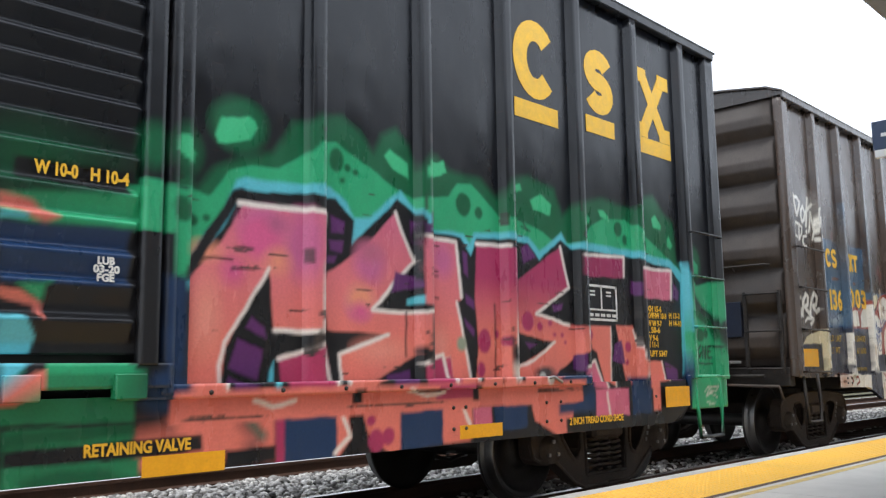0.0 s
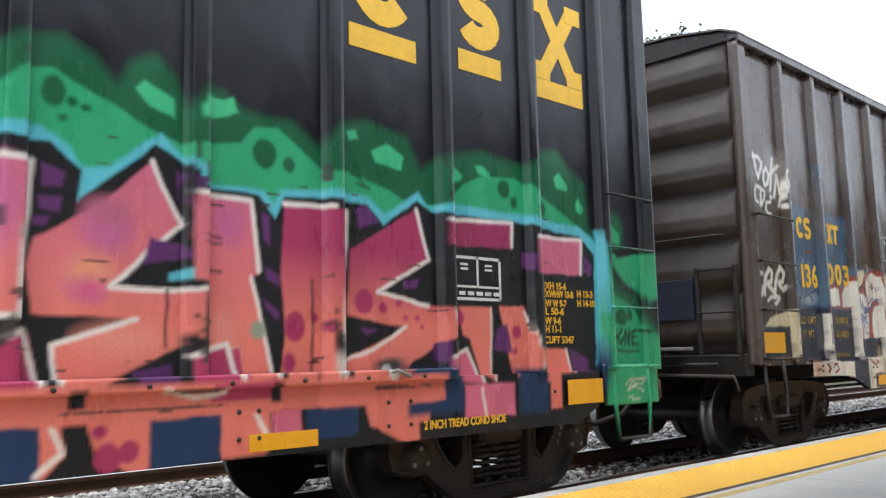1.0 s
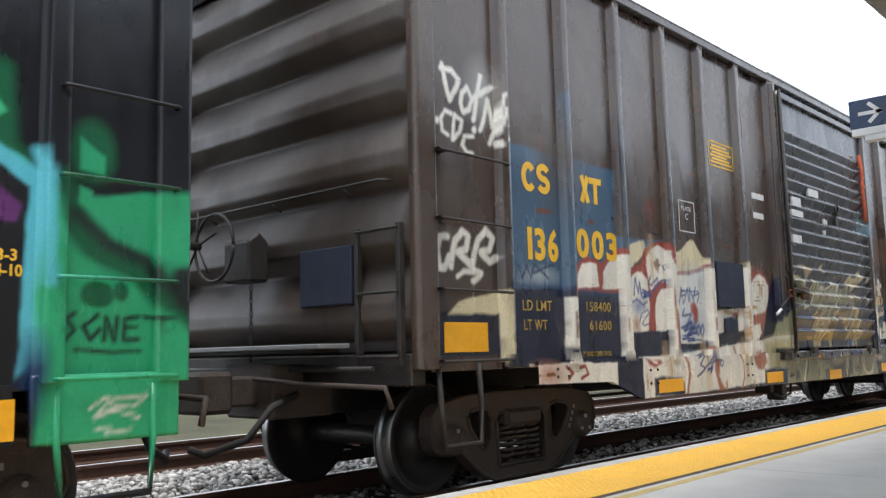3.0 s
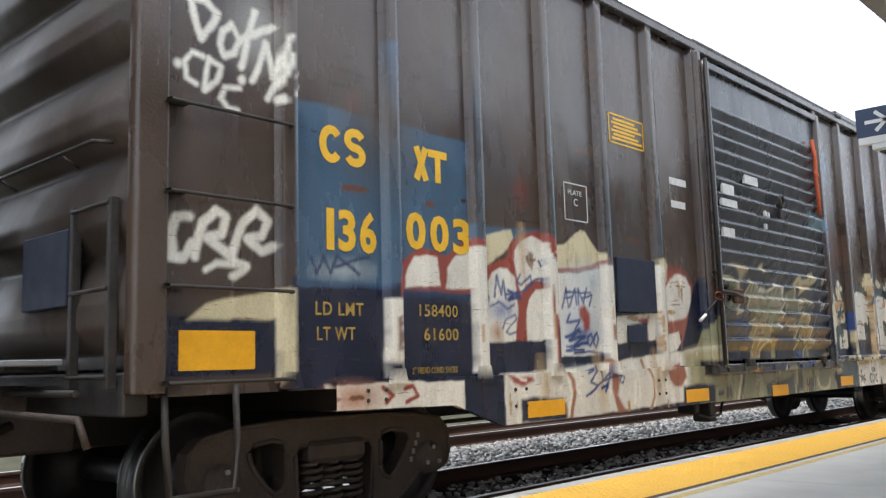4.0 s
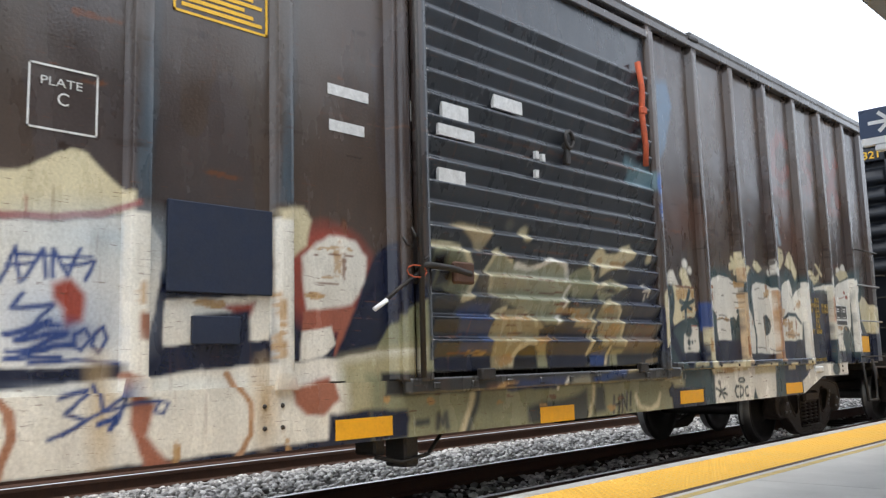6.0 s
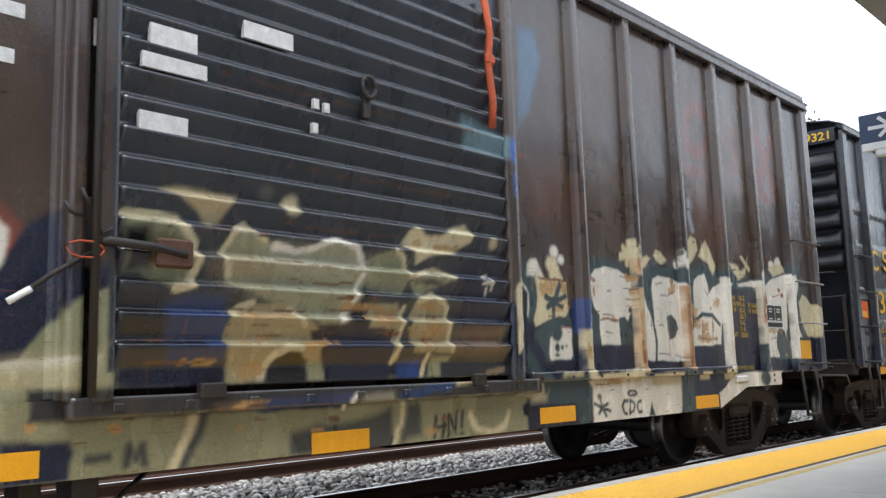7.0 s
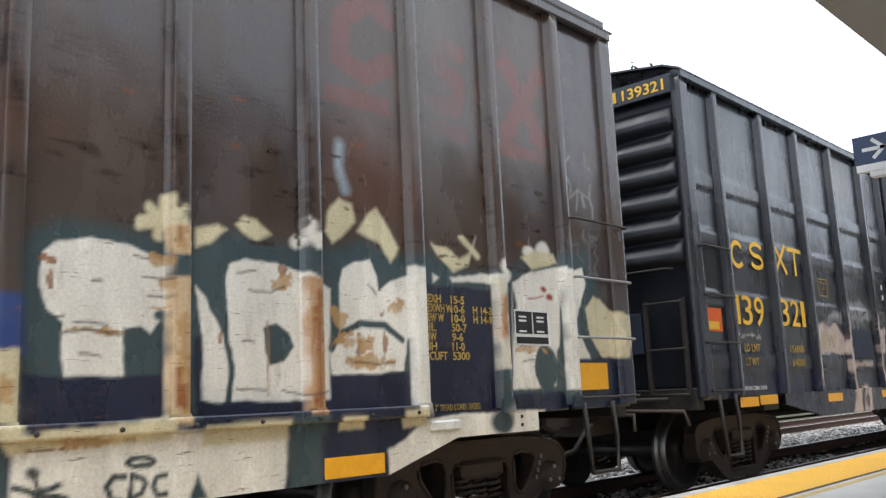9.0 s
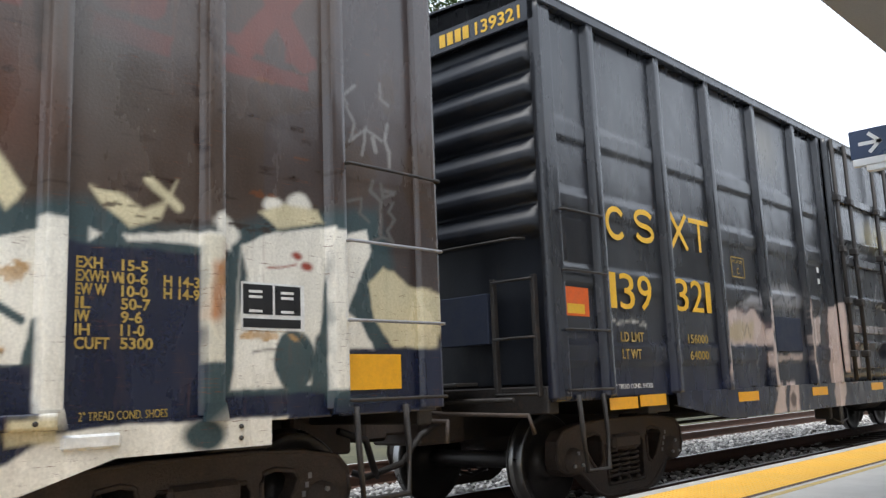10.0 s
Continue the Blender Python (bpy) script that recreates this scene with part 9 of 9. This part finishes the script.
def brown_car_fittings(car):
    emblem(car, [(-6.53, 2.33, -6.34, 2.57), (-6.33, 2.33, -6.15, 2.58), (-5.72, 2.33, -5.56, 2.56), (-5.57, 2.33, -5.38, 2.56)], 0.055, PX, MARK_YELLOW, bars=False, label="yellow reporting mark shape")
    digits(car, "136", -6.48, 1.8, 0.41, 0.25, PX, MARK_YELLOW, 0.012)
    digits(car, "003", -5.80, 1.86, 0.65, 0.24, PX, MARK_YELLOW, 0.012)
    for text, u, z, w in (("LD LMT", -6.57, 1.39, 0.38), ("LT WT", -6.56, 1.24, 0.3), ("158400", -5.69, 1.4, 0.38), ("61600", -5.65, 1.24, 0.34)):
        lettering("lettering", text, 0.115, u, z, PX, MARK_FADED, car, width=w, bold=0.001, spacing=1.1)
    lettering("lettering", '2" TREAD COND. SHOES', 0.06, -5.77, 1.02, PX, MARK_FADED, car, width=0.44)
    u0, z0, u1, z1 = -3.22, 2.99, -2.61, 3.31
    z0, z1 = (z0 + z1) / 2 - 0.14, (z0 + z1) / 2 + 0.14
    frame_bars(car, u0, z0, u1, z1, 0.015, PX, MARK_YELLOW)
    for k in range(6):
        part("stencil_line", block(PX - 0.001, u0 + 0.05 + 0.03 * (k % 2), z0 + 0.04 + k * 0.036, PX + 0.0015, u1 - 0.04 - 0.06 * (k % 3), z0 + 0.062 + k * 0.036, 0.0), MARK_YELLOW, car)
    u0, z0, u1, z1 = -3.96, 2.23, -3.62, 2.55
    frame_bars(car, u0, z0, u1, z1, 0.010, PX, MARK_WHITE)
    lettering("lettering", "PLATE", 0.06, u0 + 0.06, z1 - 0.10, PX, MARK_WHITE, car, width=u1 - u0 - 0.14)
    lettering("lettering", "C", 0.09, (u0 + u1) / 2 - 0.03, z0 + 0.13, PX, MARK_WHITE, car)
    placard(car, -3.25, 1.49, -2.6, 1.97, PANEL + 0.015)
    placard(car, -3.1, 1.22, -2.81, 1.37, PANEL + 0.01)
    for a in ((-2.16, 2.77, -1.82, 2.84), (-2.15, 2.54, -1.86, 2.61)):
        part("paper_label", block(PX - 0.001, *a[:2], PX + 0.001, *a[2:], 0.0), PAPER_WHITE, car, "torn white paper label")
    part("paper_label", block(FX, -1.52, 2.7, FX + 0.001, -1.45, 2.84, 0.0), PAPER_WHITE, car, "torn white paper label")
    for a in ((-1.25, 2.77, -0.98, 2.88), (-0.69, 2.95, -0.35, 3.05), (-1.29, 2.64, -0.92, 2.72), (-1.3, 2.3, -1.03, 2.41)):
        part("paper_label", block(1.60, *a[:2], 1.6265, *a[2:], 0.0), PAPER_WHITE, car, "torn white paper label")
    for a in (-0.2, 2.67), (-0.12, 2.66), (-0.21, 2.52):
        part("paper_label", block(1.60, a[0], a[1] - 0.03, 1.627, a[0] + 0.04, a[1] + 0.03, 0.0), PAPER_WHITE, car, "scrap of white paper")
    u, z = 0.21, 2.85
    part("door_ring", rod([(1.66, u + 0.055 * math.cos(q), z + 0.07 * math.sin(q)) for q in (math.tau * k / 12 for k in range(13))], 0.017, 6), STEEL_DARK, car, "dark steel ring on the door")
    part("ring_bracket", block(1.60, u - 0.03, z - 0.2, 1.65, u + 0.03, z - 0.02, 0.008), STEEL_DARK, car)
    u, z1, z0 = 1.41, 3.79, 2.82
    rag = rod([(1.64, u - 0.02, z1), (1.65, u + 0.02, z1 - 0.25), (1.65, u - 0.01, z1 - 0.5), (1.65, u + 0.03, z0 + 0.2), (1.645, u + 0.02, z0)], 0.028, 6)
    part("webbing_strap", rag, RAG_ORANGE, car, "frayed orange strap hanging on the door")
    part("webbing_knot", block(1.63, u - 0.04, z1 - 0.5, 1.68, u + 0.05, z1 - 0.42, 0.015), RAG_ORANGE, car)
    latch(car, -1.47, 1.7, FX)
    for a, b in (((-4.61, 0.68), (-4.14, 0.77)), ((-2.16, 0.67), (-1.7, 0.76)), ((-0.17, 0.64), (0.27, 0.73)), ((1.99, 0.67), (2.45, 0.77)), ((4.45, 0.67), (4.92, 0.75))):
        m = (a[1] + b[1]) / 2
        strip(car, a[0], m - 0.06, b[0], m + 0.06)
    strip(car, -7.47, 1.08, -7.0, 1.29, x=PX)
    strip(car, 7.09, 1.1, 7.55, 1.32, x=PX)
    for z in (2.48, 2.0, 1.51, 1.02):
        side_ladder(car, -7.59, -6.80, [z], STEEL_DARK)
    for z in (2.5, 2.01, 1.52, 1.04):
        side_ladder(car, 7.06, 7.88, [z], GALVANISED if 1.3 < z < 2.2 else STEEL_DARK)
    end_ladder(car, -1, [1.06, 1.50, 1.94], STEEL_DARK)
    end_ladder(car, 1, [1.06, 1.50, 1.94], STEEL_DARK)
    stirrup(car, -7.35, 0.42, STEEL_DARK, 0.45)
    stirrup(car, 7.35, 0.42, STEEL_DARK, 0.45)
    u = 5.40
    du, du3 = 0.18, 0.41
    rows = []
    for k, (a, b, c) in enumerate((("EXH", "15-5", ""), ("EXWH W", "10-6", "H 14-3"), ("EW W", "10-0", "H 14-9"), ("IL", "50-7", ""), ("IW", "9-6", ""), ("IH", "11-0", ""), ("CUFT", "5300", ""))):
        z = 1.73 - k * (1.73 - 1.34) / 6
        rows += [(a, 0, z), (b, du + 0.05, z), (c, du3 + 0.05, z)]
    lines(car, u, [r for r in rows if r[0]], 0.078, PX, MARK_FADED)
    lettering("lettering", '2" TREAD COND. SHOES', 0.06, 5.43, 1.0, PX, MARK_FADED, car, width=0.46)
    u0, z0, u1, z1 = 6.33, 1.45, 6.77, 1.72
    mid = (u0 + u1) / 2
    part("stencil_plate", block(PX - 0.001, u0, z0, PX + 0.001, u1, z1, 0.0), MARK_WHITE, car)
    for a in ((u0 + 0.012, z0 + 0.09, mid - 0.008, z1 - 0.012), (mid + 0.008, z0 + 0.09, u1 - 0.03, z1 - 0.012), (u0 + 0.012, z0 + 0.015, u1 - 0.03, z0 + 0.065)):
        part("stencil_panel", block(PX, a[0], a[1], PX + 0.003, a[2], a[3], 0.0), STENCIL_BLACK, car)
    for k in range(2):
        for j in range(3):
            part("stencil_line", block(PX + 0.002, u0 + 0.05 + k * 0.22, z1 - 0.06 - j * 0.03 - (0.05 if j > 1 else 0), PX + 0.004, u0 + 0.14 + k * 0.22, z1 - 0.045 - j * 0.03 - (0.05 if j > 1 else 0), 0.0), MARK_WHITE, car)
    rivets(car, [(u, z) for u in (-4.75, -4.62, -2.66, -2.54) for z in (0.76, 0.88)] + [(u, z) for u in (-6.2, -6.05, 6.3) for z in (0.87, 0.93)], SILL, STEEL_DARK)
    rivets(car, [(2.0 + 0.4 * k, 1.0) for k in range(9)], SILL + 0.036, STEEL_DARK)
    for k in range(9):
        painted("track_clip", block(1.60, -1.4 + 0.38 * k, 0.925, 1.632, -1.34 + 0.38 * k, 0.97, 0.006), COAT_2, COAT_BROWN, car)
    part("door_stop", block(1.60, -0.95, 0.97, 1.655, -0.80, 1.05, 0.008), STEEL_DARK, car)
    part("door_stop", block(1.60, 1.15, 0.97, 1.655, 1.27, 1.05, 0.008), STEEL_DARK, car)
    for p in (-6.79, -5.95, -5.10, -4.23, -3.41, -2.52, 2.67, 3.52, 4.40, 5.28, 6.14, 7.01):
        painted("post_gusset", prism([(p - 0.075, 0.965), (p + 0.075, 0.965), (p + 0.055, 1.06), (p - 0.055, 1.06)], POST - 0.02, POST + 0.006), COAT_2, COAT_BROWN, car)
    part("jack_pad", block(SILL - 0.02, 5.33, 0.87, SILL + 0.015, 5.62, 0.94, 0.012), MARK_WHITE, car, "pale bolted plate on the sill")
    skin("door_guide", stops(-1.62, -1.55, 0.03), stops(0.98, TOP - 0.12, 0.02), lambda u, z: np.full_like(u, POST + 0.05), 0.07, COAT_2, COAT_BROWN, car)
    part("lock_rod", rod([(1.655, -1.52, 1.0), (1.655, -1.52, TOP - 0.2)], 0.02), STEEL_DARK, car)
    painted("roof_edge", block(1.36, 2.62, TOP - 0.002, POST + 0.004, 7.81, TOP + 0.075, 0.01), Coat(lambda u, z: np.tile((0.030, 0.026, 0.024), (len(u), 1))), COAT_BROWN, car, "dark raised roof edge")
    painted("roof_edge", block(1.36, -1.58, TOP - 0.002, POST + 0.004, 2.62, TOP + 0.03, 0.01), Coat(lambda u, z: np.tile((0.030, 0.026, 0.024), (len(u), 1))), COAT_BROWN, car)
    part("roof_step", block(POST - 0.02, 2.55, TOP - 0.03, POST + 0.03, 2.75, TOP + 0.02, 0.01), STEEL_DARK, car)


def navy_car_fittings(car):
    emblem(car, [(-6.99, 2.34, -6.65, 2.65), (-6.5, 2.36, -6.15, 2.68), (-5.85, 2.37, -5.46, 2.72), (-5.43, 2.37, -5.01, 2.71)], 0.05, PX + 0.016, MARK_YELLOW, bars=False, label="yellow reporting mark shape")
    for text, u, z, w in (("139", -7.05, 1.71, 0.8), ("321", -5.87, 1.73, 0.82)):
        digits(car, text, u + 0.05, z + 0.02, w - 0.08, 0.335, PX + 0.016, MARK_YELLOW, 0.001)
    for text, u, z, w in (("LD LMT", -6.9, 1.44, 0.39), ("LT WT", -6.89, 1.29, 0.32), ("156000", -5.67, 1.44, 0.42), ("64000", -5.65, 1.28, 0.39)):
        lettering("lettering", text, 0.12, u + 0.03, z, PX + 0.017, MARK_FADED, car, width=w, bold=0.002)
    lettering("lettering", '2" TREAD COND. SHOES', 0.06, -7.0, 1.03, PX, MARK_WHITE, car, width=0.64)
    part("paper_placard", block(PX, -7.67, 1.64, PX + 0.004, -7.32, 1.93, 0.0), ORANGE_CARD, car, "orange paper placard")
    u0, z0 = -7.67, 1.64
    part("placard_line", block(PX + 0.003, u0 + 0.03, z0 + 0.02, PX + 0.006, u0 + 0.28, z0 + 0.10, 0.0), MARK_YELLOW, car)
    part("placard_line", block(PX + 0.003, u0 + 0.04, z0 + 0.25, PX + 0.006, u0 + 0.27, z0 + 0.30, 0.0), MARK_YELLOW, car)
    u0, z0, u1, z1 = -4.49, 2.17, -4.16, 2.4
    frame_bars(car, u0, z0, u1, z1, 0.014, PX, MARK_FADED)
    lettering("lettering", "C", 0.10, (u0 + u1) / 2 - 0.035, z0 + 0.04, PX, MARK_FADED, car)
    lettering("lettering", "PLATE", 0.05, u0 + 0.05, z1 - 0.07, PX, MARK_FADED, car, width=u1 - u0 - 0.1)
    placard(car, -3.55, 1.37, -2.79, 1.77, PANEL + 0.02)
    for a, b in (((-7.16, 0.86), (-6.71, 0.93)), ((-6.67, 0.87), (-6.21, 0.94)), ((-4.69, 0.84), (-4.19, 0.94)), ((-2.63, 0.84), (-2.13, 0.93)), ((-0.44, 0.85), (0.07, 0.94))):
        strip(car, a[0], a[1], b[0], max(b[1], a[1] + 0.1))
    for z in (2.5, 2.0, 1.52, 1.04):
        side_ladder(car, -7.74, -7.16, [z], STEEL_DARK)
    end_ladder(car, -1, [1.02, 1.47, 1.94], STEEL_DARK)
    stirrup(car, -7.40, 0.36, STEEL_DARK, 0.40)
    lettering("lettering", "139321", 0.165, -HALF - 0.004, TOP - 0.19, 0.88, MARK_YELLOW, car, width=0.50, bold=0.003, side_turn=0)
    for k in range(4):
        part("emblem", block(0.45 + 0.095 * k, -HALF - 0.005, TOP - 0.19, 0.52 + 0.095 * k, -HALF - 0.002, TOP - 0.07, 0.0), MARK_YELLOW, car)
    for p in (-1.36, -0.85, 0.3, 0.9):
        part("lock_rod", rod([(1.66, p, 1.0), (1.66, p, TOP - 0.1)], 0.028), STEEL_DARK, car, "upright lock rod on the door")
        for z in (1.3, 2.0, 2.7, 3.4):
            part("rod_guide", block(1.60, p - 0.06, z, 1.70, p + 0.06, z + 0.09, 0.01), STEEL_DARK, car)
    for z in (1.62, 2.55, 3.42):
        painted("door_belt", block(1.58, -1.4, z, 1.64, 1.4, z + 0.11, 0.008), COAT_3, COAT_NAVY, car)
    for z in (2.25, 2.4, 1.9):
        part("paper_label", block(PX - 0.001, -1.95, z, PX + 0.001, -1.88, z + 0.07, 0.0), PAPER_WHITE, car, "scrap of white paper")


black_car_fittings(TRAIN[0][0])
brown_car_fittings(TRAIN[1][0])
navy_car_fittings(TRAIN[2][0])
hand_brake(TRAIN[1][0], -1)
hand_brake(TRAIN[0][0], 1)
for car, _ in TRAIN:
    under_gear(car)
    for e in (1, -1):
        end_gear(car, e)
pull_in(TRAIN[1][0], -7.60, 0.15)


# ---- movement ----
TRAVEL = [  # seconds, metres that the train has rolled past the platform
    (0.0, 0.0), (0.5, 0.938), (1.0, 1.875), (1.5, 2.878), (2.0, 3.886), (2.5, 4.908), (3.25, 6.43), (4.0, 7.980), (4.5, 9.056), (5.0, 10.126),
    (5.75, 11.733), (6.5, 13.369), (7.0, 14.473), (7.5, 15.600), (8.0, 16.742), (8.5, 17.880), (9.0, 18.997), (9.5, 20.203), (10.0, 21.383),
]


def motions():
    for car, middle in TRAIN:
        walk(car, [(t, pose(TRACK_X, middle - way, 0)) for t, way in TRAVEL])
    ts, ways = zip(*TRAVEL)
    times = [k / 10 for k in range(101)]
    rolled = np.interp(times, ts, ways)
    for wheels, u in ROLLING:
        walk(wheels, [(t, pose(0, u, WHEEL_R, math.degrees(way / WHEEL_R))) for t, way in zip(times, rolled)])


motions()
